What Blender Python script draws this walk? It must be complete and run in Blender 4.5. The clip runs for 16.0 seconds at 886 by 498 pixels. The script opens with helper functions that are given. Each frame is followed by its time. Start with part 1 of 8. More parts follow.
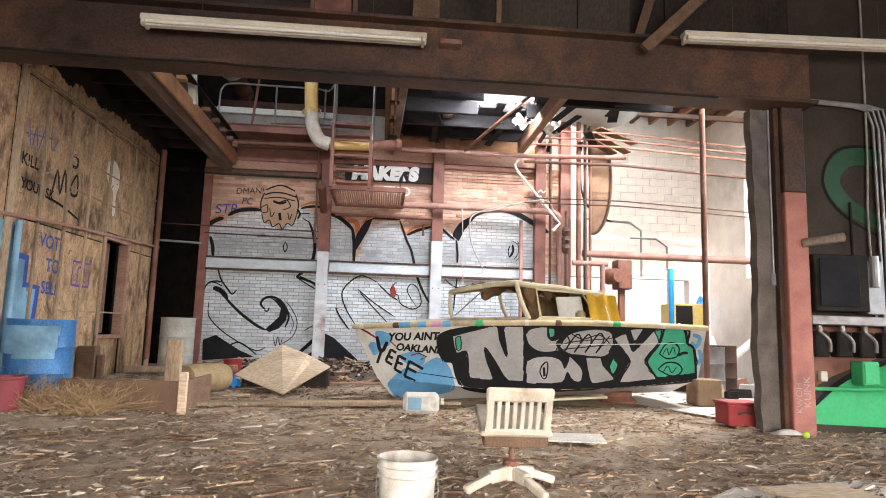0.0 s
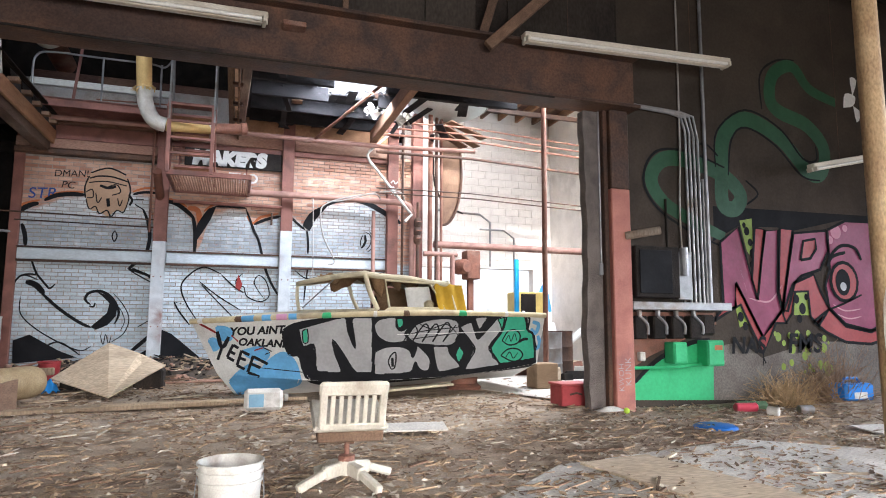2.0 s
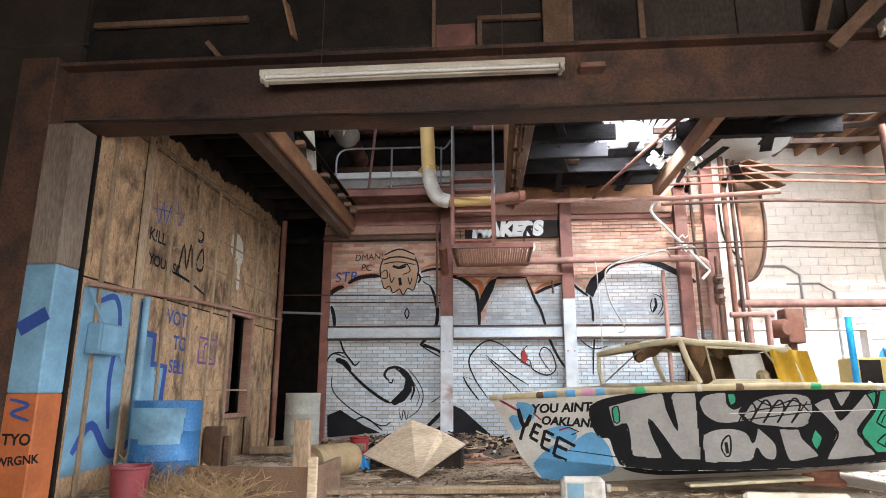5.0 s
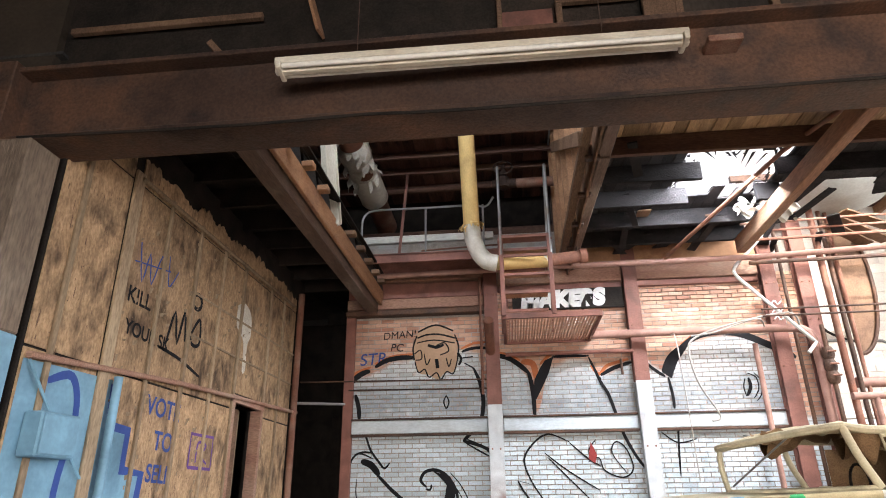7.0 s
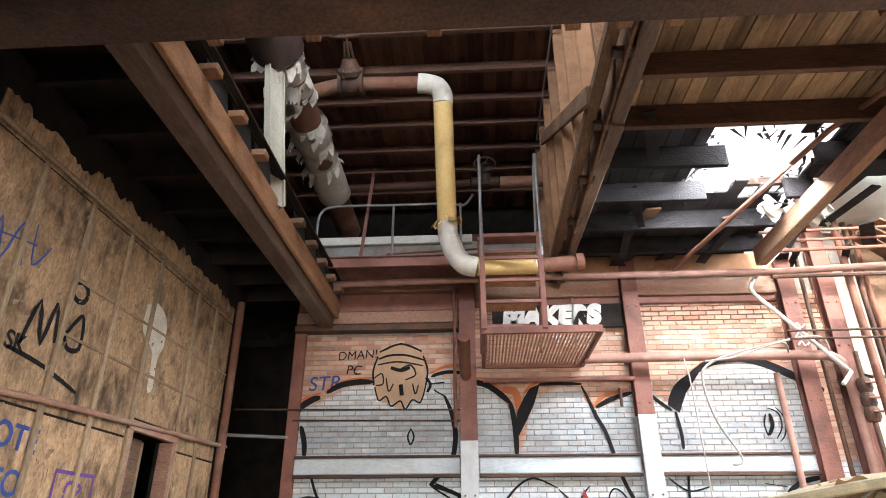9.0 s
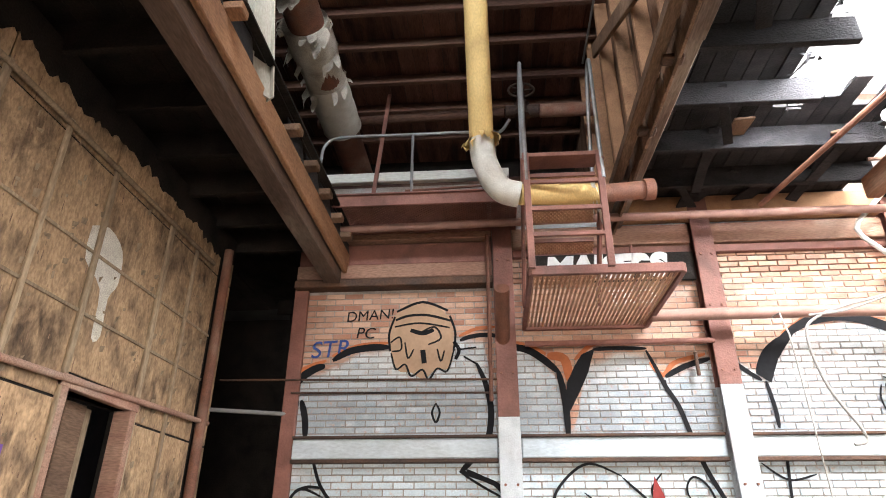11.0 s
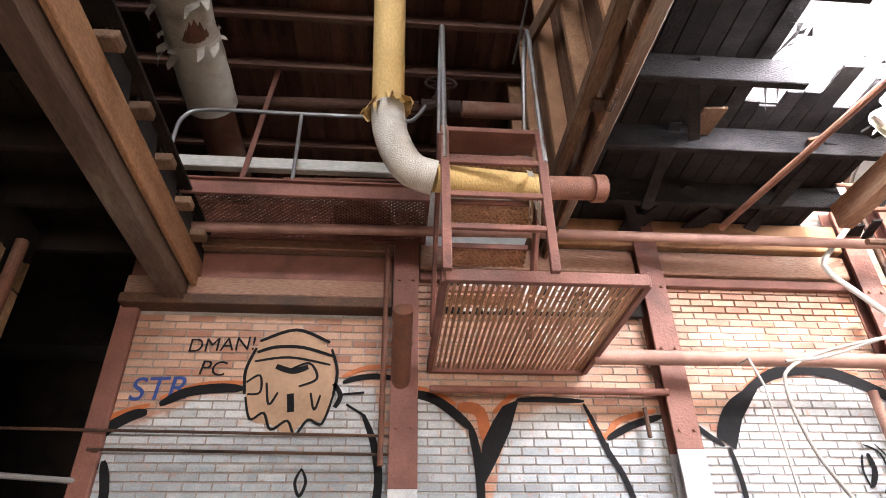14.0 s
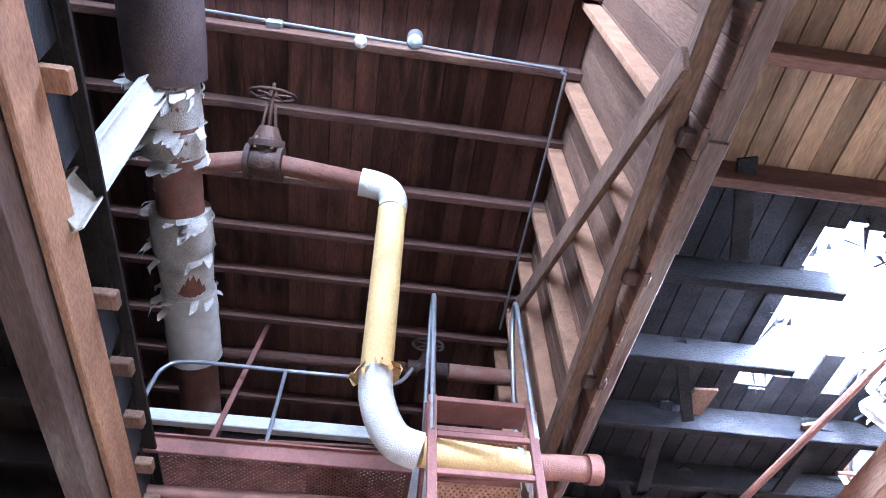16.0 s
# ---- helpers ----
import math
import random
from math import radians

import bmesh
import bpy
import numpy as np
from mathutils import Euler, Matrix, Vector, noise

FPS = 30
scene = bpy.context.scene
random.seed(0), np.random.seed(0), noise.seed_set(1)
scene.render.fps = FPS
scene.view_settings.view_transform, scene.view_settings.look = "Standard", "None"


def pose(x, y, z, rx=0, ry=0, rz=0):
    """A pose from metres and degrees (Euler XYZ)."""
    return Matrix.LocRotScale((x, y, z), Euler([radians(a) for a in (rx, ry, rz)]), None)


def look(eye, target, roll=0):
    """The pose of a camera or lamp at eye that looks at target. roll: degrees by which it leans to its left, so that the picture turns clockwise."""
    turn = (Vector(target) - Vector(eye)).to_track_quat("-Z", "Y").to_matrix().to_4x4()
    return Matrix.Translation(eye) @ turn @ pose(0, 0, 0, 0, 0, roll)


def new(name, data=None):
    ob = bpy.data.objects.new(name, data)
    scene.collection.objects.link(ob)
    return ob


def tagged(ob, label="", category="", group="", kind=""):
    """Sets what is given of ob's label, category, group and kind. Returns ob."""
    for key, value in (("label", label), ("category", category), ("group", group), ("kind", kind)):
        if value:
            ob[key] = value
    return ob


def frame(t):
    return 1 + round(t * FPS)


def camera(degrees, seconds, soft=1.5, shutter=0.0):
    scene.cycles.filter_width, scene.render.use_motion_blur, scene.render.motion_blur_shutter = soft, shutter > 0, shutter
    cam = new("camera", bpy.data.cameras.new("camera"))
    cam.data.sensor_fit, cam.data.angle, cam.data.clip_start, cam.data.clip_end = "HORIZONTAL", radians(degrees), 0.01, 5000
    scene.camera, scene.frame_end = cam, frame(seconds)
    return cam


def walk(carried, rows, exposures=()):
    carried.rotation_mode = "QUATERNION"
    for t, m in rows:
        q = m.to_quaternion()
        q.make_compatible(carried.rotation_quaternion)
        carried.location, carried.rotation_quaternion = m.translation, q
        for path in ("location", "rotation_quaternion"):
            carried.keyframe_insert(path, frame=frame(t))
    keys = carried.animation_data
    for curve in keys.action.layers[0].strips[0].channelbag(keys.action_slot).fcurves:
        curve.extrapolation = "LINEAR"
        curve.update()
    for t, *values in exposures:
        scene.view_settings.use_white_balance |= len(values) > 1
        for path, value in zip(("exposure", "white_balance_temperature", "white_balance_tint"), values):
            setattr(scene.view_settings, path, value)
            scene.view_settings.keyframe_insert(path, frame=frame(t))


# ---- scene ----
cam = camera(70.8, 16.0, 1.0)
PATH = [
    (0, (0.26, 0.451, 0.998), (0.446, 2.426, 1.253), 1.7),
    (0.5, (0.359, 0.491, 0.985), (0.752, 2.436, 1.234), 1.5),
    (1, (0.379, 0.498, 0.975), (0.841, 2.427, 1.228), 1.5),
    (1.5, (0.373, 0.507, 1.0), (0.932, 2.413, 1.228), 2.0),
    (2, (0.405, 0.484, 1.014), (1.032, 2.369, 1.246), 0.3),
    (2.5, (0.43, 0.491, 1.051), (1.098, 2.363, 1.276), 0.5),
    (3, (0.373, 0.512, 1.073), (0.939, 2.412, 1.337), 0.7),
    (3.5, (0.392, 0.625, 1.088), (0.702, 2.584, 1.347), 0.8),
    (4, (0.391, 0.696, 1.053), (0.429, 2.664, 1.411), 1.6),
    (4.5, (0.19, 0.974, 1.049), (0.068, 2.93, 1.45), 1.0),
    (7, (-0.703, 3.079, 1.136), (-0.895, 4.927, 1.877), -0.7),
    (7.5, (-0.726, 3.497, 1.221), (-0.993, 5.326, 1.983), 1.0),
    (8, (-0.842, 3.942, 1.245), (-1.05, 5.765, 2.042), 1.0),
    (8.5, (-0.829, 4.307, 1.244), (-0.888, 6.125, 2.076), 1.7),
    (9, (-0.808, 4.672, 1.286), (-0.912, 6.479, 2.138), -0.1),
    (9.5, (-0.874, 5.065, 1.24), (-1.021, 6.873, 2.084), 2.5),
    (10, (-1.031, 5.463, 1.277), (-1.156, 7.301, 2.056), -0.9),
    (12.5, (-1.129, 7.56, 1.223), (-1.249, 9.283, 2.23), 4.5),
    (13, (-1.075, 7.809, 1.259), (-0.922, 9.596, 2.144), 2.2),
    (13.5, (-1.166, 7.966, 1.426), (-0.811, 9.691, 2.374), -1.4),
    (14, (-1.056, 8.045, 1.493), (-0.903, 9.728, 2.563), -1.0),
    (14.5, (-1.018, 8.058, 1.646), (-0.987, 9.481, 3.051), 0.7),
    (15, (-1.085, 8.035, 1.657), (-1.015, 9.321, 3.187), 1.5),
    (15.5, (-1.109, 8.027, 1.663), (-1.002, 9.193, 3.284), 1.0),
    (16, (-1.128, 8.021, 1.672), (-0.965, 9.164, 3.305), -0.2),
]
walk(cam, [(t, look(eye, target, roll)) for t, eye, target, roll in PATH],
     exposures=[(0.0, 2.25, 6300, 12), (1.0, 2.2, 5900, 10), (3.0, 2.15, 5700, 10), (4.5, 2.15, 5900, 10), (7.0, 2.45, 6300, 11), (8.5, 2.5, 6300, 10), (10.0, 2.7, 6500, 12), (12.5, 2.9, 6100, 5), (13.3, 2.62, 6600, 10), (14.0, 2.75, 6600, 16), (14.5, 3.42, 5900, 18), (15.0, 3.65, 5200, 13), (15.4, 3.75, 4950, 13), (16.0, 3.92, 4650, 16)])

# ---- world, sun and large lights ----
SUN_ELEV, SUN_AZ = radians(31), radians(184)
world = bpy.data.worlds.new("sky")
scene.world = world
world.use_nodes = True
wn = world.node_tree
sky = wn.nodes.new("ShaderNodeTexSky")
sky.sky_type = "NISHITA"
sky.sun_disc = False
sky.sun_elevation = SUN_ELEV
sky.sun_rotation = SUN_AZ
sky.air_density, sky.dust_density = 0.7, 5.0
wn.links.new(sky.outputs[0], wn.nodes["Background"].inputs[0])
wn.nodes["Background"].inputs[1].default_value = 0.15

sun = new("sun", bpy.data.lights.new("sun", "SUN"))
sun.data.energy, sun.data.angle, sun.data.color = 1.3, radians(0.5), (1.0, 0.93, 0.84)
sun_dir = Vector((math.sin(SUN_AZ) * math.cos(SUN_ELEV), math.cos(SUN_AZ) * math.cos(SUN_ELEV), math.sin(SUN_ELEV)))
sun.matrix_world = look(sun_dir * 60, (0, 0, 0))


def opening_light(eye, target, w, h, watts, colour=(0.86, 0.93, 1.0), spread=180):
    lamp = new("daylight_fill", bpy.data.lights.new("daylight_fill", "AREA"))
    lamp.data.shape, lamp.data.size, lamp.data.size_y = "RECTANGLE", w, h
    lamp.data.energy, lamp.data.color, lamp.data.spread = watts, colour, radians(spread)
    lamp.matrix_world = look(eye, target)
    return lamp


# lamps added for daylight: doorway behind, side window, open yard, roof hole, clerestory
# doorway and side window are unseen, added to light the hall floor
opening_light((1.5, -4.9, 1.6), (1.5, 4, -1.0), 8.0, 2.8, 95, (1.0, 0.95, 0.88), 105)
opening_light((12.7, 2.0, 2.4), (4.2, 3.9, -0.8), 6.0, 3.4, 66, (0.97, 0.98, 1.0), 62)
# fill lamp hung above the yard to brighten the partition and bricks
opening_light((7.2, 9.0, 6.4), (-1.0, 10.6, 1.2), 3.2, 2.6, 290, (1.0, 0.98, 0.95))
opening_light((2.2, 10.47, 5.06), (0.5, 12.6, 2.2), 0.95, 0.95, 46, (0.95, 0.97, 1.0))
# lamp inside the added clerestory, to brighten the raised roof
opening_light((-1.9, 7.26, 6.5), (-1.6, 11.5, 5.6), 3.6, 0.7, 42, (0.94, 0.97, 1.0))


# ---- geometry helpers ----
class Geo:
    """Gathers vertices and faces for one mesh."""

    def __init__(self):
        self.v, self.f = [], []

    def add(self, verts, faces):
        n = len(self.v)
        self.v += [tuple(p) for p in verts]
        self.f += [tuple(i + n for i in face) for face in faces]
        return self

    def box(self, x0, x1, y0, y1, z0, z1, bev=0.0, m=None):
        c = Vector(((x0 + x1) / 2, (y0 + y1) / 2, (z0 + z1) / 2))
        h = Vector((abs(x1 - x0) / 2, abs(y1 - y0) / 2, abs(z1 - z0) / 2))
        m = m or Matrix()
        if bev <= 0:
            vs = [m @ (c + Vector((sx * h.x, sy * h.y, sz * h.z))) for sx in (-1, 1) for sy in (-1, 1) for sz in (-1, 1)]
            return self.add(vs, [(0, 1, 3, 2), (4, 6, 7, 5), (0, 4, 5, 1), (2, 3, 7, 6), (0, 2, 6, 4), (1, 5, 7, 3)])
        b = min(bev, h.x * 0.9, h.y * 0.9, h.z * 0.9)
        vs, ix = [], {}
        for sx in (-1, 1):
            for sy in (-1, 1):
                for sz in (-1, 1):
                    for a in range(3):
                        ix[sx, sy, sz, a] = len(vs)
                        p = [h[i] - (0 if i == a else b) for i in range(3)]
                        vs.append(m @ (c + Vector((sx * p[0], sy * p[1], sz * p[2]))))
        fs = []
        for a in range(3):
            u, w = [i for i in range(3) if i != a]
            for s in (-1, 1):
                quad = []
                for su, sw in ((-1, -1), (1, -1), (1, 1), (-1, 1)):
                    k = [0, 0, 0]
                    k[a], k[u], k[w] = s, su, sw
                    quad.append(ix[k[0], k[1], k[2], a])
                fs.append(quad if (s > 0) == (a != 1) else quad[::-1])
            for su in (-1, 1):
                for sw in (-1, 1):
                    k0, k1 = [0, 0, 0], [0, 0, 0]
                    k0[a], k1[a] = -1, 1
                    k0[u] = k1[u] = su
                    k0[w] = k1[w] = sw
                    fs.append((ix[(*k0, u)], ix[(*k1, u)], ix[(*k1, w)], ix[(*k0, w)]))
        for sx in (-1, 1):
            for sy in (-1, 1):
                for sz in (-1, 1):
                    fs.append(tuple(ix[sx, sy, sz, a] for a in range(3)))
        return self.add(vs, fs)

    def bar(self, p, q, w, h, bev=0.0, up=(0, 0, 1)):
        """A rectangular bar from p to q: w across, h along up."""
        p, q = Vector(p), Vector(q)
        d = (q - p)
        n = d.length
        d = d / n
        upv = Vector(up)
        if abs(d.dot(upv)) > 0.98:
            upv = Vector((0, 1, 0))
        side = d.cross(upv).normalized()
        top = side.cross(d).normalized()
        m = Matrix(((d.x, side.x, top.x, p.x), (d.y, side.y, top.y, p.y), (d.z, side.z, top.z, p.z), (0, 0, 0, 1)))
        return self.box(0, n, -w / 2, w / 2, -h / 2, h / 2, bev, m)

    def tube(self, pts, r, n=12, caps=True, inner=0.0):
        """A round tube along points; r is one radius, or one for each point."""
        pts = [Vector(p) for p in pts]
        rs = list(r) if isinstance(r, (list, tuple)) else [r] * len(pts)
        base = len(self.v)
        side = None
        for i, p in enumerate(pts):
            d = (pts[min(i + 1, len(pts) - 1)] - pts[max(i - 1, 0)]).normalized()
            if side is None:
                ref = Vector((0, 0, 1)) if abs(d.z) < 0.9 else Vector((1, 0, 0))
                side = d.cross(ref).normalized()
            else:
                side = (side - d * side.dot(d)).normalized()
            top = d.cross(side)
            for k in range(n):
                a = 2 * math.pi * k / n
                self.v.append(tuple(p + (side * math.cos(a) + top * math.sin(a)) * rs[i]))
        for i in range(len(pts) - 1):
            for k in range(n):
                a, b = base + i * n + k, base + i * n + (k + 1) % n
                self.f.append((a, b, b + n, a + n))
        if caps:
            self.f.append(tuple(base + k for k in range(n))[::-1])
            self.f.append(tuple(base + (len(pts) - 1) * n + k for k in range(n)))
        return self

    def sheet(self, outline, thick, axis):
        """A flat plate from an outline of points (on a plane), pushed out by thick along axis."""
        a = Vector(axis) * thick
        n = len(outline)
        vs = [Vector(p) for p in outline] + [Vector(p) + a for p in outline]
        fs = [tuple(range(n))[::-1], tuple(range(n, 2 * n))] + [(i, (i + 1) % n, (i + 1) % n + n, i + n) for i in range(n)]
        return self.add(vs, fs)

    def lathe(self, profile, n=24, m=None):
        """Turns a profile of (radius, z) round z."""
        m = m or Matrix()
        base = len(self.v)
        for r, z in profile:
            for k in range(n):
                a = 2 * math.pi * k / n
                self.v.append(tuple(m @ Vector((r * math.cos(a), r * math.sin(a), z))))
        for i in range(len(profile) - 1):
            for k in range(n):
                a, b = base + i * n + k, base + i * n + (k + 1) % n
                self.f.append((a, b, b + n, a + n))
        return self

    def grid(self, fn, nu, nv):
        base = len(self.v)
        for i in range(nu + 1):
            for j in range(nv + 1):
                self.v.append(tuple(fn(i / nu, j / nv)))
        for i in range(nu):
            for j in range(nv):
                a = base + i * (nv + 1) + j
                self.f.append((a, a + nv + 1, a + nv + 2, a + 1))
        return self

    def mesh(self, name, material, smooth=False, fix=True):
        me = bpy.data.meshes.new(name)
        me.from_pydata(self.v, [], self.f)
        if fix:
            bm = bmesh.new()
            bm.from_mesh(me)
            bmesh.ops.recalc_face_normals(bm, faces=bm.faces)
            bm.to_mesh(me)
            bm.free()
        me.materials.append(material)
        if smooth:
            me.polygons.foreach_set("use_smooth", [True] * len(me.polygons))
            me.set_sharp_from_angle(angle=radians(40))
        me.update()
        return me


def thing(name, label, category, group="", kind="", at=(0, 0, 0)):
    """An empty that carries a thing's parts."""
    ob = new(name)
    ob.location = at
    ob.empty_display_size = 0.1
    return tagged(ob, label, category, group, kind)


def part(name, geo, material, parent=None, label="", smooth=False, m=None):
    ob = new(name, geo.mesh(name, material, smooth))
    if m is not None:
        ob.matrix_basis = m
    if parent is not None:
        ob.parent = parent
    if label:
        ob["label"] = label
    return ob


def solo(name, geo, material, label, category, group="", kind="", smooth=False):
    return tagged(part(name, geo, material, None, "", smooth), label, category, group, kind)


def smooth_path(pts, steps=6):
    """A Catmull-Rom path through the points."""
    pts = [Vector(p) for p in pts]
    if len(pts) < 3:
        return pts
    out = []
    for i in range(len(pts) - 1):
        p0, p1, p2, p3 = pts[max(i - 1, 0)], pts[i], pts[i + 1], pts[min(i + 2, len(pts) - 1)]
        for k in range(steps):
            t = k / steps
            out.append(0.5 * ((2 * p1) + (p2 - p0) * t + (2 * p0 - 5 * p1 + 4 * p2 - p3) * t * t + (3 * p1 - p0 - 3 * p2 + p3) * t ** 3))
    out.append(pts[-1])
    return out


# ---- materials ----
def weathered(name, c1, c2, c3, scale=6.0, rough=0.8, bump=0.3, metal=0.0, stretch=(1, 1, 1), stain=0.5, rnd=0.12, fine=14.0, rough_var=0.15, speck=0.3, island=False):
    """Two-scale grain, stains with shapes of their own, fine relief, and a shift of value per object."""
    mt = bpy.data.materials.new(name)
    mt.use_nodes = True
    nt = mt.node_tree
    bs = nt.nodes["Principled BSDF"]
    geo = nt.nodes.new("ShaderNodeNewGeometry")
    mp = nt.nodes.new("ShaderNodeMapping")
    mp.inputs["Scale"].default_value = stretch
    nt.links.new(geo.outputs["Position"], mp.inputs[0])

    def noise_tex(s, detail, vec=None, dist=0.0):
        n = nt.nodes.new("ShaderNodeTexNoise")
        n.inputs["Scale"].default_value, n.inputs["Detail"].default_value, n.inputs["Distortion"].default_value = s, detail, dist
        nt.links.new(vec or mp.outputs[0], n.inputs["Vector"])
        return n

    def ramp(src, a, b, ca=(0, 0, 0, 1), cb=(1, 1, 1, 1)):
        r = nt.nodes.new("ShaderNodeValToRGB")
        r.color_ramp.elements[0].position, r.color_ramp.elements[1].position = a, b
        r.color_ramp.elements[0].color, r.color_ramp.elements[1].color = ca, cb
        nt.links.new(src, r.inputs[0])
        return r

    def mix(fac, a, b, mode="MIX"):
        m = nt.nodes.new("ShaderNodeMix")
        m.data_type, m.blend_type = "RGBA", mode
        for sock, val in ((m.inputs[0], fac), (m.inputs[6], a), (m.inputs[7], b)):
            if isinstance(val, (int, float)):
                sock.default_value = val
            elif isinstance(val, tuple):
                sock.default_value = (*val, 1)[:4]
            else:
                nt.links.new(val, sock)
        return m.outputs[2]

    grain = noise_tex(scale, 8, dist=0.4)
    broad = noise_tex(scale * 0.16, 5, geo.outputs["Position"], 0.6)
    tiny = noise_tex(scale * fine, 6)
    col = ramp(grain.outputs[0], 0.34, 0.68, (*c1, 1), (*c2, 1)).outputs[0]
    mask = ramp(broad.outputs[0], 0.62 - 0.22 * stain, 0.72 - 0.14 * stain).outputs[0]
    col = mix(mask, col, mix(ramp(grain.outputs[0], 0.3, 0.7).outputs[0], col, c3))
    grit = ramp(tiny.outputs[0], 0.34, 0.66, (1 - speck,) * 3 + (1,), (1 + 0.8 * speck,) * 3 + (1,)).outputs[0]
    col = mix(0.8, col, grit, "MULTIPLY")
    info = nt.nodes.new("ShaderNodeObjectInfo")
    val = nt.nodes.new("ShaderNodeMapRange")
    val.inputs["To Min"].default_value, val.inputs["To Max"].default_value = 1 - rnd, 1 + rnd
    nt.links.new(geo.outputs["Random Per Island"] if island else info.outputs["Random"], val.inputs[0])
    hsv = nt.nodes.new("ShaderNodeHueSaturation")
    nt.links.new(col, hsv.inputs["Color"])
    nt.links.new(val.outputs[0], hsv.inputs["Value"])
    nt.links.new(hsv.outputs[0], bs.inputs["Base Color"])
    rr = nt.nodes.new("ShaderNodeMapRange")
    rr.inputs["To Min"].default_value, rr.inputs["To Max"].default_value = max(0.05, rough - rough_var), min(1.0, rough + rough_var)
    nt.links.new(grain.outputs[0], rr.inputs[0])
    nt.links.new(rr.outputs[0], bs.inputs["Roughness"])
    bs.inputs["Metallic"].default_value = metal
    bs.inputs["Specular IOR Level"].default_value = 0.15 if rough >= 0.85 else 0.28
    if bump > 0:
        bp = nt.nodes.new("ShaderNodeBump")
        bp.inputs["Strength"].default_value, bp.inputs["Distance"].default_value = bump, 0.02
        add = nt.nodes.new("ShaderNodeMath")
        add.operation = "ADD"
        nt.links.new(grain.outputs[0], add.inputs[0])
        nt.links.new(tiny.outputs[0], add.inputs[1])
        nt.links.new(add.outputs[0], bp.inputs["Height"])
        nt.links.new(bp.outputs[0], bs.inputs["Normal"])
    return mt


def paint(name, c, rough=0.55, wear=0.18):
    """Sprayed or brushed paint with slight mottling."""
    d = tuple(x * (1 - wear) for x in c)
    return weathered(name, c, d, tuple(x * (1 - 2 * wear) for x in c), 3.0, rough, 0.1, 0, (1, 1, 1), 0.45, 0.06, 9.0, 0.15, 0.09)


M_dirt = weathered("dirt_floor", (0.46, 0.36, 0.265), (0.18, 0.13, 0.092), (0.58, 0.49, 0.39), 4.5, 0.95, 0.9, 0, (1, 1, 1), 0.6, 0, 16)
# concrete with sunlight on the floor put into its lighter base colour
M_slab = weathered("concrete_slab_sunlit", (0.62, 0.58, 0.52), (0.48, 0.44, 0.39), (0.33, 0.28, 0.23), 2.5, 0.9, 0.5, 0, (1, 1, 1), 0.5, 0.05, 18)
M_steel = weathered("rusted_girder_steel", (0.058, 0.038, 0.031), (0.135, 0.07, 0.043), (0.02, 0.016, 0.016), 3.2, 0.62, 0.35, 0.15, (1, 1, 1), 0.6, 0.08)
M_redsteel = weathered("red_primed_steel", (0.25, 0.11, 0.085), (0.175, 0.078, 0.062), (0.10, 0.055, 0.047), 4.0, 0.6, 0.25, 0.0, (1, 1, 1), 0.45, 0.12, speck=0.12)
M_greysteel = weathered("galvanised_steel", (0.33, 0.33, 0.33), (0.24, 0.24, 0.24), (0.22, 0.16, 0.12), 7.0, 0.45, 0.15, 0.6, (1, 1, 1), 0.4, 0.1, speck=0.12)
M_rustpipe = weathered("rusty_pipe", (0.23, 0.10, 0.065), (0.15, 0.075, 0.055), (0.32, 0.2, 0.15), 8.0, 0.75, 0.35, 0.1, (1, 1, 1), 0.5, 0.15)
M_pinkpipe = weathered("faded_red_pipe", (0.36, 0.21, 0.17), (0.27, 0.15, 0.12), (0.19, 0.11, 0.09), 6.0, 0.65, 0.2, 0.0, (1, 1, 1), 0.5, 0.12, speck=0.12)
M_timber = weathered("old_roof_timber", (0.185, 0.115, 0.075), (0.12, 0.075, 0.052), (0.27, 0.175, 0.115), 5.0, 0.85, 0.4, 0, (1.2, 0.22, 1.2), 0.5, 0.25)
M_timber_x = weathered("old_purlin_timber", (0.15, 0.082, 0.06), (0.09, 0.05, 0.04), (0.2, 0.12, 0.08), 5.0, 0.85, 0.4, 0, (0.22, 1.2, 1.2), 0.5, 0.25)
M_orange = weathered("sawn_orange_timber", (0.36, 0.20, 0.11), (0.26, 0.14, 0.08), (0.2, 0.1, 0.06), 6.0, 0.8, 0.3, 0, (1.2, 0.3, 1.2), 0.4, 0.2)
M_board = weathered("roof_board", (0.15, 0.075, 0.055), (0.085, 0.045, 0.036), (0.03, 0.02, 0.018), 6.0, 0.85, 0.45, 0, (1.4, 0.16, 1.4), 0.7, 0.55, island=True)
M_lightboard = weathered("pale_sheathing_board", (0.44, 0.29, 0.17), (0.28, 0.175, 0.105), (0.07, 0.045, 0.035), 6.0, 0.8, 0.4, 0, (1.4, 0.18, 1.4), 0.75, 0.45, island=True)
M_char = weathered("charred_timber", (0.02, 0.019, 0.021), (0.042, 0.039, 0.041), (0.012, 0.011, 0.011), 7.0, 0.95, 0.6, 0, (0.5, 1.0, 1.0), 0.5, 0.35, island=True)
M_ply = weathered("stained_plywood", (0.44, 0.295, 0.175), (0.30, 0.195, 0.115), (0.075, 0.052, 0.037), 11.0, 0.85, 0.6, 0, (1, 0.8, 0.4), 0.75, 0.2, 6.0, 0.1, 0.32)
M_white_block = weathered("white_painted_block", (0.80, 0.76, 0.71), (0.70, 0.66, 0.61), (0.55, 0.51, 0.46), 3.0, 0.85, 0.3, 0, (1, 1, 1), 0.4, 0.04, speck=0.12)
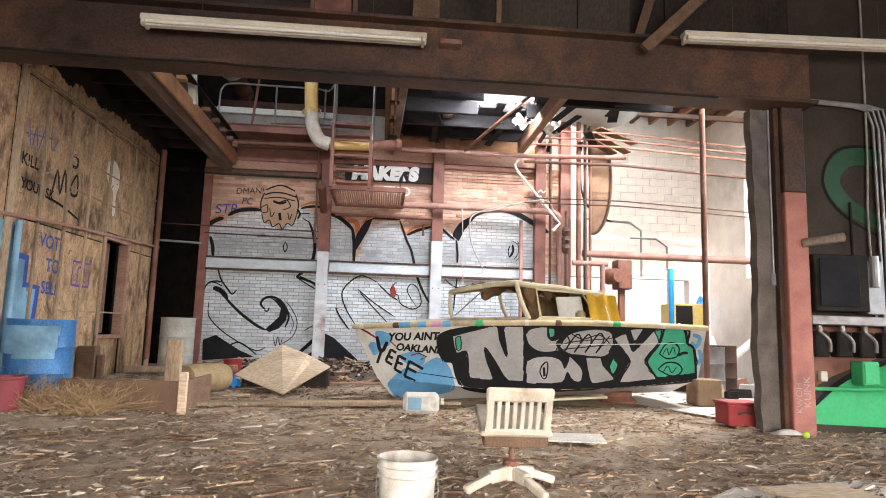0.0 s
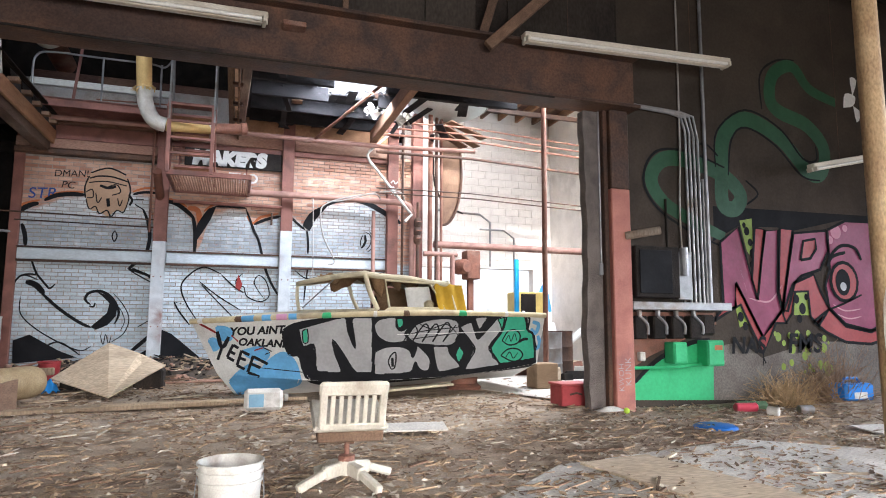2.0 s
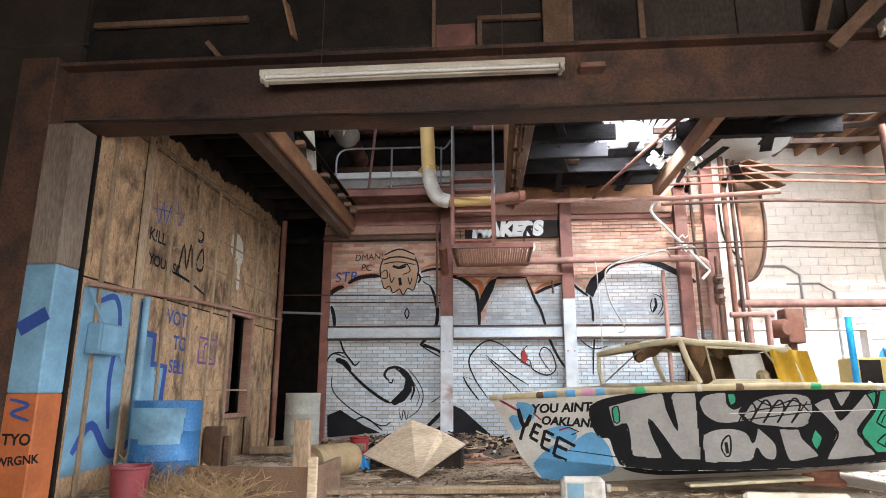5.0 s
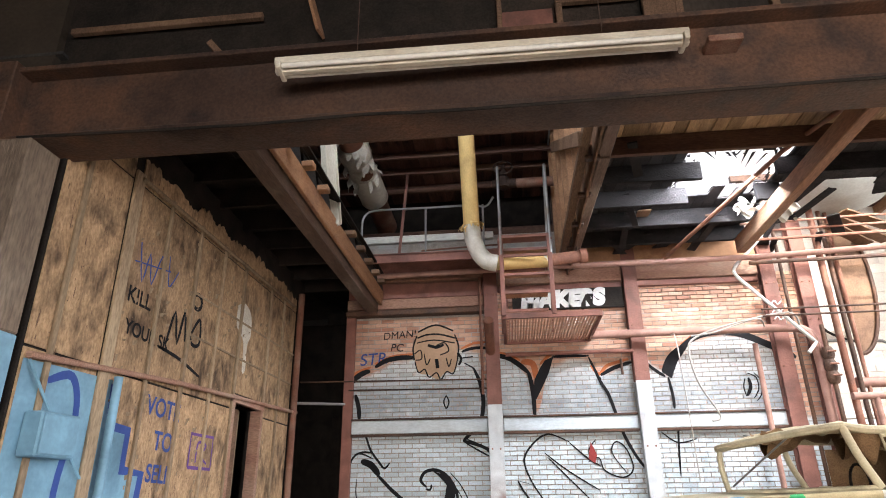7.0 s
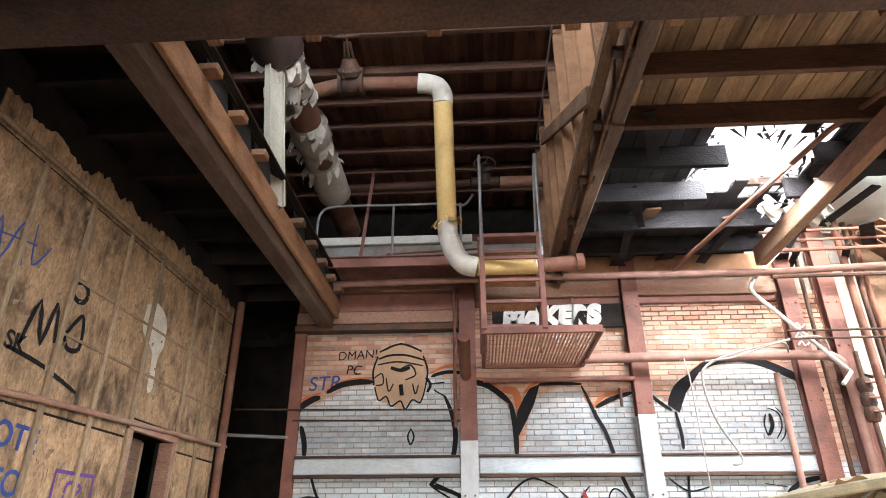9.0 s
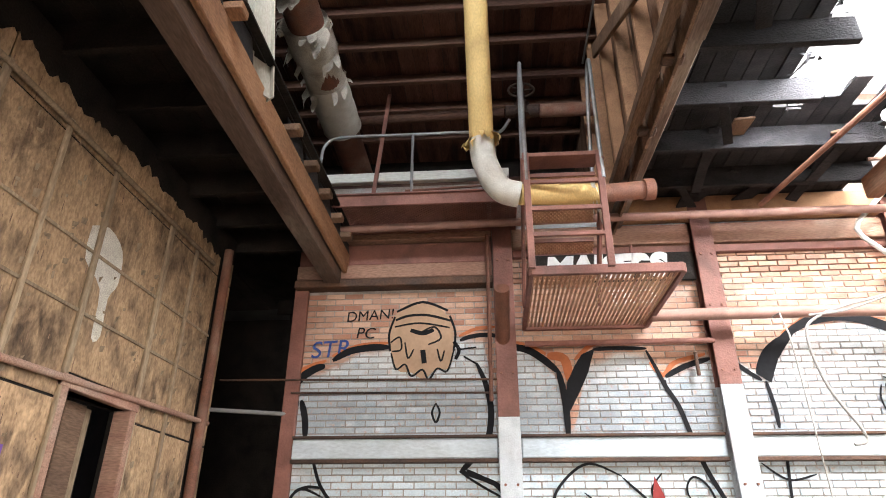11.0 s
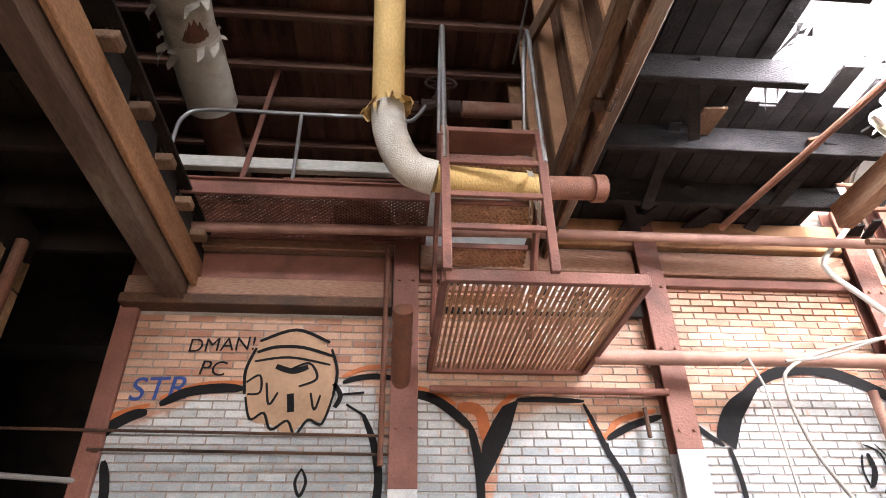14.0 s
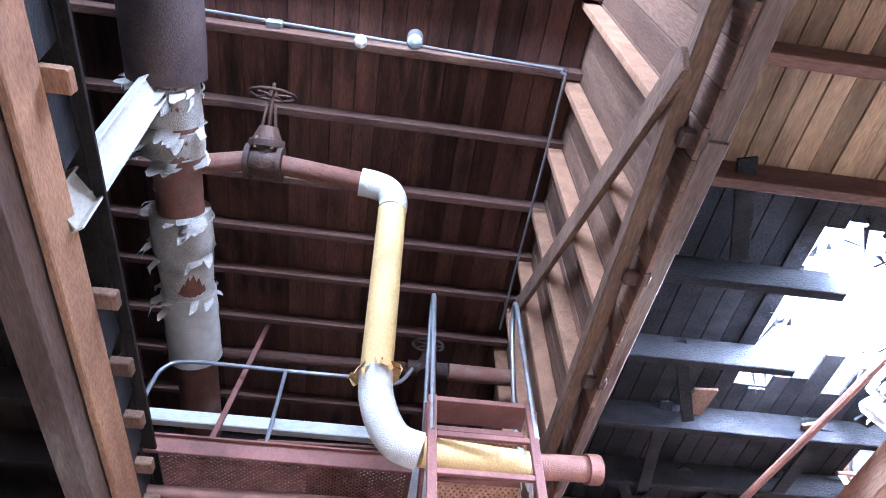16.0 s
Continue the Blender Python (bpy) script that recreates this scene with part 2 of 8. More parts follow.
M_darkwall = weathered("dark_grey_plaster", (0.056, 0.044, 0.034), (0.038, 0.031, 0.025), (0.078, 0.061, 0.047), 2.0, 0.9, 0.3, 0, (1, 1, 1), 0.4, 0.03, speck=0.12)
# near-black base colour; on roofs and rooms it carries the shade
M_dark = weathered("dark_shaded_boards", (0.026, 0.021, 0.018), (0.015, 0.013, 0.012), (0.046, 0.034, 0.027), 4.0, 0.9, 0.3, 0, (1, 1, 1), 0.4, 0.2)

# ---- the large structure ----
def ground_height(x, y):
    h = 0.035 * noise.noise((x * 0.8, y * 0.8, 0.3)) + 0.015 * noise.noise((x * 3.1, y * 3.1, 4.0))
    if 10.4 < y < 13.2 and -3.4 < x < 4.5:
        h += 0.13 * min(1.0, (y - 10.4) / 1.6) * (0.6 + 0.6 * noise.noise((x * 1.3, y * 1.3, 8.0)))
    if x < -2.0 and 6.6 < y < 13:
        h += 0.12 * min(1.0, (-2.0 - x) / 1.2)
    if y < 3.4 or abs(x) > 16:
        h *= 0.3
    return h


def ground_sheet():
    xs = [-400, -120, -40, -16] + list(np.linspace(-8, 13, 127)) + [20, 45, 120, 400]
    ys = [-400, -120, -40, -14] + list(np.linspace(-6, 19, 151)) + [26, 45, 120, 400]
    g = Geo()
    g.v = [(float(x), float(y), ground_height(x, y) if -8 <= x <= 13 and -6 <= y <= 19 else 0.0) for x in xs for y in ys]
    n = len(ys)
    g.f = [(i * n + j, (i + 1) * n + j, (i + 1) * n + j + 1, i * n + j + 1) for i in range(len(xs) - 1) for j in range(n - 1)]
    ob = part("ground", g, M_dirt, smooth=True)
    return tagged(ob, "dirt floor strewn with leaves and splinters", "floor", kind="structure")


ground = ground_sheet()


def setting(name, geo, material, label, category="wall", smooth=False):
    return solo(name, geo, material, label, category, kind="structure", smooth=smooth)


# back wall: mortar bed behind the bricks, brick pieces come last
WALL_Y = 13.0
wall_back = setting("wall_back", Geo().box(-3.34, 4.05, WALL_Y + 0.010, WALL_Y + 0.36, -0.1, 4.0).box(-3.34, 4.05, WALL_Y + 0.05, WALL_Y + 0.36, 4.0, 5.35),
                    weathered("mortar", (0.37, 0.33, 0.30), (0.28, 0.24, 0.21), (0.44, 0.44, 0.44), 9, 0.95, 0.4), "brick wall covered in graffiti, partly painted white")

# left partition of plywood sheets with a doorway, and the dark room behind it
wl = Geo()
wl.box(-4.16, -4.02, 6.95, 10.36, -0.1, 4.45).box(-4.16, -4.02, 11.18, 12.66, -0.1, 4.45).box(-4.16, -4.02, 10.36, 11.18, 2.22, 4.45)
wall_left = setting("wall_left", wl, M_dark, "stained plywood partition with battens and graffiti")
# room and passage walls have their shade put into the dark colour
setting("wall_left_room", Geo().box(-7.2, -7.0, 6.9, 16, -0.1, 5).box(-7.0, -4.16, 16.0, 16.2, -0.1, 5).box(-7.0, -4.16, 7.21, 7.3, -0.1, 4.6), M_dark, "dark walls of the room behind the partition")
setting("wall_recess", Geo().box(-4.16, -3.2, 15.2, 15.4, -0.1, 5.2).box(-3.34, -3.2, 13.36, 15.2, -0.1, 5.2), M_dark, "back wall of the passage, darkened for shade")

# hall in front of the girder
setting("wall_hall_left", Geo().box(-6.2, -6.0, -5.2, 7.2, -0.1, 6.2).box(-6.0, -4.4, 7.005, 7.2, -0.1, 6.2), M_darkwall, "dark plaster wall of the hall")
# doorway and window openings are added, out of view, for the fill lamps
setting("wall_hall_back", Geo().box(-6.2, -2.6, -5.2, -5.0, -0.1, 6.2).box(5.6, 13.2, -5.2, -5.0, -0.1, 6.2).box(-2.6, 5.6, -5.2, -5.0, 3.1, 6.2), M_darkwall, "dark plaster wall of the hall with an added, unseen doorway")
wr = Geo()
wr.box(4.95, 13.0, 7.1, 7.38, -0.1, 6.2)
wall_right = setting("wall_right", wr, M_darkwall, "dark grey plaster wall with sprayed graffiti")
setting("wall_hall_right", Geo().box(13.0, 13.2, 5.2, 7.38, -0.1, 6.2).box(13.0, 13.2, -5.2, -1.2, -0.1, 6.2).box(13.0, 13.2, -1.2, 5.2, 4.2, 6.2).box(13.0, 13.2, -1.2, 5.2, -0.1, 0.5), M_darkwall, "dark plaster wall with an added, unseen window opening")

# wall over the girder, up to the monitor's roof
# boards here are coloured darker to hold the hall's upper shade
setting("wall_over_girder", Geo().box(-4.6, 4.95, 7.08, 7.2, 4.28, 6.1).box(-4.6, -3.8, 7.08, 7.2, 6.1, 7.2).box(0.0, 4.95, 7.08, 7.2, 6.1, 7.2).box(-3.8, 0.0, 7.08, 7.2, 6.9, 7.2), M_dark, "boards above the steel girder, darkened for shade")


fw = thing("girder_cladding", "patched boards and panels over the steel girder", "cladding", kind="structure")
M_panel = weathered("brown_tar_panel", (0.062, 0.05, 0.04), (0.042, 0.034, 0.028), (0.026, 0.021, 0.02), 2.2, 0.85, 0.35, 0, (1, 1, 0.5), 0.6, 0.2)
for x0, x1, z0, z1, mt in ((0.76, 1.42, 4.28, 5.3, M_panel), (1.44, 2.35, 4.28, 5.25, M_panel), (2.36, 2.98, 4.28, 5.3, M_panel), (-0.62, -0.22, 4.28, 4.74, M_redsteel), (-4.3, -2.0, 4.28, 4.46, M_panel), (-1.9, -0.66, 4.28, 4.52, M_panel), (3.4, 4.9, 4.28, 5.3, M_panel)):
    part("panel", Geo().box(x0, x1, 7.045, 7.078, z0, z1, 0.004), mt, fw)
for x0, x1, z0, z1 in ((0.46, 0.70, 4.28, 4.98), (-0.2, 0.44, 4.74, 4.79), (-0.2, -0.15, 4.28, 4.74), (0.70, 0.76, 4.28, 5.4), (-0.66, -0.62, 4.28, 5.4), (-4.3, -2.6, 4.86, 4.92), (1.40, 1.46, 4.28, 5.3)):
    part("batten", Geo().box(x0, x1, 6.99, 7.044, z0, z1, 0.006), M_timber, fw)
part("broken_board", Geo().bar((-2.2, 7.0, 5.05), (-2.08, 6.98, 4.62), 0.12, 0.025), M_orange, fw)
part("short_strut", Geo().bar((-2.98, 6.95, 4.58), (-2.72, 6.95, 4.27), 0.09, 0.05), M_timber, fw)
solo("roof_brace", Geo().bar((2.98, 6.85, 4.26), (3.3, 6.75, 5.4), 0.07, 0.1, 0.006), M_timber, "steep timber brace rising from the girder", "brace", kind="structure")


# unseen window, added as a reason for the lamp under the raised roof
solo("window_clerestory", Geo().box(-3.8, 0.0, 7.1, 7.12, 6.1, 6.9).box(-3.8, 0.0, 7.09, 7.16, 6.1, 6.15).box(-1.93, -1.88, 7.09, 7.16, 6.1, 6.9), weathered("dusty_glass", (0.7, 0.7, 0.66), (0.6, 0.6, 0.56), (0.5, 0.48, 0.44), 4, 0.5, 0.1), "added, unseen clerestory window over the girder", "window", kind="structure")


def plank_deck(g, x0, x1, y0, y1, z, width, along, thick=0.025, hole=None, seed=3):
    """Boards side by side, each a little uneven; boards break off at the hole."""
    rng = random.Random(seed)
    if along == "y":
        x = x0
        while x < x1 - 0.02:
            w = min(width * rng.uniform(0.9, 1.1), x1 - x)
            dz = rng.uniform(-0.006, 0.006)
            spans = [(y0, y1)]
            if hole and hole[0] - 0.1 < x + w / 2 < hole[1] + 0.1:
                spans = [(y0, hole[2] + rng.uniform(-0.25, 0.15)), (hole[3] + rng.uniform(-0.15, 0.3), y1)]
            for a, b in spans:
                if b > a:
                    g.box(x + 0.003, x + w - 0.004, a, b, z + dz, z + dz + thick, 0.003)
            x += w
    else:
        y = y0
        while y < y1 - 0.02:
            w = min(width * rng.uniform(0.9, 1.1), y1 - y)
            dz = rng.uniform(-0.006, 0.006)
            g.box(x0, x1, y + 0.003, y + w - 0.004, z + dz, z + dz + thick, 0.003)
            y += w
    return g


MON_Z, SIDE_Z, LEFT_Z = 7.0, 4.98, 4.62
MON_L, MON_R = -4.3, 0.32
solo("ceiling_monitor", plank_deck(Geo(), MON_L, MON_R, 7.2, 15.0, MON_Z, 0.19, "y"), M_board, "dark red-brown roof boards of the raised roof", "ceiling", kind="structure")
# low roof's shade is in the near-black board colour
solo("ceiling_left", plank_deck(Geo(), -7.2, -2.7, 7.2, 15.4, LEFT_Z, 0.2, "y", seed=5), M_dark, "boards of the low roof, darkened for shade", "ceiling", kind="structure")
HOLE = (1.66, 2.76, 9.92, 11.02)
EDGE = 2.98  # where the burnt roof ends beside the third beam
solo("ceiling_right", plank_deck(Geo(), MON_R + 0.1, 5.0, 7.2, 9.5, SIDE_Z, 0.15, "y", seed=7), M_lightboard, "pale scorched roof boards", "ceiling", kind="structure")
solo("ceiling_burnt", plank_deck(plank_deck(Geo(), MON_R + 0.1, EDGE, 9.5, 13.6, SIDE_Z, 0.15, "y", hole=HOLE, seed=8), EDGE, 5.0, 9.5, 10.9, SIDE_Z, 0.2, "y", seed=14), M_char, "charred roof boards broken open to the sky", "ceiling", kind="structure")
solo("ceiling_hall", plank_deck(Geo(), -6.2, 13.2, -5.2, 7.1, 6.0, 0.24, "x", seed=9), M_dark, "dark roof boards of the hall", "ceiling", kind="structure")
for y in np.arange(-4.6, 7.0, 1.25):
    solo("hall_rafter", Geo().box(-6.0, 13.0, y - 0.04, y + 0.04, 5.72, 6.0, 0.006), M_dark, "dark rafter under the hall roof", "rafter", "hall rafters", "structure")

# monitor: purlins, right side with studs, left side
for y in (7.72, 8.4, 9.06, 9.72, 10.38, 11.08, 11.68, 12.24, 12.9, 13.5, 14.2):
    solo("roof_purlin", Geo().box(MON_L, MON_R, y - 0.035, y + 0.035, MON_Z - 0.13, MON_Z - 0.002, 0.006), M_timber_x, "red-brown purlin under the raised roof", "purlin", "roof purlins", "structure")
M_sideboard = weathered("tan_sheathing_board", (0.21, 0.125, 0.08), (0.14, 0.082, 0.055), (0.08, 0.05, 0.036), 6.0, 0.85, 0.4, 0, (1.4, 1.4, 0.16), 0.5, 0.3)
wall_monitor_right = thing("wall_monitor_right", "vertical sheathing boards of the raised roof's side", "wall", kind="structure")
rng = random.Random(11)
y = 7.2
while y < 15:
    w = rng.uniform(0.17, 0.21)
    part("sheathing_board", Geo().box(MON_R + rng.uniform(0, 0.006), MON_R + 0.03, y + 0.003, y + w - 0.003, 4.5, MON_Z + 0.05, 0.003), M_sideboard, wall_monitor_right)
    y += w
# left side takes the near-black colour in place of shade
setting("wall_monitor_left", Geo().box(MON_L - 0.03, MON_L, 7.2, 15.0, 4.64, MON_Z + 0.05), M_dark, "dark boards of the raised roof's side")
setting("wall_monitor_end", Geo().box(MON_L, MON_R, 15.0, 15.06, 4.4, MON_Z + 0.05), M_dark, "dark boards closing the raised roof")
for y in (7.85, 8.5, 9.15, 9.8, 10.43, 11.08, 11.73, 12.38, 13.03):
    solo("wall_stud", Geo().box(MON_R - 0.14, MON_R - 0.002, y - 0.026, y + 0.026, 4.70, MON_Z - 0.002, 0.004), M_orange, "orange-brown stud against sheathing boards", "stud", "studs of the raised roof", "structure")
solo("sill_plate", Geo().box(MON_R - 0.15, MON_R - 0.05, 7.2, 14.0, 4.60, 4.70, 0.008), M_timber, "red-brown sill plate under the studs", "sill plate", kind="structure")
solo("diagonal_brace", Geo().bar((0.15, 8.82, 4.60), (0.15, 11.85, 6.30), 0.045, 0.16, 0.008), M_timber, "old timber brace nailed across the studs", "brace", kind="structure")

# beams that run from the girder to the back wall
def i_beam(g, x, y0, y1, z0, w, h, web=0.02, flange=0.03):
    g.box(x - w / 2, x + w / 2, y0, y1, z0, z0 + flange, 0.004)
    g.box(x - w / 2, x + w / 2, y0, y1, z0 + h - flange, z0 + h, 0.004)
    g.box(x - web / 2, x + web / 2, y0, y1, z0 + flange, z0 + h - flange)
    return g


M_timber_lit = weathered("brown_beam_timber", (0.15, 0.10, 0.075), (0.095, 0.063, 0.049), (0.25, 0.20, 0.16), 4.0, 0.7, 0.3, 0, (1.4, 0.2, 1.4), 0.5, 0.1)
for nm, x, w, lab in (("roof_beam", -2.90, 0.16, "long brown roof beam with a pale stripe"),):
    bt = thing(nm, lab, "roof beam", "long roof beams", "structure")
    part("beam_body", Geo().box(x - w / 2, x + w / 2, 7.1, 13.02, 4.0, 4.32, 0.012), M_timber_lit, bt)
    part("bottom_flange", Geo().box(x - w / 2 - 0.01, x + w / 2 + 0.01, 7.1, 13.0, 3.975, 4.0, 0.004), M_timber_lit, bt)
solo("roof_beam", Geo().box(2.79, 2.93, 7.15, 12.25, 4.50, 4.738, 0.012), weathered("orange_brown_beam", (0.30, 0.155, 0.09), (0.2, 0.105, 0.065), (0.36, 0.25, 0.17), 4.0, 0.75, 0.3, 0, (1.4, 0.2, 1.4), 0.5, 0.1), "sunlit orange-brown roof beam beside the roof hole", "roof beam", "long roof beams", "structure")
bt = thing("roof_beam", "long grey-brown roof beam beside the studs", "roof beam", "long roof beams", "structure")
part("beam_body", Geo().bar((0.50, 7.1, 4.66), (0.36, 13.0, 4.66), 0.14, 0.15, 0.012), M_timber_lit, bt)
part("beam_splice", Geo().bar((0.45, 9.2, 4.572), (0.433, 9.9, 4.572), 0.13, 0.03, 0.006), M_timber_lit, bt)
solo("timber_rail", Geo().box(-2.80, -2.75, 7.15, 13.0, 4.12, 4.38, 0.008), M_orange, "sawn orange timber along the roof beam", "timber", kind="structure")

# low roof joists
for i, y in enumerate(np.arange(7.5, 13.4, 0.66)):
    # joists share the roof's shade-dark colour
    solo("left_joist", Geo().box(-7.0, -2.98, y - 0.03, y + 0.03, 4.36, LEFT_Z - 0.002, 0.005), M_dark, "joist under the low roof, darkened for shade", "joist", "left joists", "structure")
for i, y in enumerate((7.45, 8.12, 8.8, 9.5, 10.2, 10.9, 11.6, 12.3, 12.9)):
    mt = M_timber_x if y < 9.6 else M_char
    far = 5.0 if y < 10.9 else EDGE
    spans = [(MON_R + 0.2, far)]
    if HOLE[2] < y < HOLE[3]:
        spans = [(MON_R + 0.2, HOLE[0] + 0.12), (HOLE[1] - 0.1, far)]
    for a, b in spans:
        solo("right_joist", Geo().box(a, b, y - 0.032, y + 0.032, SIDE_Z - 0.24, SIDE_Z - 0.002, 0.006), mt, "scorched joist under the low roof" if y > 9.6 else "timber joist under pale roof boards", "joist", "right joists", "structure")

# girder across the hall, with its two columns
girder = thing("steel_girder", "deep rusted steel girder across the hall", "girder", kind="structure")
part("web", Geo().box(-4.75, 4.98, 6.80, 6.84, 3.66, 4.22), M_steel, girder)
part("bottom_flange", Geo().box(-4.75, 4.98, 6.66, 7.02, 3.60, 3.64, 0.006), M_steel, girder)
part("top_flange", Geo().box(-4.75, 4.98, 6.66, 7.02, 4.22, 4.26, 0.006), M_steel, girder)

# open yard to the right, white block wall beyond
wf = Geo()
wf.box(4.1, 5.0, 16.0, 16.3, -0.1, 7.4).box(8.2, 8.9, 16.0, 16.3, -0.1, 7.4).box(5.0, 8.2, 16.0, 16.3, 2.45, 7.4)
wall_far = setting("wall_far", wf, M_white_block, "sunlit white painted block wall")
wf2 = Geo()
wf2.box(8.75, 8.95, 14.3, 16.0, -0.1, 7.4).box(8.75, 8.95, 7.38, 12.2, -0.1, 7.4).box(8.75, 8.95, 12.2, 14.3, 4.9, 7.4).box(8.75, 8.95, 12.2, 14.3, -0.1, 2.4)
# glowing board added so that sky through the roof hole turns white
M_skyglow = bpy.data.materials.new("glowing_sky_board")
M_skyglow.use_nodes = True
hb = M_skyglow.node_tree.nodes["Principled BSDF"]
hb.inputs["Base Color"].default_value = (0, 0, 0, 1)
hb.inputs["Roughness"].default_value = 1.0
hb.inputs["Emission Color"].default_value, hb.inputs["Emission Strength"].default_value = (1.0, 0.98, 0.97, 1), 0.3
setting("backdrop", Geo().box(-90, 170, 80, 80.5, -1, 190), M_skyglow, "plain glowing white board standing in for overexposed sky", "sky")
wall_side = setting("wall_side", wf2, M_white_block, "white painted block wall with a window opening")
setting("wall_passage", Geo().box(4.05, 4.15, 13.4, 16.0, -0.1, 7.4), M_white_block, "end of the brick wall seen from the yard")

# ---- added, unseen covers over the boards, so that no daylight leaks between them ----
M_cover = weathered("roof_cover_black", (0.05, 0.05, 0.05), (0.035, 0.034, 0.034), (0.07, 0.065, 0.06), 4, 0.95, 0.2)
setting("roof_felt", Geo().box(MON_L - 0.1, MON_R + 0.1, 7.1, 15.1, MON_Z + 0.045, MON_Z + 0.08).box(-7.2, MON_L - 0.03, 7.0, 16.2, LEFT_Z + 0.04, LEFT_Z + 0.07)
        .box(MON_R + 0.05, HOLE[0] - 0.12, 7.1, 13.6, SIDE_Z + 0.04, SIDE_Z + 0.07).box(HOLE[1] + 0.12, EDGE, 7.1, 13.6, SIDE_Z + 0.04, SIDE_Z + 0.07).box(EDGE, 5.0, 7.1, 10.9, SIDE_Z + 0.04, SIDE_Z + 0.07)
        .box(HOLE[0] - 0.12, HOLE[1] + 0.12, 7.1, HOLE[2] - 0.25, SIDE_Z + 0.04, SIDE_Z + 0.07).box(HOLE[0] - 0.12, HOLE[1] + 0.12, HOLE[3] + 0.3, 13.6, SIDE_Z + 0.04, SIDE_Z + 0.07)
        .box(-6.2, 13.2, -5.2, 7.2, 6.05, 6.08).box(MON_L - 0.06, MON_L - 0.03, 7.1, 15.1, LEFT_Z, MON_Z + 0.08).box(MON_R + 0.03, MON_R + 0.05, 7.1, 15.1, SIDE_Z + 0.05, MON_Z + 0.08), M_cover, "added, unseen black cover that blocks light above the boards", "roof")

# ---- steel frame of the back wall ----
M_ironwhite = weathered("white_sprayed_steel", (0.55, 0.58, 0.60), (0.42, 0.45, 0.48), (0.26, 0.16, 0.14), 5, 0.6, 0.2, 0, (1, 1, 1), 0.4, 0.05, speck=0.12)


def wall_column(x, top, white_to):
    c = thing("wall_column", "red steel column against the brick wall, white below", "column", "columns of the brick wall", "structure")
    for nm, z0, z1, mt in (("lower_column", 0.0, white_to, M_ironwhite), ("upper_column", white_to, top, M_redsteel)):
        g = Geo()
        g.box(x - 0.11, x + 0.11, WALL_Y - 0.17, WALL_Y - 0.15, z0, z1, 0.003).box(x - 0.11, x + 0.11, WALL_Y - 0.02, WALL_Y - 0.001, z0, z1, 0.003).box(x - 0.012, x + 0.012, WALL_Y - 0.15, WALL_Y - 0.02, z0, z1)
        part(nm, g, mt, c)
    g = Geo()
    for z in (0.9, 1.8, 2.9, 3.6, 4.2):
        if z < top:
            for s in (-1, 1):
                g.tube([(x + s * 0.06, WALL_Y - 0.172, z), (x + s * 0.06, WALL_Y - 0.188, z)], 0.014, 6)
    part("bolts", g, M_rustpipe, c)
    return c


wall_column(-0.95, 4.95, 2.45)
wall_column(1.30, 4.95, 2.75)
wall_column(3.42, 5.2, 0.9)
wall_column(3.95, 5.4, 0.3)
solo("pier_edge", Geo().box(-3.36, -3.20, WALL_Y - 0.05, WALL_Y + 0.02, 0, 3.98, 0.01), M_redsteel, "red steel edge of the brick pier", "angle iron", kind="structure")

M_belt = weathered("white_sprayed_concrete", (0.60, 0.66, 0.70), (0.47, 0.53, 0.58), (0.35, 0.36, 0.36), 3, 0.8, 0.3, 0, (0.4, 1, 1), 0.5, 0.04, speck=0.12)
for a, b in ((-3.2, -1.07), (-0.83, 1.18), (1.42, 3.30)):
    bt = thing("wall_belt", "pale concrete belt across the painted bricks", "belt course", "belt courses", "structure")
    part("belt_body", Geo().box(a, b, WALL_Y - 0.07, WALL_Y + 0.01, 2.06, 2.26, 0.012), M_belt, bt)
    part("upper_lip", Geo().box(a, b, WALL_Y - 0.10, WALL_Y + 0.01, 2.262, 2.29, 0.004), M_steel, bt)
    part("lower_lip", Geo().box(a, b, WALL_Y - 0.10, WALL_Y + 0.01, 2.02, 2.058, 0.004), M_steel, bt)

M_lintelwood = weathered("faded_red_timber", (0.36, 0.22, 0.16), (0.28, 0.15, 0.11), (0.42, 0.33, 0.26), 5, 0.85, 0.3, 0, (0.25, 1, 1.3), 0.5, 0.1)
lint = ((3.93, 4.02, 0.16, M_steel, "dark steel ledge over the bricks"), (4.05, 4.22, 0.10, M_lintelwood, "weathered lintel timber"), (4.24, 4.50, 0.05, M_redsteel, "red steel band over the bricks"), (4.52, 4.66, 0.12, M_lintelwood, "weathered lintel timber"))
for z0, z1, dep, mt, lab in lint:
    solo("lintel", Geo().box(-3.34, -1.07, WALL_Y - dep, WALL_Y + 0.05, z0, z1, 0.008), mt, lab, "lintel", "lintels", "structure")
for z0, z1, dep, mt, lab in ((4.275, 4.37, 0.06, M_redsteel, "red steel band over the bricks"), (4.38, 4.62, 0.1, M_lintelwood, "weathered lintel timber"), (4.64, 4.78, 0.04, M_ironwhite, "pale steel band under the roof")):
    for a, b in ((-0.83, 1.18), (1.42, 3.30)):
        solo("lintel", Geo().box(a, b, WALL_Y - dep, WALL_Y + 0.05, z0, z1, 0.008), mt, lab, "lintel", "lintels", "structure")

# brick ledge and timbers behind the walkway
solo("brick_ledge", Geo().box(-2.9, -1.35, 12.72, 12.96, 4.68, 4.92, 0.01), weathered("ledge_brick", (0.42, 0.21, 0.15), (0.34, 0.16, 0.12), (0.5, 0.33, 0.26), 12, 0.9, 0.4, 0, (1, 1, 4)), "low ledge of faded bricks", "brick ledge", kind="structure")
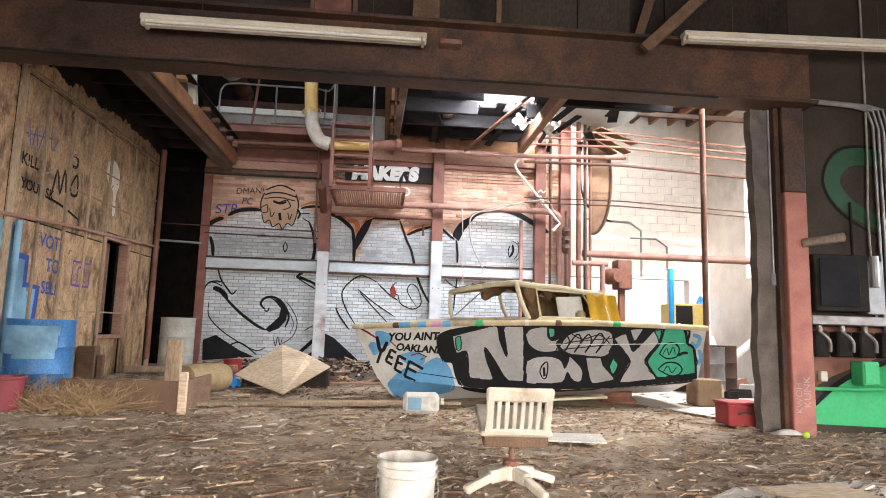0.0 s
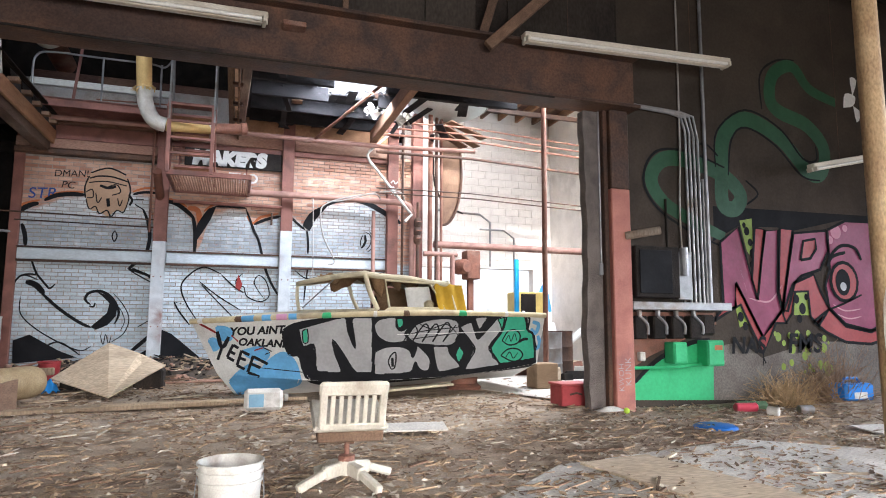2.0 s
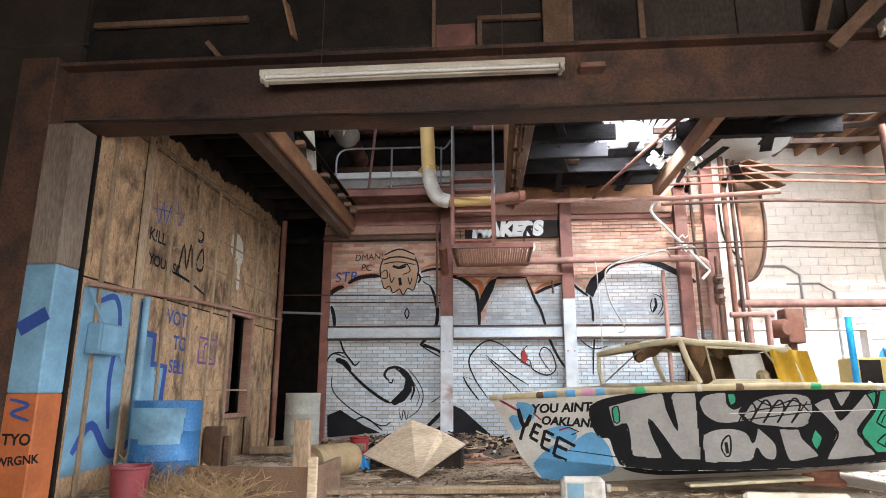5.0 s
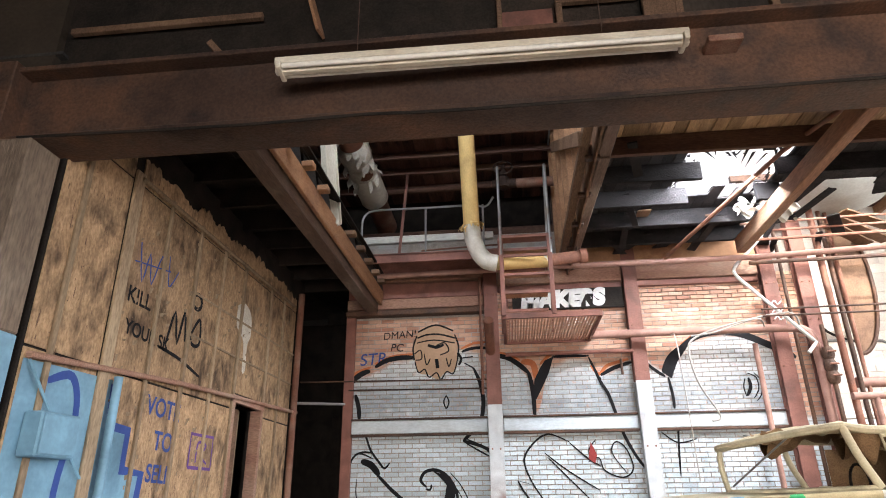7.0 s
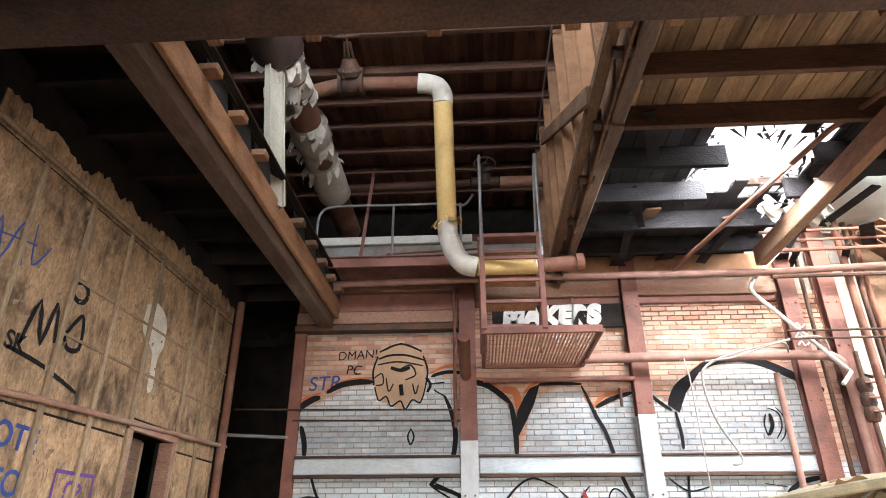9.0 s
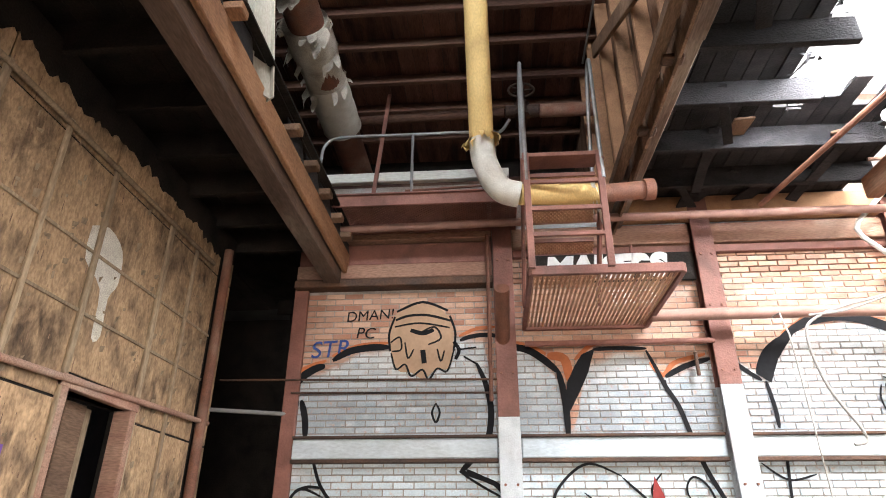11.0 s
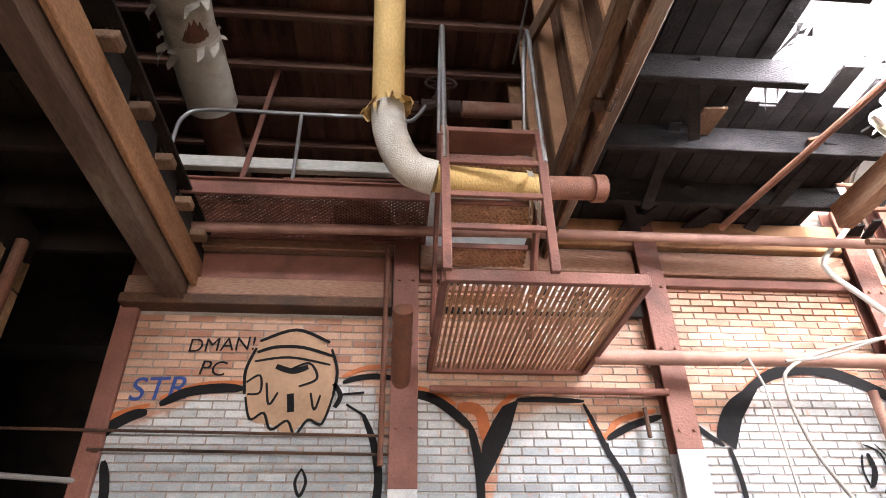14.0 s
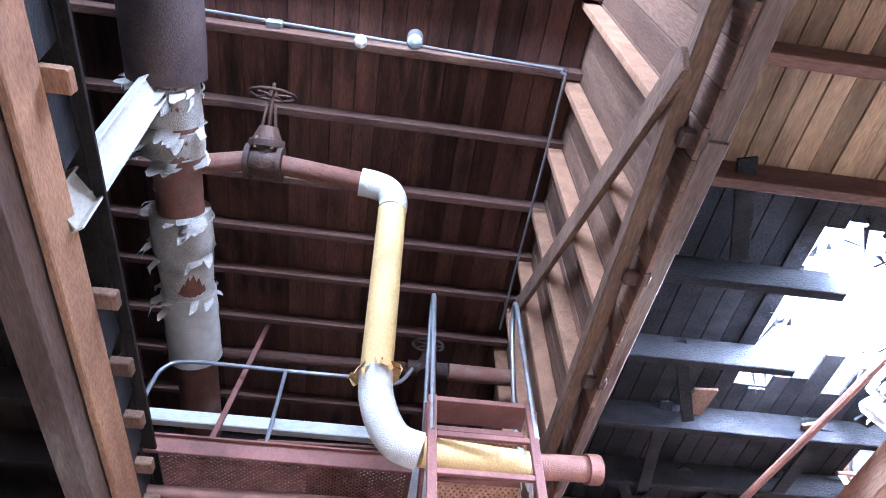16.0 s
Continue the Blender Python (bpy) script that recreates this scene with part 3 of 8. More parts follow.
M_whitebeam = weathered("whitewashed_timber", (0.66, 0.66, 0.62), (0.52, 0.52, 0.48), (0.28, 0.25, 0.22), 4, 0.8, 0.3, 0, (0.3, 1, 1), 0.45, 0.06, speck=0.12)
solo("white_beam", Geo().box(-3.05, -0.85, 12.34, 12.42, 5.0, 5.12, 0.008), M_whitebeam, "whitewashed timber beam behind the walkway rail", "beam", kind="structure")
solo("cross_timber", Geo().box(-3.3, 0.3, 13.3, 13.42, 5.35, 5.6, 0.01), M_timber_x, "dark cross timber under the raised roof", "timber", kind="structure")
solo("cross_timber", Geo().box(0.35, 3.3, 12.86, 12.98, 4.66, 4.96, 0.01), M_orange, "scorched orange timber along the wall head", "timber", kind="structure")


# ---- pipes along the back wall ----
def pipe(name, pts, r, mt, label, n=12, smooth=True, steps=0):
    p = smooth_path(pts, steps) if steps else pts
    return solo(name, Geo().tube(p, r, n), mt, label, "pipe", "pipes", smooth=smooth)


def flange(g, p, d, r, w=0.03, n=16):
    p, d = Vector(p), Vector(d).normalized()
    return g.tube([p - d * w, p + d * w], r, n)


pipe("wall_pipe", [(-2.95, 12.55, 4.50), (0.2, 12.5, 4.52), (3.2, 12.5, 4.52), (5.1, 12.5, 4.6)], 0.045, M_pinkpipe, "long faded red pipe under the walkway")
pipe("wall_pipe", [(0.55, 12.62, 3.42), (2.2, 12.62, 3.43), (3.42, 12.62, 3.42), (3.66, 12.62, 3.38), (3.76, 12.62, 3.26), (3.78, 12.62, 2.9), (3.78, 12.62, 1.2)], 0.062, M_pinkpipe, "thick faded red pipe bending down the wall", 16, steps=4)
pipe("wall_pipe", [(-0.75, 12.8, 3.20), (1.2, 12.8, 3.20)], 0.03, M_redsteel, "thin red pipe between the columns")
pipe("wall_pipe", [(3.02, 12.85, 3.25), (3.03, 12.85, 1.2)], 0.04, M_pinkpipe, "upright faded red pipe on the wall")
pipe("wall_pipe", [(-1.12, 12.78, 4.5), (-1.12, 12.78, 2.6)], 0.022, M_rustpipe, "thin upright rusty pipe beside the column")
pipe("open_pipe", [(-0.98, 12.9, 3.25), (-0.98, 12.25, 3.62)], 0.075, M_rustpipe, "open-ended rusty pipe stub", 18)
pipe("tie_rod", [(-4.05, 12.86, 2.88), (-0.85, 12.86, 2.84)], 0.012, M_steel, "thin dark rod across the wall", 6)
pipe("tie_rod", [(-3.25, 12.86, 2.73), (-0.9, 12.86, 2.70)], 0.012, M_steel, "thin dark rod across the wall", 6)
pipe("tie_rod", [(-4.05, 12.62, 2.52), (-3.3, 12.98, 2.53)], 0.022, M_greysteel, "short grey rod beside the pier", 8)
pipe("white_conduit", [(3.50, 12.6, 5.05), (2.86, 12.6, 4.42), (2.82, 12.6, 4.34), (2.86, 12.6, 4.24), (3.66, 12.45, 3.22), (3.72, 12.45, 3.16), (3.56, 12.4, 3.0)], 0.026, M_whitebeam, "bent white conduit hanging off the wall", 10)
M_wire = weathered("pale_wire", (0.42, 0.40, 0.37), (0.32, 0.30, 0.28), (0.24, 0.2, 0.16), 8, 0.6, 0.1)
pipe("loose_cable", [(3.62, 12.62, 3.40), (3.4, 12.4, 3.60), (2.5, 12.3, 3.42), (2.0, 12.3, 3.25), (1.88, 12.3, 3.05), (1.95, 12.3, 2.6), (2.15, 12.3, 2.2), (2.15, 12.3, 2.1), (2.05, 12.3, 2.08)], 0.014, M_wire, "pale hooked cable hanging before the wall", 8, steps=5)
pipe("loose_cable", [(1.74, 12.6, 3.37), (1.75, 12.45, 3.36), (1.75, 12.35, 3.1), (1.77, 12.35, 2.2), (1.78, 12.35, 1.3)], 0.009, M_wire, "thin pale cable hanging straight", 6)
pipe("loose_cable", [(1.95, 12.3, 3.28), (2.3, 12.28, 3.32), (2.9, 12.3, 3.5), (3.1, 12.58, 3.44)], 0.012, M_wire, "pale cable end on the wall", 6, steps=4)
for k, (x, r) in enumerate(((4.18, 0.05), (4.33, 0.035), (4.45, 0.03), (3.62, 0.028))):
    pipe("standpipe", [(x, 12.7 + 0.04 * k, 0.0), (x, 12.7 + 0.04 * k, 5.4)], r, M_steel if k % 2 else M_rustpipe, "upright rusty pipe at the wall's end")
for z, r in ((4.72, 0.025), (4.86, 0.02), (5.0, 0.02), (4.35, 0.03), (3.62, 0.014), (3.52, 0.014)):
    pipe("cross_pipe", [(2.9, 12.1 + 0.1 * (z - 4), z - 0.05), (4.9, 12.2, z), (8.7, 12.6, z - 0.05)], r, M_rustpipe if z > 4.4 else M_steel, "thin pipe across the yard opening", 8)
pipe("cross_pipe", [(4.3, 12.8, 2.62), (8.7, 12.8, 2.6)], 0.075, M_pinkpipe, "thick faded red pipe across the yard opening", 14)
for z in (3.0, 2.82, 2.66):
    vb = thing("pipe_valve", "small dark valve on the standpipe", "valve", "standpipe valves")
    part("valve_body", Geo().lathe([(0, 0.09), (0.06, 0.09), (0.085, 0.04), (0.085, -0.04), (0.06, -0.09), (0, -0.09)], 14, pose(3.86, 12.5, z)), M_steel, vb, smooth=True)
    part("stem", Geo().tube([(3.86, 12.5, z), (3.86, 12.38, z + 0.01)], 0.018, 8), M_steel, vb)
    part("handle", Geo().tube([(3.80, 12.38, z + 0.01), (3.92, 12.38, z + 0.01)], 0.014, 8), M_rustpipe, vb)
pipe("valve_pipe", [(3.86, 12.5, 3.42), (3.86, 12.5, 0.0)], 0.03, M_steel, "dark pipe that carries the valves", 10)
g = Geo().tube([(3.9, 12.2, 2.35), (4.6, 12.2, 2.35)], 0.05, 10).tube([(4.5, 12.2, 2.35), (4.5, 12.2, 1.4)], 0.05, 10).tube([(4.2, 12.2, 2.35), (4.2, 12.2, 0.0)], 0.04, 10)
solo("pipe_manifold", g, M_pinkpipe, "red pipe manifold at the wall's end", "pipes", smooth=True)
g = Geo().lathe([(0, 0.16), (0.12, 0.16), (0.16, 0.1), (0.16, -0.12), (0, -0.14)], 20, pose(4.85, 12.6, 2.15, 90, 0, 25))
g.box(4.95, 5.25, 12.55, 12.9, 1.9, 2.5, 0.02).box(5.02, 5.14, 12.66, 12.78, 0.0, 1.9, 0.01)
solo("pump_motor", g, M_rustpipe, "rusty round pump motor beside the pipes", "motor", smooth=True)

# ---- the hanging platform, with its ladder and steps ----
plat = thing("access_platform", "rusty mesh platform hung on the brick wall with ladder", "platform")
PX0, PX1, PY0, PY1, PZ = -0.74, 0.57, 11.42, 12.96, 3.44
g = Geo()
for a in ((PX0, PY0, PX1, PY0), (PX0, PY1, PX1, PY1), (PX0, PY0, PX0, PY1), (PX1, PY0, PX1, PY1)):
    g.bar((a[0], a[1], PZ), (a[2], a[3], PZ), 0.045, 0.085, 0.004)
part("frame", g, M_redsteel, plat)
M_grate = weathered("rusty_mesh", (0.50, 0.29, 0.18), (0.38, 0.2, 0.13), (0.54, 0.36, 0.22), 10, 0.75, 0.2, 0.1)


def mesh_grate(g, p, u, v, nu, nv, t=0.005):
    """An expanded-metal sheet from p along u and v, as crossing slanted strips."""
    p, u, v = Vector(p), Vector(u), Vector(v)
    nrm = u.cross(v).normalized()
    for i in range(nu + nv):
        for s in (0, 1):
            a0, b0 = (i / nu, 0.0) if i <= nu else (1.0, (i - nu) / nv)
            a1, b1 = (0.0, i / nv) if i <= nv else ((i - nv) / nu, 1.0)
            if s:
                a0, a1 = 1 - a0, 1 - a1
            q0, q1 = p + u * a0 + v * b0, p + u * a1 + v * b1
            if (q1 - q0).length > 0.02:
                g.bar(q0, q1, t, t * 1.6, 0, nrm)
    return g


for k in range(31):
    bx = PX0 + 0.03 + (PX1 - PX0 - 0.06) * k / 30
    part("grating_bar", Geo().box(bx - 0.011, bx + 0.011, PY0, PY1, PZ - 0.012, PZ + 0.008, 0.003), M_grate, plat)
for k in range(9):
    by = PY0 + 0.1 + (PY1 - PY0 - 0.2) * k / 8
    part("cross_bar", Geo().box(PX0, PX1, by - 0.006, by + 0.006, PZ + 0.008, PZ + 0.02), M_grate, plat)
LX0, LX1, LY, LZ = -0.735, -0.06, 11.30, 4.60
for x in (LX0, LX1):
    part("stringer", Geo().box(x - 0.03, x + 0.03, LY - 0.012, LY + 0.03, PZ - 0.02, LZ, 0.004), M_redsteel, plat)
for z in (4.57, 4.28, 4.0, 3.74):
    part("rung", Geo().box(LX0 + 0.03, LX1 - 0.03, LY - 0.01, LY + 0.02, z - 0.02, z + 0.02, 0.003), M_redsteel, plat)
for k, z in enumerate((4.42, 4.18, 3.94, 3.70)):
    y = LY + 0.2 + 0.21 * k
    tr = part("tread", Geo().box(LX0 + 0.03, LX1 - 0.03, y - 0.1, y - 0.085, z - 0.03, z + 0.012, 0.002).box(LX0 + 0.03, LX1 - 0.03, y + 0.085, y + 0.1, z - 0.03, z + 0.012, 0.002), M_redsteel, plat)
    part("tread_mesh", mesh_grate(Geo(), (LX0 + 0.03, y - 0.09, z), (LX1 - LX0 - 0.06, 0, 0), (0, 0.18, -0.06), 16, 4, 0.014), M_grate, tr)
part("side_stringer", Geo().bar((LX0 - 0.03, LY + 0.02, LZ - 0.05), (LX0 - 0.03, LY + 1.0, PZ), 0.03, 0.12, 0.004), M_redsteel, plat)
part("side_stringer", Geo().bar((LX1 + 0.03, LY + 0.02, LZ - 0.05), (LX1 + 0.03, LY + 1.0, PZ), 0.03, 0.12, 0.004), M_redsteel, plat)
part("top_plate", Geo().box(LX0, LX1, LY, LY + 0.25, LZ - 0.03, LZ, 0.004), M_redsteel, plat)
for x in (LX0, LX1 + 0.02):
    part("handrail", Geo().tube(smooth_path([(x, LY, LZ - 0.3), (x, LY, 5.2), (x, LY, 5.62), (x, LY + 0.06, 5.72), (x, LY + 0.2, 5.6), (x, LY + 0.42, 5.0), (x, LY + 0.5, 4.5)], 5), 0.02, 8), M_greysteel, plat, "grey tubular handrail", smooth=True)
for x in (PX0 + 0.05, PX1 - 0.05):
    part("hanger", Geo().bar((x, PY1 - 0.02, PZ), (x, PY1 - 0.02, 4.4), 0.03, 0.03), M_redsteel, plat)

# ---- the walkway ----
walkw = thing("high_walkway", "red steel walkway with grey rail under the roof", "walkway")
WX0, WX1, WY0, WY1, WZ = -2.92, -0.78, 12.22, 12.85, 4.60
part("front_channel", Geo().box(WX0, WX1, WY0 - 0.03, WY0, WZ, WZ + 0.14, 0.004).box(WX0, WX1, WY0 - 0.06, WY0, WZ + 0.13, WZ + 0.145), M_redsteel, walkw)
part("rear_channel", Geo().box(WX0, WX1, WY1, WY1 + 0.03, WZ, WZ + 0.14, 0.004), M_redsteel, walkw)
for x in (WX0, WX1 - 0.03):
    part("end_channel", Geo().box(x, x + 0.03, WY0, WY1, WZ, WZ + 0.14, 0.004), M_redsteel, walkw)
part("walkway_mesh", mesh_grate(Geo(), (WX0, WY0, WZ + 0.03), (WX1 - WX0, 0, 0), (0, WY1 - WY0, 0), 44, 14, 0.008), M_redsteel, walkw, "red mesh deck")
part("top_rail", Geo().tube(smooth_path([(WX0 - 0.04, WY0, 4.66), (WX0 - 0.06, WY0, 5.2), (WX0 - 0.02, WY0, 5.45), (WX0 + 0.18, WY0, 5.54), (-2.0, WY0, 5.54), (-1.2, WY0, 5.54), (-0.95, WY0 - 0.02, 5.5), (-0.82, WY0 - 0.1, 5.62)], 5), 0.018, 8), M_greysteel, walkw, "grey tubular rail", smooth=True)
for x in (-1.93, -1.0):
    part("rail_post", Geo().tube([(x, WY0, WZ + 0.1), (x, WY0, 5.54)], 0.017, 8), M_greysteel, walkw, "grey post", smooth=True)
part("angle_post", Geo().bar((-2.38, WY0 + 0.05, WZ), (-2.26, WY0 + 0.2, 6.3), 0.045, 0.02), M_redsteel, walkw)
part("mid_rail", Geo().tube([(-2.0, WY0, 4.79), (WX1, WY0, 4.83)], 0.014, 6), M_rustpipe, walkw)
solo("brick_pile", Geo().box(-1.6, -1.1, 12.5, 12.8, 4.64, 4.75, 0.01).box(-1.5, -1.2, 12.52, 12.72, 4.752, 4.84, 0.01), M_dark, "dark rubble lying on the walkway", "rubble")

# ---- insulated pipework under the raised roof ----
M_yellow = weathered("yellowed_insulation", (0.68, 0.48, 0.20), (0.58, 0.40, 0.16), (0.36, 0.24, 0.11), 5, 0.7, 0.25, 0, (1, 1, 0.4), 0.35, 0.03, speck=0.12)
M_lag = weathered("white_lagging", (0.70, 0.68, 0.62), (0.58, 0.55, 0.49), (0.38, 0.33, 0.27), 7, 0.9, 0.5, 0, (1, 1, 1), 0.5, 0.05, speck=0.12)
M_lag_dirty = weathered("dirty_canvas_lagging", (0.60, 0.56, 0.49), (0.46, 0.42, 0.36), (0.20, 0.16, 0.13), 7, 0.95, 0.7, 0, (1, 1, 1), 0.55, 0.1)
yp = thing("steam_pipe", "yellow insulated pipe with white lagged elbows", "steam pipe")
Y0, Y1 = Vector((-1.14, 11.33, 4.80)), Vector((-1.16, 10.83, 6.16))
part("lagging", Geo().tube([Y0.lerp(Y1, t) for t in np.linspace(0, 1, 9)], 0.118, 24), M_yellow, yp, "yellowed insulation sleeve", smooth=True)
part("lower_elbow", Geo().tube(smooth_path([Y0 + Vector((0, 0.004, -0.02)), (-1.12, 11.35, 4.58), (-1.05, 11.37, 4.38), (-0.95, 11.40, 4.26), (-0.80, 11.42, 4.22)], 6), 0.122, 24), M_lag, yp, "white lagged elbow", smooth=True)
part("upper_elbow", Geo().tube(smooth_path([Y1, Y1 + Vector((0, -0.03, 0.1)), Y1 + Vector((-0.06, -0.07, 0.2)), Y1 + Vector((-0.18, -0.09, 0.24)), Y1 + Vector((-0.3, -0.1, 0.25))], 6), 0.122, 24), M_lag, yp, "white lagged elbow", smooth=True)
E0 = Y1 + Vector((-0.28, -0.1, 0.25))
VP = Vector((-2.26, 10.62, 6.34))
part("branch_pipe", Geo().tube([E0, VP + Vector((0.14, 0, 0))], 0.085, 18), M_rustpipe, yp, "bare rusty pipe", smooth=True)
part("tee_pipe", Geo().tube([VP - Vector((0.14, 0, 0)), (-2.9, 10.7, 6.28)], 0.085, 18), M_rustpipe, yp, "bare rusty pipe", smooth=True)
part("lower_run", Geo().tube([(-0.8, 11.42, 4.22), (-0.05, 11.56, 4.28)], 0.1, 20), M_yellow, yp, "torn yellow insulation", smooth=True)
part("capped_end", Geo().tube([(-0.06, 11.56, 4.28), (0.38, 11.62, 4.34), (0.385, 11.62, 4.34), (0.48, 11.63, 4.35)], [0.088, 0.088, 0.105, 0.105], 20), M_rustpipe, yp, "capped rusty pipe end", smooth=True)
rng = random.Random(21)


def ragged_collar(g, c, axis, r, n, length, seed):
    """Torn strips of canvas round a pipe."""
    rr = random.Random(seed)
    c, axis = Vector(c), Vector(axis).normalized()
    s = axis.cross(Vector((0.3, 0.2, 1))).normalized()
    t = axis.cross(s)
    for k in range(n):
        a = rr.uniform(0, 6.28)
        d = s * math.cos(a) + t * math.sin(a)
        e = s * -math.sin(a) + t * math.cos(a)
        w, ln = rr.uniform(0.02, 0.07), rr.uniform(0.4, 1.0) * length
        p = c + d * r + axis * rr.uniform(-0.05, 0.05)
        q = p + d * rr.uniform(0.02, 0.09) + Vector((0, 0, -ln)) + axis * rr.uniform(-0.06, 0.06)
        m_ = p.lerp(q, 0.5) + d * rr.uniform(0.01, 0.05)
        g.add([p - e * w, p + e * w, m_ + e * w * 0.9, m_ - e * w * 0.7, q + e * w * 0.3, q - e * w * 0.1], [(0, 1, 2, 3), (3, 2, 4, 5)])
    return g


part("torn_collar", ragged_collar(Geo(), Y0, (0, 0, 1), 0.11, 16, 0.14, 3), M_yellow, yp, "torn insulation edge")["kind"] = "stuff"
part("torn_collar", ragged_collar(Geo(), (-0.08, 11.56, 4.28), (1, 0, 0), 0.11, 12, 0.16, 4), M_lag, yp, "torn insulation edge")["kind"] = "stuff"

gv = thing("gate_valve", "rusty flanged gate valve with a spoked handwheel", "valve")
g = Geo()
flange(g, VP + Vector((0.13, 0, 0)), (1, 0, 0), 0.15, 0.022)
flange(g, VP - Vector((0.13, 0, 0)), (1, 0, 0), 0.15, 0.022)
g.tube([VP - Vector((0.13, 0, 0)), VP - Vector((0.06, 0, 0)), VP + Vector((0.06, 0, 0)), VP + Vector((0.13, 0, 0))], [0.1, 0.13, 0.13, 0.1], 18)
TILT = pose(VP.x, VP.y, VP.z, 52, 0, 0)  # the stem leans out towards the hall
g.lathe([(0.12, -0.06), (0.12, 0.1), (0.15, 0.12), (0.15, 0.17), (0.12, 0.2), (0.08, 0.3), (0.0, 0.31)], 18, TILT)
part("valve_body", g, M_steel, gv, smooth=True)
for k in range(6):
    a = math.pi / 3 * k
    bx, by = 0.135 * math.cos(a), 0.135 * math.sin(a)
    part("bonnet_bolt", Geo().tube([TILT @ Vector((bx, by, 0.1)), TILT @ Vector((bx, by, 0.2))], 0.015, 6), M_rustpipe, gv)
for sx in (-1, 1):
    part("yoke", Geo().bar(TILT @ Vector((0.06 * sx, 0, 0.28)), TILT @ Vector((0.03 * sx, 0, 0.5)), 0.02, 0.03), M_steel, gv)
part("stem", Geo().tube([TILT @ Vector((0, 0, 0.25)), TILT @ Vector((0, 0, 0.68))], 0.016, 8), M_steel, gv)


def handwheel(parent, c, r, tilt=0.0):
    m = pose(*c, tilt, 0, 0)
    ring = [m @ Vector((r * math.cos(a), r * math.sin(a), 0)) for a in np.linspace(0, 2 * math.pi, 25)]
    hw = part("handwheel", Geo().tube(ring, 0.014, 8, caps=False), M_steel, parent, "spoked iron handwheel", smooth=True)
    g = Geo().tube([m @ Vector((0, 0, -0.02)), m @ Vector((0, 0, 0.03))], 0.035, 12)
    for k in range(5):
        a = k * 2 * math.pi / 5
        g.tube([m @ Vector((0.03 * math.cos(a), 0.03 * math.sin(a), 0)), m @ Vector((r * math.cos(a), r * math.sin(a), 0))], 0.01, 6)
    part("spokes", g, M_steel, hw, smooth=True)


handwheel(gv, TILT @ Vector((0, 0, 0.58)), 0.19, 52)
gv2 = thing("gate_valve", "smaller gate valve with handwheel behind the ladder", "valve")
V2 = Vector((-0.64, 12.61, 6.2))
part("valve_body", Geo().lathe([(0, -0.2), (0.1, -0.18), (0.1, 0.0), (0.06, 0.04), (0.05, 0.14), (0, 0.14)], 14, pose(*V2)).tube([V2 + Vector((-0.2, 0, -0.1)), V2 + Vector((0.2, 0, -0.1))], 0.08, 12), M_steel, gv2, smooth=True)
handwheel(gv2, V2 + Vector((0, -0.06, 0.18)), 0.16, 70)
pipe("roof_pipe", [(-3.2, 12.65, 6.08), (-0.86, 12.62, 6.1)], 0.06, M_timber_x, "dark pipe behind the walkway")
pipe("roof_pipe", [(-0.42, 12.62, 6.1), (0.3, 12.62, 6.1)], 0.085, M_rustpipe, "rusty pipe behind the ladder", 16)
pipe("roof_conduit", [(-3.8, 9.56, 6.84), (-0.2, 9.66, 6.84), (0.12, 9.68, 6.82), (0.16, 9.9, 6.8), (0.16, 11.5, 6.8), (0.16, 12.6, 6.8)], 0.014, M_greysteel, "thin conduit on the roof boards", 8, steps=4)

big = thing("steam_main", "large pipe lagged with torn dirty canvas", "steam pipe")
BP = [Vector((-2.99, 7.4, 6.52)), Vector((-2.96, 9.9, 6.30)), Vector((-2.94, 10.9, 6.19)), Vector((-2.86, 12.55, 5.94)), Vector((-2.82, 13.5, 5.80))]


def along(y):
    for a, b in zip(BP, BP[1:]):
        if a.y <= y <= b.y:
            return a.lerp(b, (y - a.y) / (b.y - a.y))
    return BP[-1]


def lumpy(y0, y1, r, n=9, amp=0.012, seed=1):
    rr = random.Random(seed)
    ys = np.linspace(y0, y1, n)
    return [along(float(v)) for v in ys], [r + rr.uniform(-amp, amp) for _ in ys]


part("bare_main", Geo().tube([along(7.4), along(9.0), along(10.9), along(12.5), along(13.5)], 0.185, 26), M_rustpipe, big, "bare rusty pipe", smooth=True)
part("dark_sleeve", Geo().tube(*lumpy(7.45, 9.95, 0.295, 12, 0.008, 2), 28), weathered("dark_brown_sleeve", (0.09, 0.06, 0.055), (0.06, 0.042, 0.04), (0.13, 0.09, 0.075), 6, 0.7, 0.3), big, "dark brown sleeve", smooth=True)
part("canvas_wrap", Geo().tube(*lumpy(9.98, 10.3, 0.235, 5, 0.015, 3), 28), M_lag_dirty, big, "dirty canvas wrap", smooth=True)
part("canvas_wrap", Geo().tube(*lumpy(10.34, 10.56, 0.245, 4, 0.012, 4), 28), M_lag_dirty, big, "dirty canvas wrap", smooth=True)
part("canvas_wrap", Geo().tube(*lumpy(11.05, 11.42, 0.245, 5, 0.012, 5), 28), M_lag_dirty, big, "dirty canvas wrap", smooth=True)
part("canvas_wrap", Geo().tube(*lumpy(11.40, 11.85, 0.232, 6, 0.014, 6), 28), M_lag_dirty, big, "dirty canvas wrap", smooth=True)
part("canvas_wrap", Geo().tube(*lumpy(11.83, 12.55, 0.24, 8, 0.008, 7), 28), M_lag, big, "paler canvas wrap", smooth=True)
for k, yy in enumerate((10.0, 10.3, 10.55, 11.06, 11.4, 11.84)):
    part("torn_canvas", ragged_collar(Geo(), along(yy), (0, 1, 0), 0.235, 20, 0.2, 40 + k), M_lag_dirty, big, "torn canvas strips")["kind"] = "stuff"
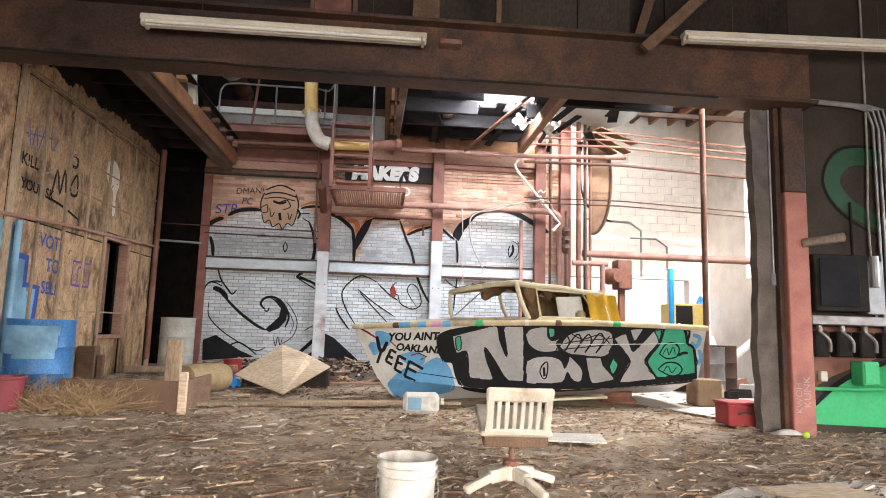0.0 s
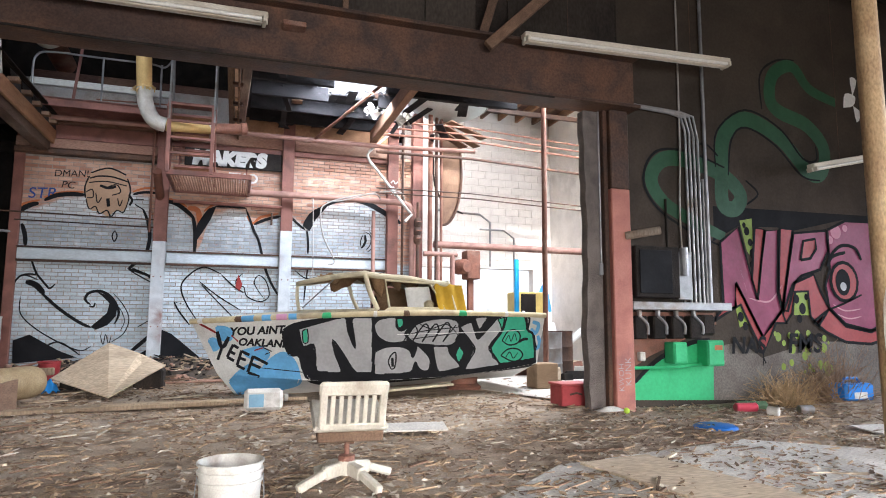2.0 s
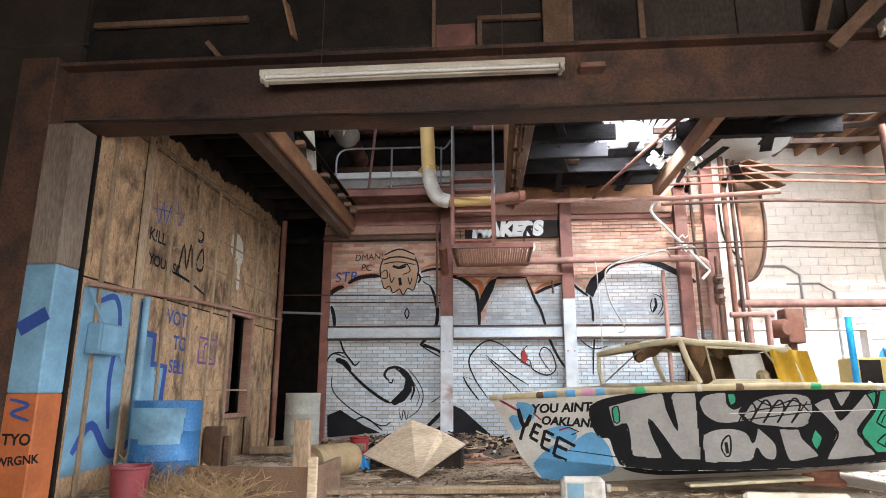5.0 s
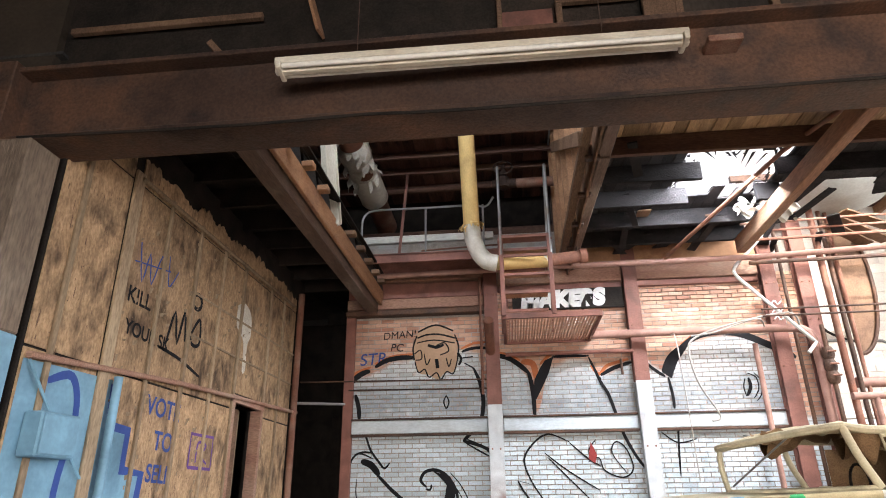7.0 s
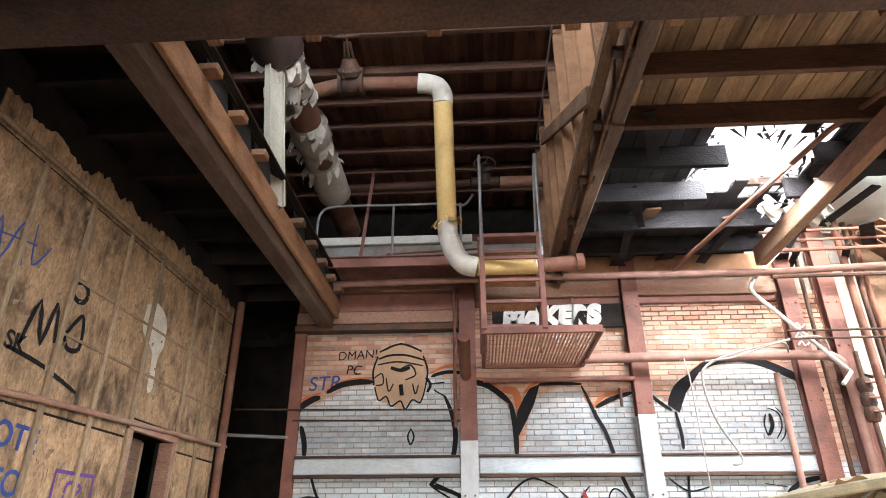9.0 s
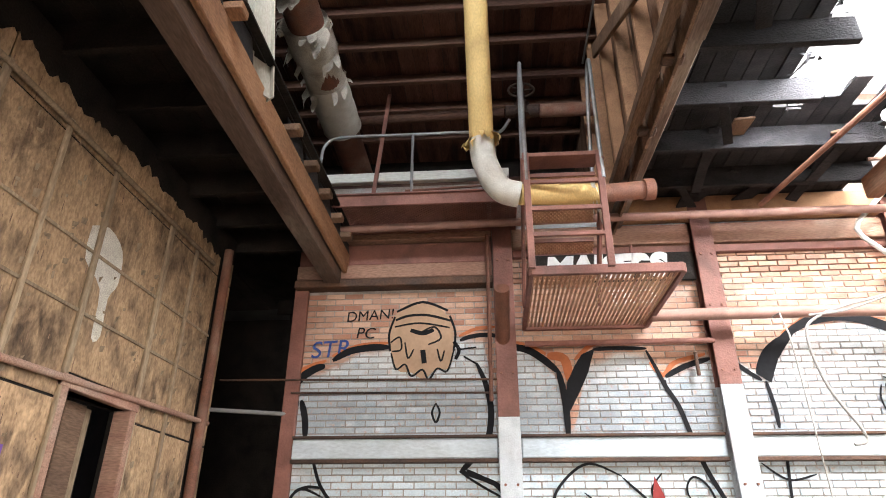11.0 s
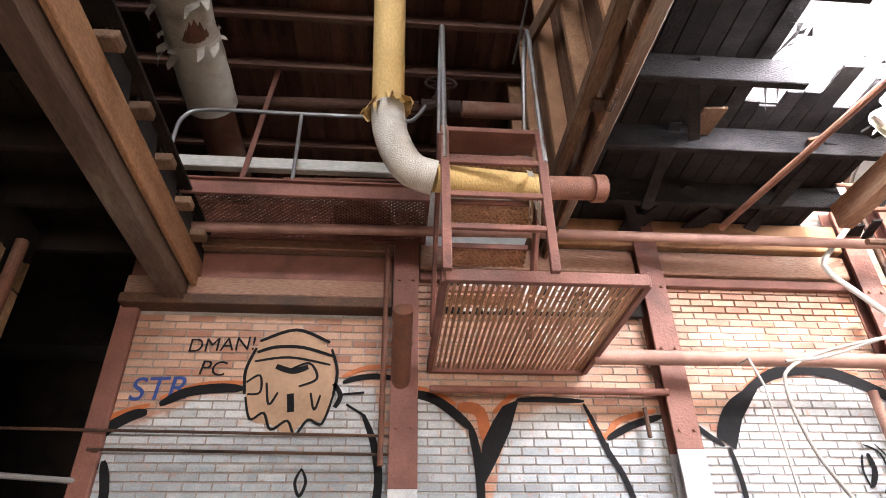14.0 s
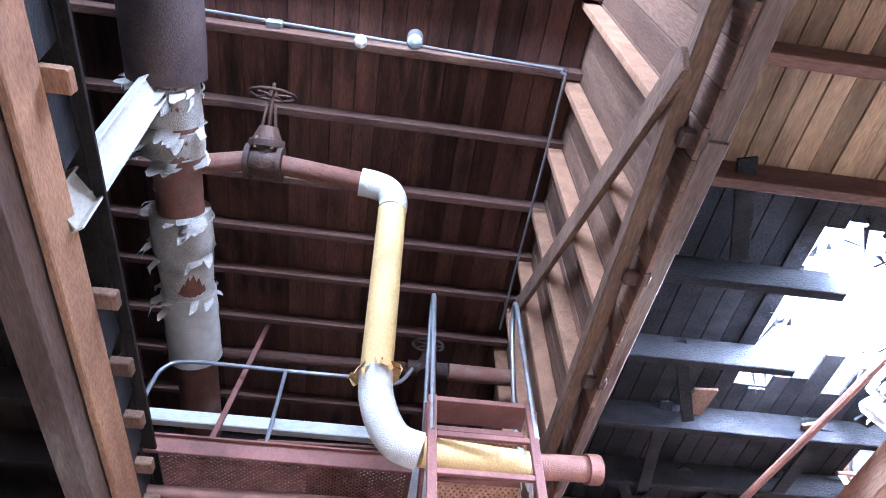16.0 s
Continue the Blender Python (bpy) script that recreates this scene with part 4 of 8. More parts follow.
part("pipe_band", Geo().tube([along(10.85) - Vector((0, 0.008, 0)), along(10.85) + Vector((0, 0.008, 0))], 0.19, 26), M_greysteel, big)

M_channel = weathered("cream_channel_paint", (0.46, 0.43, 0.36), (0.37, 0.34, 0.28), (0.22, 0.17, 0.13), 5, 0.7, 0.25, 0, (1, 1, 0.4), 0.5, 0.05, speck=0.15)
hang = thing("pipe_hanger", "whitewashed steel channel propping the lagged pipe", "channel")
HA, HB = Vector((-2.77, 9.92, 4.30)), Vector((-2.98, 9.95, 6.10))
part("channel_web", Geo().bar(HA, HB, 0.2, 0.012, 0, (1, -0.6, 0)), M_channel, hang)
for s in (-1, 1):
    off = Vector((0.05, 0.085, 0)) * s
    part("channel_lip", Geo().bar(HA + off, HB + off, 0.012, 0.09, 0, (1, -0.6, 0)), M_channel, hang)

# stub blocks and torn felt along the first roof beam
M_blackfelt = weathered("black_tar_paper", (0.028, 0.028, 0.03), (0.018, 0.018, 0.02), (0.05, 0.048, 0.045), 5, 0.6, 0.3)
for k, y in enumerate((8.15, 8.7, 9.25, 10.55, 11.1, 11.6, 12.1, 12.55)):
    solo("stub_block", Geo().box(-2.79, -2.64, y - 0.06, y + 0.06, 4.382, 4.45, 0.008), M_orange if k < 3 else M_timber, "sawn stub block on the roof beam", "timber block", "stub blocks")
    solo("tar_paper", Geo().sheet([(-2.77, y + 0.08, 4.382), (-2.75, y + 0.46, 4.382), (-2.80, y + 0.44, 4.72), (-2.82, y + 0.06, 4.76)], 0.01, (-1, 0, 0)), M_blackfelt, "black tar paper strip above the roof beam", "tar paper", "tar paper strips")
for k, y in enumerate((8.3, 9.2, 10.1, 11.0, 11.9)):
    solo("beam_bracket", Geo().box(0.24, 0.40, y - 0.05, y + 0.05, 4.545, 4.60, 0.012), M_steel, "rusty bracket between beam and sill plate", "bracket", "beam brackets")

# orange rafter ends hanging behind the girder
for k, x in enumerate((-3.9, -2.35, -1.75, -1.02, -0.2, 0.1, 0.4, 1.6)):
    solo("rafter_end", Geo().box(x - 0.045, x + 0.045, 7.2, 7.5, 4.02, 4.3, 0.006), M_orange, "orange rafter end behind the girder", "rafter end", "rafter ends", "structure")

# roof lamp and socket
lampo = thing("roof_lamp", "grey tubular lamp hanging under the raised roof", "lamp")
part("housing", Geo().tube([(-1.13, 9.57, 6.86), (-1.13, 9.55, 6.66)], 0.065, 16), M_greysteel, lampo, smooth=True)
part("glass", Geo().lathe([(0.0, -0.04), (0.04, -0.03), (0.06, 0.0), (0.06, 0.02)], 16, pose(-1.13, 9.55, 6.65)), paint("pale_blue_glass", (0.55, 0.68, 0.78), 0.2), lampo, "pale blue glass", smooth=True)
solo("lamp_socket", Geo().lathe([(0, -0.06), (0.02, -0.05), (0.03, 0), (0.055, 0.02), (0.055, 0.05), (0, 0.05)], 14, pose(-1.57, 9.66, 6.80)), M_lag, "white porcelain lamp socket on the conduit", "lamp socket", smooth=True)
solo("junction_box", Geo().box(-2.33, -2.2, 9.58, 9.64, 6.78, 6.86, 0.01), M_greysteel, "small grey outlet box on the purlin", "outlet box")

# hanging rods and the white dome beyond
pipe("hanging_rod", [(3.3, 8.0, 4.9), (2.6, 9.8, 4.85), (2.05, 11.3, 4.6), (1.75, 12.3, 4.5)], 0.028, M_rustpipe, "bent rusty rod hanging from the burnt roof", 8)
dome = thing("white_dome", "pale round dome hanging under the roof edge", "dome")
DM = pose(4.5, 12.5, 5.56, -6, 4, 0)
part("bowl", Geo().lathe([(0.0, -0.24), (0.2, -0.235), (0.42, -0.2), (0.62, -0.14), (0.78, -0.05), (0.83, 0.0), (0.83, 0.03), (0.78, 0.03), (0.0, 0.03)], 40, DM), paint("pale_dome_paint", (0.62, 0.70, 0.70), 0.5), dome, smooth=True)
part("rim", Geo().tube([DM @ Vector((0.835 * math.cos(a), 0.835 * math.sin(a), 0.01)) for a in np.linspace(0, 2 * math.pi, 41)], 0.022, 8, caps=False), M_greysteel, dome, "grey steel rim", smooth=True)
for a in (0.4, 2.5, 4.6):
    part("lug", Geo().tube([DM @ Vector((0.8 * math.cos(a), 0.8 * math.sin(a), 0.02)), DM @ Vector((0.8 * math.cos(a), 0.8 * math.sin(a), 0.09))], 0.03, 8), M_steel, dome)
for y in (12.15, 12.85):
    solo("dome_bearer", Geo().bar((2.86, y, 5.69), (8.75, y, 5.69), 0.07, 0.1, 0.004), M_steel, "dark steel bearer that carries the dome", "steel bar", "dome bearers", "structure")
# round wooden wheel leaning at the wall's end
drumw = thing("wooden_disc", "half of a large dark wooden disc", "wooden disc")
R = 1.15
pts = [(4.52 + 0.42 * math.cos(a), 12.9, 4.2 + R * math.sin(a)) for a in np.linspace(-math.pi / 2, math.pi / 2, 25)] + [(4.45, 12.9, 4.2 + R)]
part("disc", Geo().sheet(pts, 0.08, (0, 1, 0)), M_timber, drumw)
part("rim", Geo().tube([(4.52 + 0.42 * math.cos(a), 12.88, 4.2 + R * math.sin(a)) for a in np.linspace(-math.pi / 2, math.pi / 2, 25)], 0.03, 8), M_steel, drumw)
# charred debris round the hole
rr = random.Random(77)
for k in range(26):
    x, y = rr.uniform(0.6, 4.2), rr.uniform(9.3, 12.8)
    if HOLE[0] - 0.5 < x < HOLE[1] + 0.4 and HOLE[2] - 0.8 < y < HOLE[3]:
        y = HOLE[3] + rr.uniform(0.1, 0.6)
    a = rr.uniform(-0.6, 0.6)
    ln = rr.uniform(0.25, 0.9)
    solo("charred_board", Geo().bar((x, y, SIDE_Z - rr.uniform(0.03, 0.2)), (x + ln * math.sin(a), y + ln * math.cos(a), SIDE_Z - rr.uniform(0.03, 0.3)), rr.uniform(0.08, 0.2), 0.022, 0.002), M_char if rr.random() < 0.94 else M_timber, "charred board hanging from the burnt roof", "board", "charred boards")
g, rim = Geo(), random.Random(55)
for k in range(80):
    side = rim.randrange(4)
    x = rim.uniform(HOLE[0], HOLE[1]) if side < 2 else HOLE[side - 2] + rim.uniform(-0.12, 0.12)
    y = rim.uniform(HOLE[2], HOLE[3]) if side > 1 else HOLE[2 + side] + rim.uniform(-0.2, 0.2)
    d = Vector((rim.uniform(-0.5, 0.5), rim.uniform(-1, 1), rim.uniform(-0.7, 0.15))) * rim.uniform(0.08, 0.32)
    p = Vector((x, y, SIDE_Z + 0.01))
    g.add([p - Vector((0.02, 0, 0)), p + Vector((0.03, 0, 0.01)), p + d], [(0, 1, 2)])
tagged(new("roof_splinters", g.mesh("roof_splinters", M_char, fix=False)), "charred splinters round the broken roof hole", "splinters", kind="stuff")
for k in range(3):
    solo("paper_scrap", Geo().grid(lambda u, v, k=k: (2.5 + 0.3 * k + 0.25 * u + 0.05 * math.sin(9 * v), 11.1 + 0.2 * v + 0.1 * k, 4.85 - 0.15 * v + 0.06 * math.sin(8 * u + k)), 8, 8), M_lag, "torn pale paper caught at the roof hole", "paper", "paper scraps", smooth=True)

# ---- spray paint helpers ----
def strip(g, pts, width, place, taper=0.35, steps=5):
    """A painted stroke through points (u, v), laid on a surface by place(u, v)."""
    path = smooth_path([(p[0], p[1], 0) for p in pts], steps)
    n = len(path)
    vs, fs = [], []
    for i, p in enumerate(path):
        d = (path[min(i + 1, n - 1)] - path[max(i - 1, 0)])
        d = d.normalized() if d.length > 1e-6 else Vector((1, 0, 0))
        s = Vector((-d.y, d.x, 0))
        f = i / max(1, n - 1)
        w = width * 0.5 * (1 - taper * (2 * f - 1) ** 4)
        for k in (-1, 1):
            q = p + s * w * k
            vs.append(place(q.x, q.y))
        if i:
            a = 2 * i
            fs.append((a - 2, a, a + 1, a - 1))
    return g.add(vs, fs)


def patch(g, pts, place, steps=5, closed=True):
    """A filled painted shape inside a smooth closed outline."""
    ring = smooth_path([(p[0], p[1], 0) for p in list(pts) + [pts[0]]], steps)[:-1] if steps > 1 else [Vector((p[0], p[1], 0)) for p in pts]
    return g.add([place(p.x, p.y) for p in ring], [tuple(range(len(ring)))])


def field(g, pts, place, cell=0.016):
    """A filled painted shape on a curved surface, as small cells inside the outline."""
    xs, ys = [p[0] for p in pts], [p[1] for p in pts]
    n = len(pts)

    def inside(x, y):
        c = False
        for i in range(n):
            x0, y0, x1, y1 = *pts[i], *pts[i - 1]
            if (y0 > y) != (y1 > y) and x < (x1 - x0) * (y - y0) / (y1 - y0) + x0:
                c = not c
        return c

    nx, ny = int((max(xs) - min(xs)) / cell) + 1, int((max(ys) - min(ys)) / cell) + 1
    ix, vs, fs = {}, [], []
    for i in range(nx):
        for j in range(ny):
            x, y = min(xs) + i * cell, min(ys) + j * cell
            if not inside(x + cell / 2, y + cell / 2):
                continue
            quad = []
            for a, b in ((i, j), (i + 1, j), (i + 1, j + 1), (i, j + 1)):
                if (a, b) not in ix:
                    ix[a, b] = len(vs)
                    vs.append(place(min(xs) + a * cell, min(ys) + b * cell))
                quad.append(ix[a, b])
            fs.append(quad)
    return g.add(vs, fs)


def letters(g, text, size, u, v, place, turn=0.0, bold=0.0, slant=0.0):
    """Lettering in the built-in font, laid on a surface."""
    cu = bpy.data.curves.new("lettering", "FONT")
    cu.body, cu.size, cu.offset, cu.shear = text, size, bold, slant
    tmp = bpy.data.objects.new("lettering", cu)
    me = bpy.data.meshes.new_from_object(tmp)
    c, s = math.cos(turn), math.sin(turn)
    g.add([place(u + p.co.x * c - p.co.y * s, v + p.co.x * s + p.co.y * c) for p in me.vertices], [tuple(f.vertices) for f in me.polygons])
    bpy.data.objects.remove(tmp)
    bpy.data.meshes.remove(me)
    bpy.data.curves.remove(cu)
    return g


def painted(name, geo, material, parent):
    """Paint lies on its wall: no turning of normals."""
    ob = new(name, geo.mesh(name, material, fix=False))
    ob.parent = parent
    return ob


P_black = paint("black_spray", (0.014, 0.014, 0.016), 0.85)
P_silver = paint("silver_spray", (0.34, 0.34, 0.345), 0.5)
P_white = paint("white_spray", (0.72, 0.72, 0.70), 0.6)
P_blue = paint("blue_spray", (0.06, 0.27, 0.62), 0.55)
P_ltblue = paint("pale_blue_spray", (0.20, 0.37, 0.50), 0.6, 0.3)
P_dkblue = paint("deep_blue_spray", (0.035, 0.075, 0.28), 0.55)
P_green = paint("green_spray", (0.05, 0.42, 0.16), 0.55)
P_dkgreen = paint("vine_green_spray", (0.025, 0.085, 0.04), 0.6)
P_pink = paint("magenta_spray", (0.22, 0.022, 0.075), 0.5)
P_red = paint("red_spray", (0.27, 0.026, 0.025), 0.5)
P_teal = paint("teal_green_spray", (0.05, 0.36, 0.22), 0.55)
P_sky = paint("sky_blue_spray", (0.14, 0.38, 0.66), 0.55)
P_rose = paint("pale_pink_spray", (0.62, 0.30, 0.46), 0.6)
P_orange = paint("orange_spray", (0.50, 0.15, 0.05), 0.55, 0.25)
P_lime = paint("lime_spray", (0.22, 0.31, 0.04), 0.55)
P_purple = paint("purple_spray", (0.14, 0.06, 0.26), 0.6)
P_yellow = paint("yellow_paint", (0.62, 0.40, 0.05), 0.5)
P_tan = paint("tan_paint", (0.46, 0.30, 0.195), 0.7)

# ---- the boat ----
M_hull = weathered("white_fibreglass", (0.62, 0.61, 0.58), (0.52, 0.51, 0.48), (0.36, 0.33, 0.30), 4, 0.4, 0.08, 0, (1, 1, 1), 0.4, 0.02, speck=0.12)
M_rail = weathered("cream_rub_rail", (0.56, 0.48, 0.30), (0.44, 0.36, 0.22), (0.24, 0.18, 0.12), 6, 0.6, 0.25, 0, (1, 1, 1), 0.5, 0.03, speck=0.12)
M_cream = weathered("cream_deck", (0.60, 0.54, 0.38), (0.48, 0.42, 0.29), (0.28, 0.24, 0.17), 5, 0.6, 0.2, 0, (1, 1, 1), 0.5, 0.03, speck=0.12)
BCY, BHW = 9.56, 0.90


def boat_frame(s):
    """Sheer, chine and keel of the hull at s (0 at the bow, 1 at the stern)."""
    w = BHW * max(0.0, math.sin(math.pi / 2 * min(1.0, s / 0.62))) ** 0.75 * (1 - 0.06 * max(0, s - 0.6) / 0.4)
    sheer = (-0.14 + 4.86 * s, w, 0.995 + 0.135 * math.sin(math.pi * 0.68 * s))
    chine = (0.22 + 4.42 * s, w * (0.62 + 0.24 * min(1, s / 0.5)), 0.30 - 0.16 * min(1, s / 0.35) + 0.18 * s + 0.1 * (max(0.0, s - 0.7) / 0.3) ** 1.5)
    keel = (0.50 + 4.08 * s, 0.0, -0.03 + 0.2 * s)
    return sheer, chine, keel


def hull_point(s, v, side=-1, out=0.0):
    a, b, c = boat_frame(s)
    if v <= 0.75:
        t = v / 0.75
        fl = 0.05 * math.sin(math.pi * t) * (1 - s)
        p = [a[i] + (b[i] - a[i]) * t for i in range(3)]
        p[1] = max(0.0, p[1] - fl)
    else:
        t = (v - 0.75) / 0.25
        p = [b[i] + (c[i] - b[i]) * t for i in range(3)]
    return Vector((p[0], BCY + side * (p[1] + out), p[2]))


def hull_place(x, z):
    """The near side of the hull at x and height z, a hair proud."""
    s = 0.5
    for _ in range(8):
        a, b, c = boat_frame(s)
        if z >= b[2]:
            t = min(1.0, max(0.0, (a[2] - z) / (a[2] - b[2])))
            v, x0, k = 0.75 * t, -0.14 + 0.36 * t, 4.86 - 0.44 * t
        else:
            t = min(1.0, (b[2] - z) / (b[2] - c[2]))
            v, x0, k = 0.75 + 0.25 * t, 0.22 + 0.28 * t, 4.42 - 0.34 * t
        s = min(1.0, max(0.0, (x - x0) / k))
    return hull_point(s, v, -1, 0.005)


boat = thing("motor_boat", "derelict cabin motor boat covered in graffiti, propped up", "boat")
g = Geo()
for side in (-1, 1):
    g.grid(lambda u, v, side=side: hull_point(u, v, side), 40, 16)
st = [hull_point(1, v, -1) for v in np.linspace(0, 1, 9)] + [hull_point(1, v, 1) for v in np.linspace(1, 0, 9)]
g.add(st, [tuple(range(len(st)))])
part("hull", g, M_hull, boat, "white fibreglass hull", smooth=True)
for side in (-1, 1):
    part("rub_rail", Geo().tube([hull_point(s, 0, side, 0.015) + Vector((0, 0, 0.005)) for s in np.linspace(0, 1, 32)], 0.038, 10), M_rail, boat, "cream rub rail with peeling paint", smooth=True)


def deck_pt(u, v, z_up=0.0):
    a = boat_frame(u)[0]
    y = (2 * v - 1) * a[1]
    return Vector((a[0], BCY + y, a[2] + 0.02 + 0.06 * (1 - (2 * v - 1) ** 2) * min(1, u * 5) + z_up))


part("foredeck", Geo().grid(lambda u, v: deck_pt(0.43 * u, v), 16, 12), M_cream, boat, "cream foredeck", smooth=True)
for side in (0, 1):
    part("side_deck", Geo().grid(lambda u, v, side=side: deck_pt(0.43 + 0.57 * u, (0.14 * v) if side == 0 else 1 - 0.14 * v), 14, 3), M_cream, boat, smooth=True)
part("cockpit_floor", Geo().box(2.0, 4.5, BCY - 0.66, BCY + 0.66, 0.50, 0.54), M_dark, boat)
part("stern_deck", Geo().box(4.36, 4.70, BCY - 0.8, BCY + 0.8, 1.105, 1.14, 0.01), M_cream, boat)
fr = [(2.26, -0.70, 1.20), (1.62, -0.5, 1.18), (1.28, 0.0, 1.18), (1.62, 0.5, 1.18), (2.26, 0.70, 1.20)]
tp = [(2.08, -0.66, 1.68), (1.55, -0.46, 1.62), (1.25, 0.0, 1.55), (1.55, 0.46, 1.62), (2.08, 0.66, 1.68)]
fr = [(x, BCY + y, z - 0.03) for x, y, z in fr]
tp = [(x, BCY + y, z) for x, y, z in tp]
wsh = part("windshield_frame", Geo().tube(smooth_path(fr, 8), 0.025, 8), M_cream, boat, "cream windshield frame with glass gone", smooth=True)
for k, r in ((0, 0.034), (2, 0.026), (4, 0.03)):
    part("windshield_post", Geo().tube(smooth_path([fr[k], (fr[k][0] * 0.45 + tp[k][0] * 0.55 - 0.02, fr[k][1], (fr[k][2] + tp[k][2]) / 2), tp[k]], 4), r, 10), M_cream, wsh, smooth=True)
part("wiper_rod", Geo().tube([(1.32, BCY, 1.2), (1.72, BCY - 0.52, 1.62)], 0.009, 6), M_greysteel, wsh)


M_liner = weathered("brown_headliner", (0.26, 0.16, 0.085), (0.17, 0.10, 0.055), (0.36, 0.25, 0.15), 6, 0.9, 0.3)


def roof_pt(u, v):
    w = 2 * v - 1
    crown = 1 - w * w
    x0, z0 = 2.08 - 0.83 * crown ** 0.8, 1.67 - 0.13 * crown
    x1, z1 = 3.28, 1.54 + 0.06 * crown
    return Vector((x0 + (x1 - x0) * u, BCY + w * (0.66 + 0.03 * u), z0 + (z1 - z0) * u + 0.165 * crown * math.sin(math.pi * u ** 0.7) - 0.02 * math.sin(9 * u) * (1 - u)))


g = Geo().grid(roof_pt, 12, 12)
g.grid(lambda u, v: roof_pt(u, v) - Vector((0, 0, 0.03)), 12, 12)
part("hardtop", g, weathered("stained_tan_canvas", (0.52, 0.44, 0.30), (0.40, 0.32, 0.21), (0.26, 0.18, 0.11), 5, 0.8, 0.3), boat, "sagging tan cabin roof", smooth=True)
part("roof_edge", Geo().tube([roof_pt(0, v) for v in np.linspace(1, 0, 13)] + [roof_pt(u, 0) for u in np.linspace(0.08, 1, 12)] + [roof_pt(1, v) for v in np.linspace(0.08, 1, 12)], 0.036, 8), M_cream, boat, "thick cream roof edge", smooth=True)
for side in (-1, 1):
    part("cabin_side", Geo().sheet([(2.26, BCY + side * 0.72, 1.1), (3.5, BCY + side * 0.74, 1.1), (3.5, BCY + side * 0.73, 1.18), (2.4, BCY + side * 0.71, 1.2)], 0.025, (0, side, 0)), M_cream, boat)
    part("roof_post", Geo().tube([(3.26, BCY + side * 0.69, 1.6), (3.4, BCY + side * 0.73, 1.1)], 0.02, 8), M_cream, boat)
part("yellow_curtain", Geo().grid(lambda u, v: (3.05 + 0.42 * u + 0.08 * v, BCY - 0.70 - 0.02 * math.sin(14 * u) - 0.02 * v, 1.56 - 0.42 * v - 0.03 * u), 16, 8), paint("yellow_canvas", (0.62, 0.38, 0.03), 0.8), boat, "yellow canvas curtain", smooth=True)
part("brown_panel", Geo().grid(lambda u, v: (3.30 + 0.02 * math.sin(7 * v), BCY - 0.6 + 1.2 * u, 1.56 - 0.4 * v), 8, 8), M_rustpipe, boat, "brown rear cabin panel", smooth=True)
for k, (x, y, w, dp) in enumerate(((1.75, -0.30, 0.5, 0.12), (2.05, 0.25, 0.6, 0.2), (2.45, -0.25, 0.45, 0.26), (2.8, 0.15, 0.5, 0.2), (2.25, -0.5, 0.3, 0.3))):
    part("torn_headliner", Geo().grid(lambda u, v, x=x, y=y, w=w, dp=dp, k=k: (x + w * (u - 0.5), BCY + y + 0.3 * (v - 0.5), 1.66 - dp * math.sin(math.pi * v) * (0.6 + 0.4 * math.sin(5 * u + k)) - 0.02 * math.sin(17 * u)), 12, 10), M_liner, boat, "brown headliner hanging in torn folds", smooth=True)
wf_ = part("side_window", Geo().tube([(2.42, BCY - 0.71, 1.2), (2.36, BCY - 0.69, 1.58), (3.0, BCY - 0.69, 1.55), (3.22, BCY - 0.71, 1.2), (2.42, BCY - 0.71, 1.2)], 0.018, 6, caps=False), M_cream, boat, "cream side window frame", smooth=True)
part("pale_board", Geo().sheet([(2.78, BCY - 0.4, 1.14), (3.15, BCY - 0.42, 1.14), (3.08, BCY - 0.4, 1.52), (2.72, BCY - 0.38, 1.5)], 0.02, (0, 1, 0)), P_white, boat, "pale board inside the cabin")
part("far_curtain", Geo().grid(lambda u, v: (2.5 + 0.9 * u, BCY + 0.68 + 0.02 * math.sin(19 * u), 1.55 - 0.40 * v), 16, 6), M_liner, boat, "brown cloth over the far window", smooth=True)
part("dash", Geo().box(2.0, 2.16, BCY - 0.6, BCY + 0.6, 0.9, 1.14, 0.03), M_dark, boat)
part("steering_wheel", Geo().tube([(2.3, BCY - 0.3 + 0.17 * math.cos(a), 1.2 + 0.17 * math.sin(a)) for a in np.linspace(0, 6.283, 20)], 0.012, 6, caps=False), M_dark, boat)
part("seat", Geo().box(2.7, 3.1, BCY - 0.55, BCY - 0.1, 0.46, 0.9, 0.05).box(3.0, 3.12, BCY - 0.55, BCY - 0.1, 0.9, 1.32, 0.04), M_rail, boat, "worn tan seat")
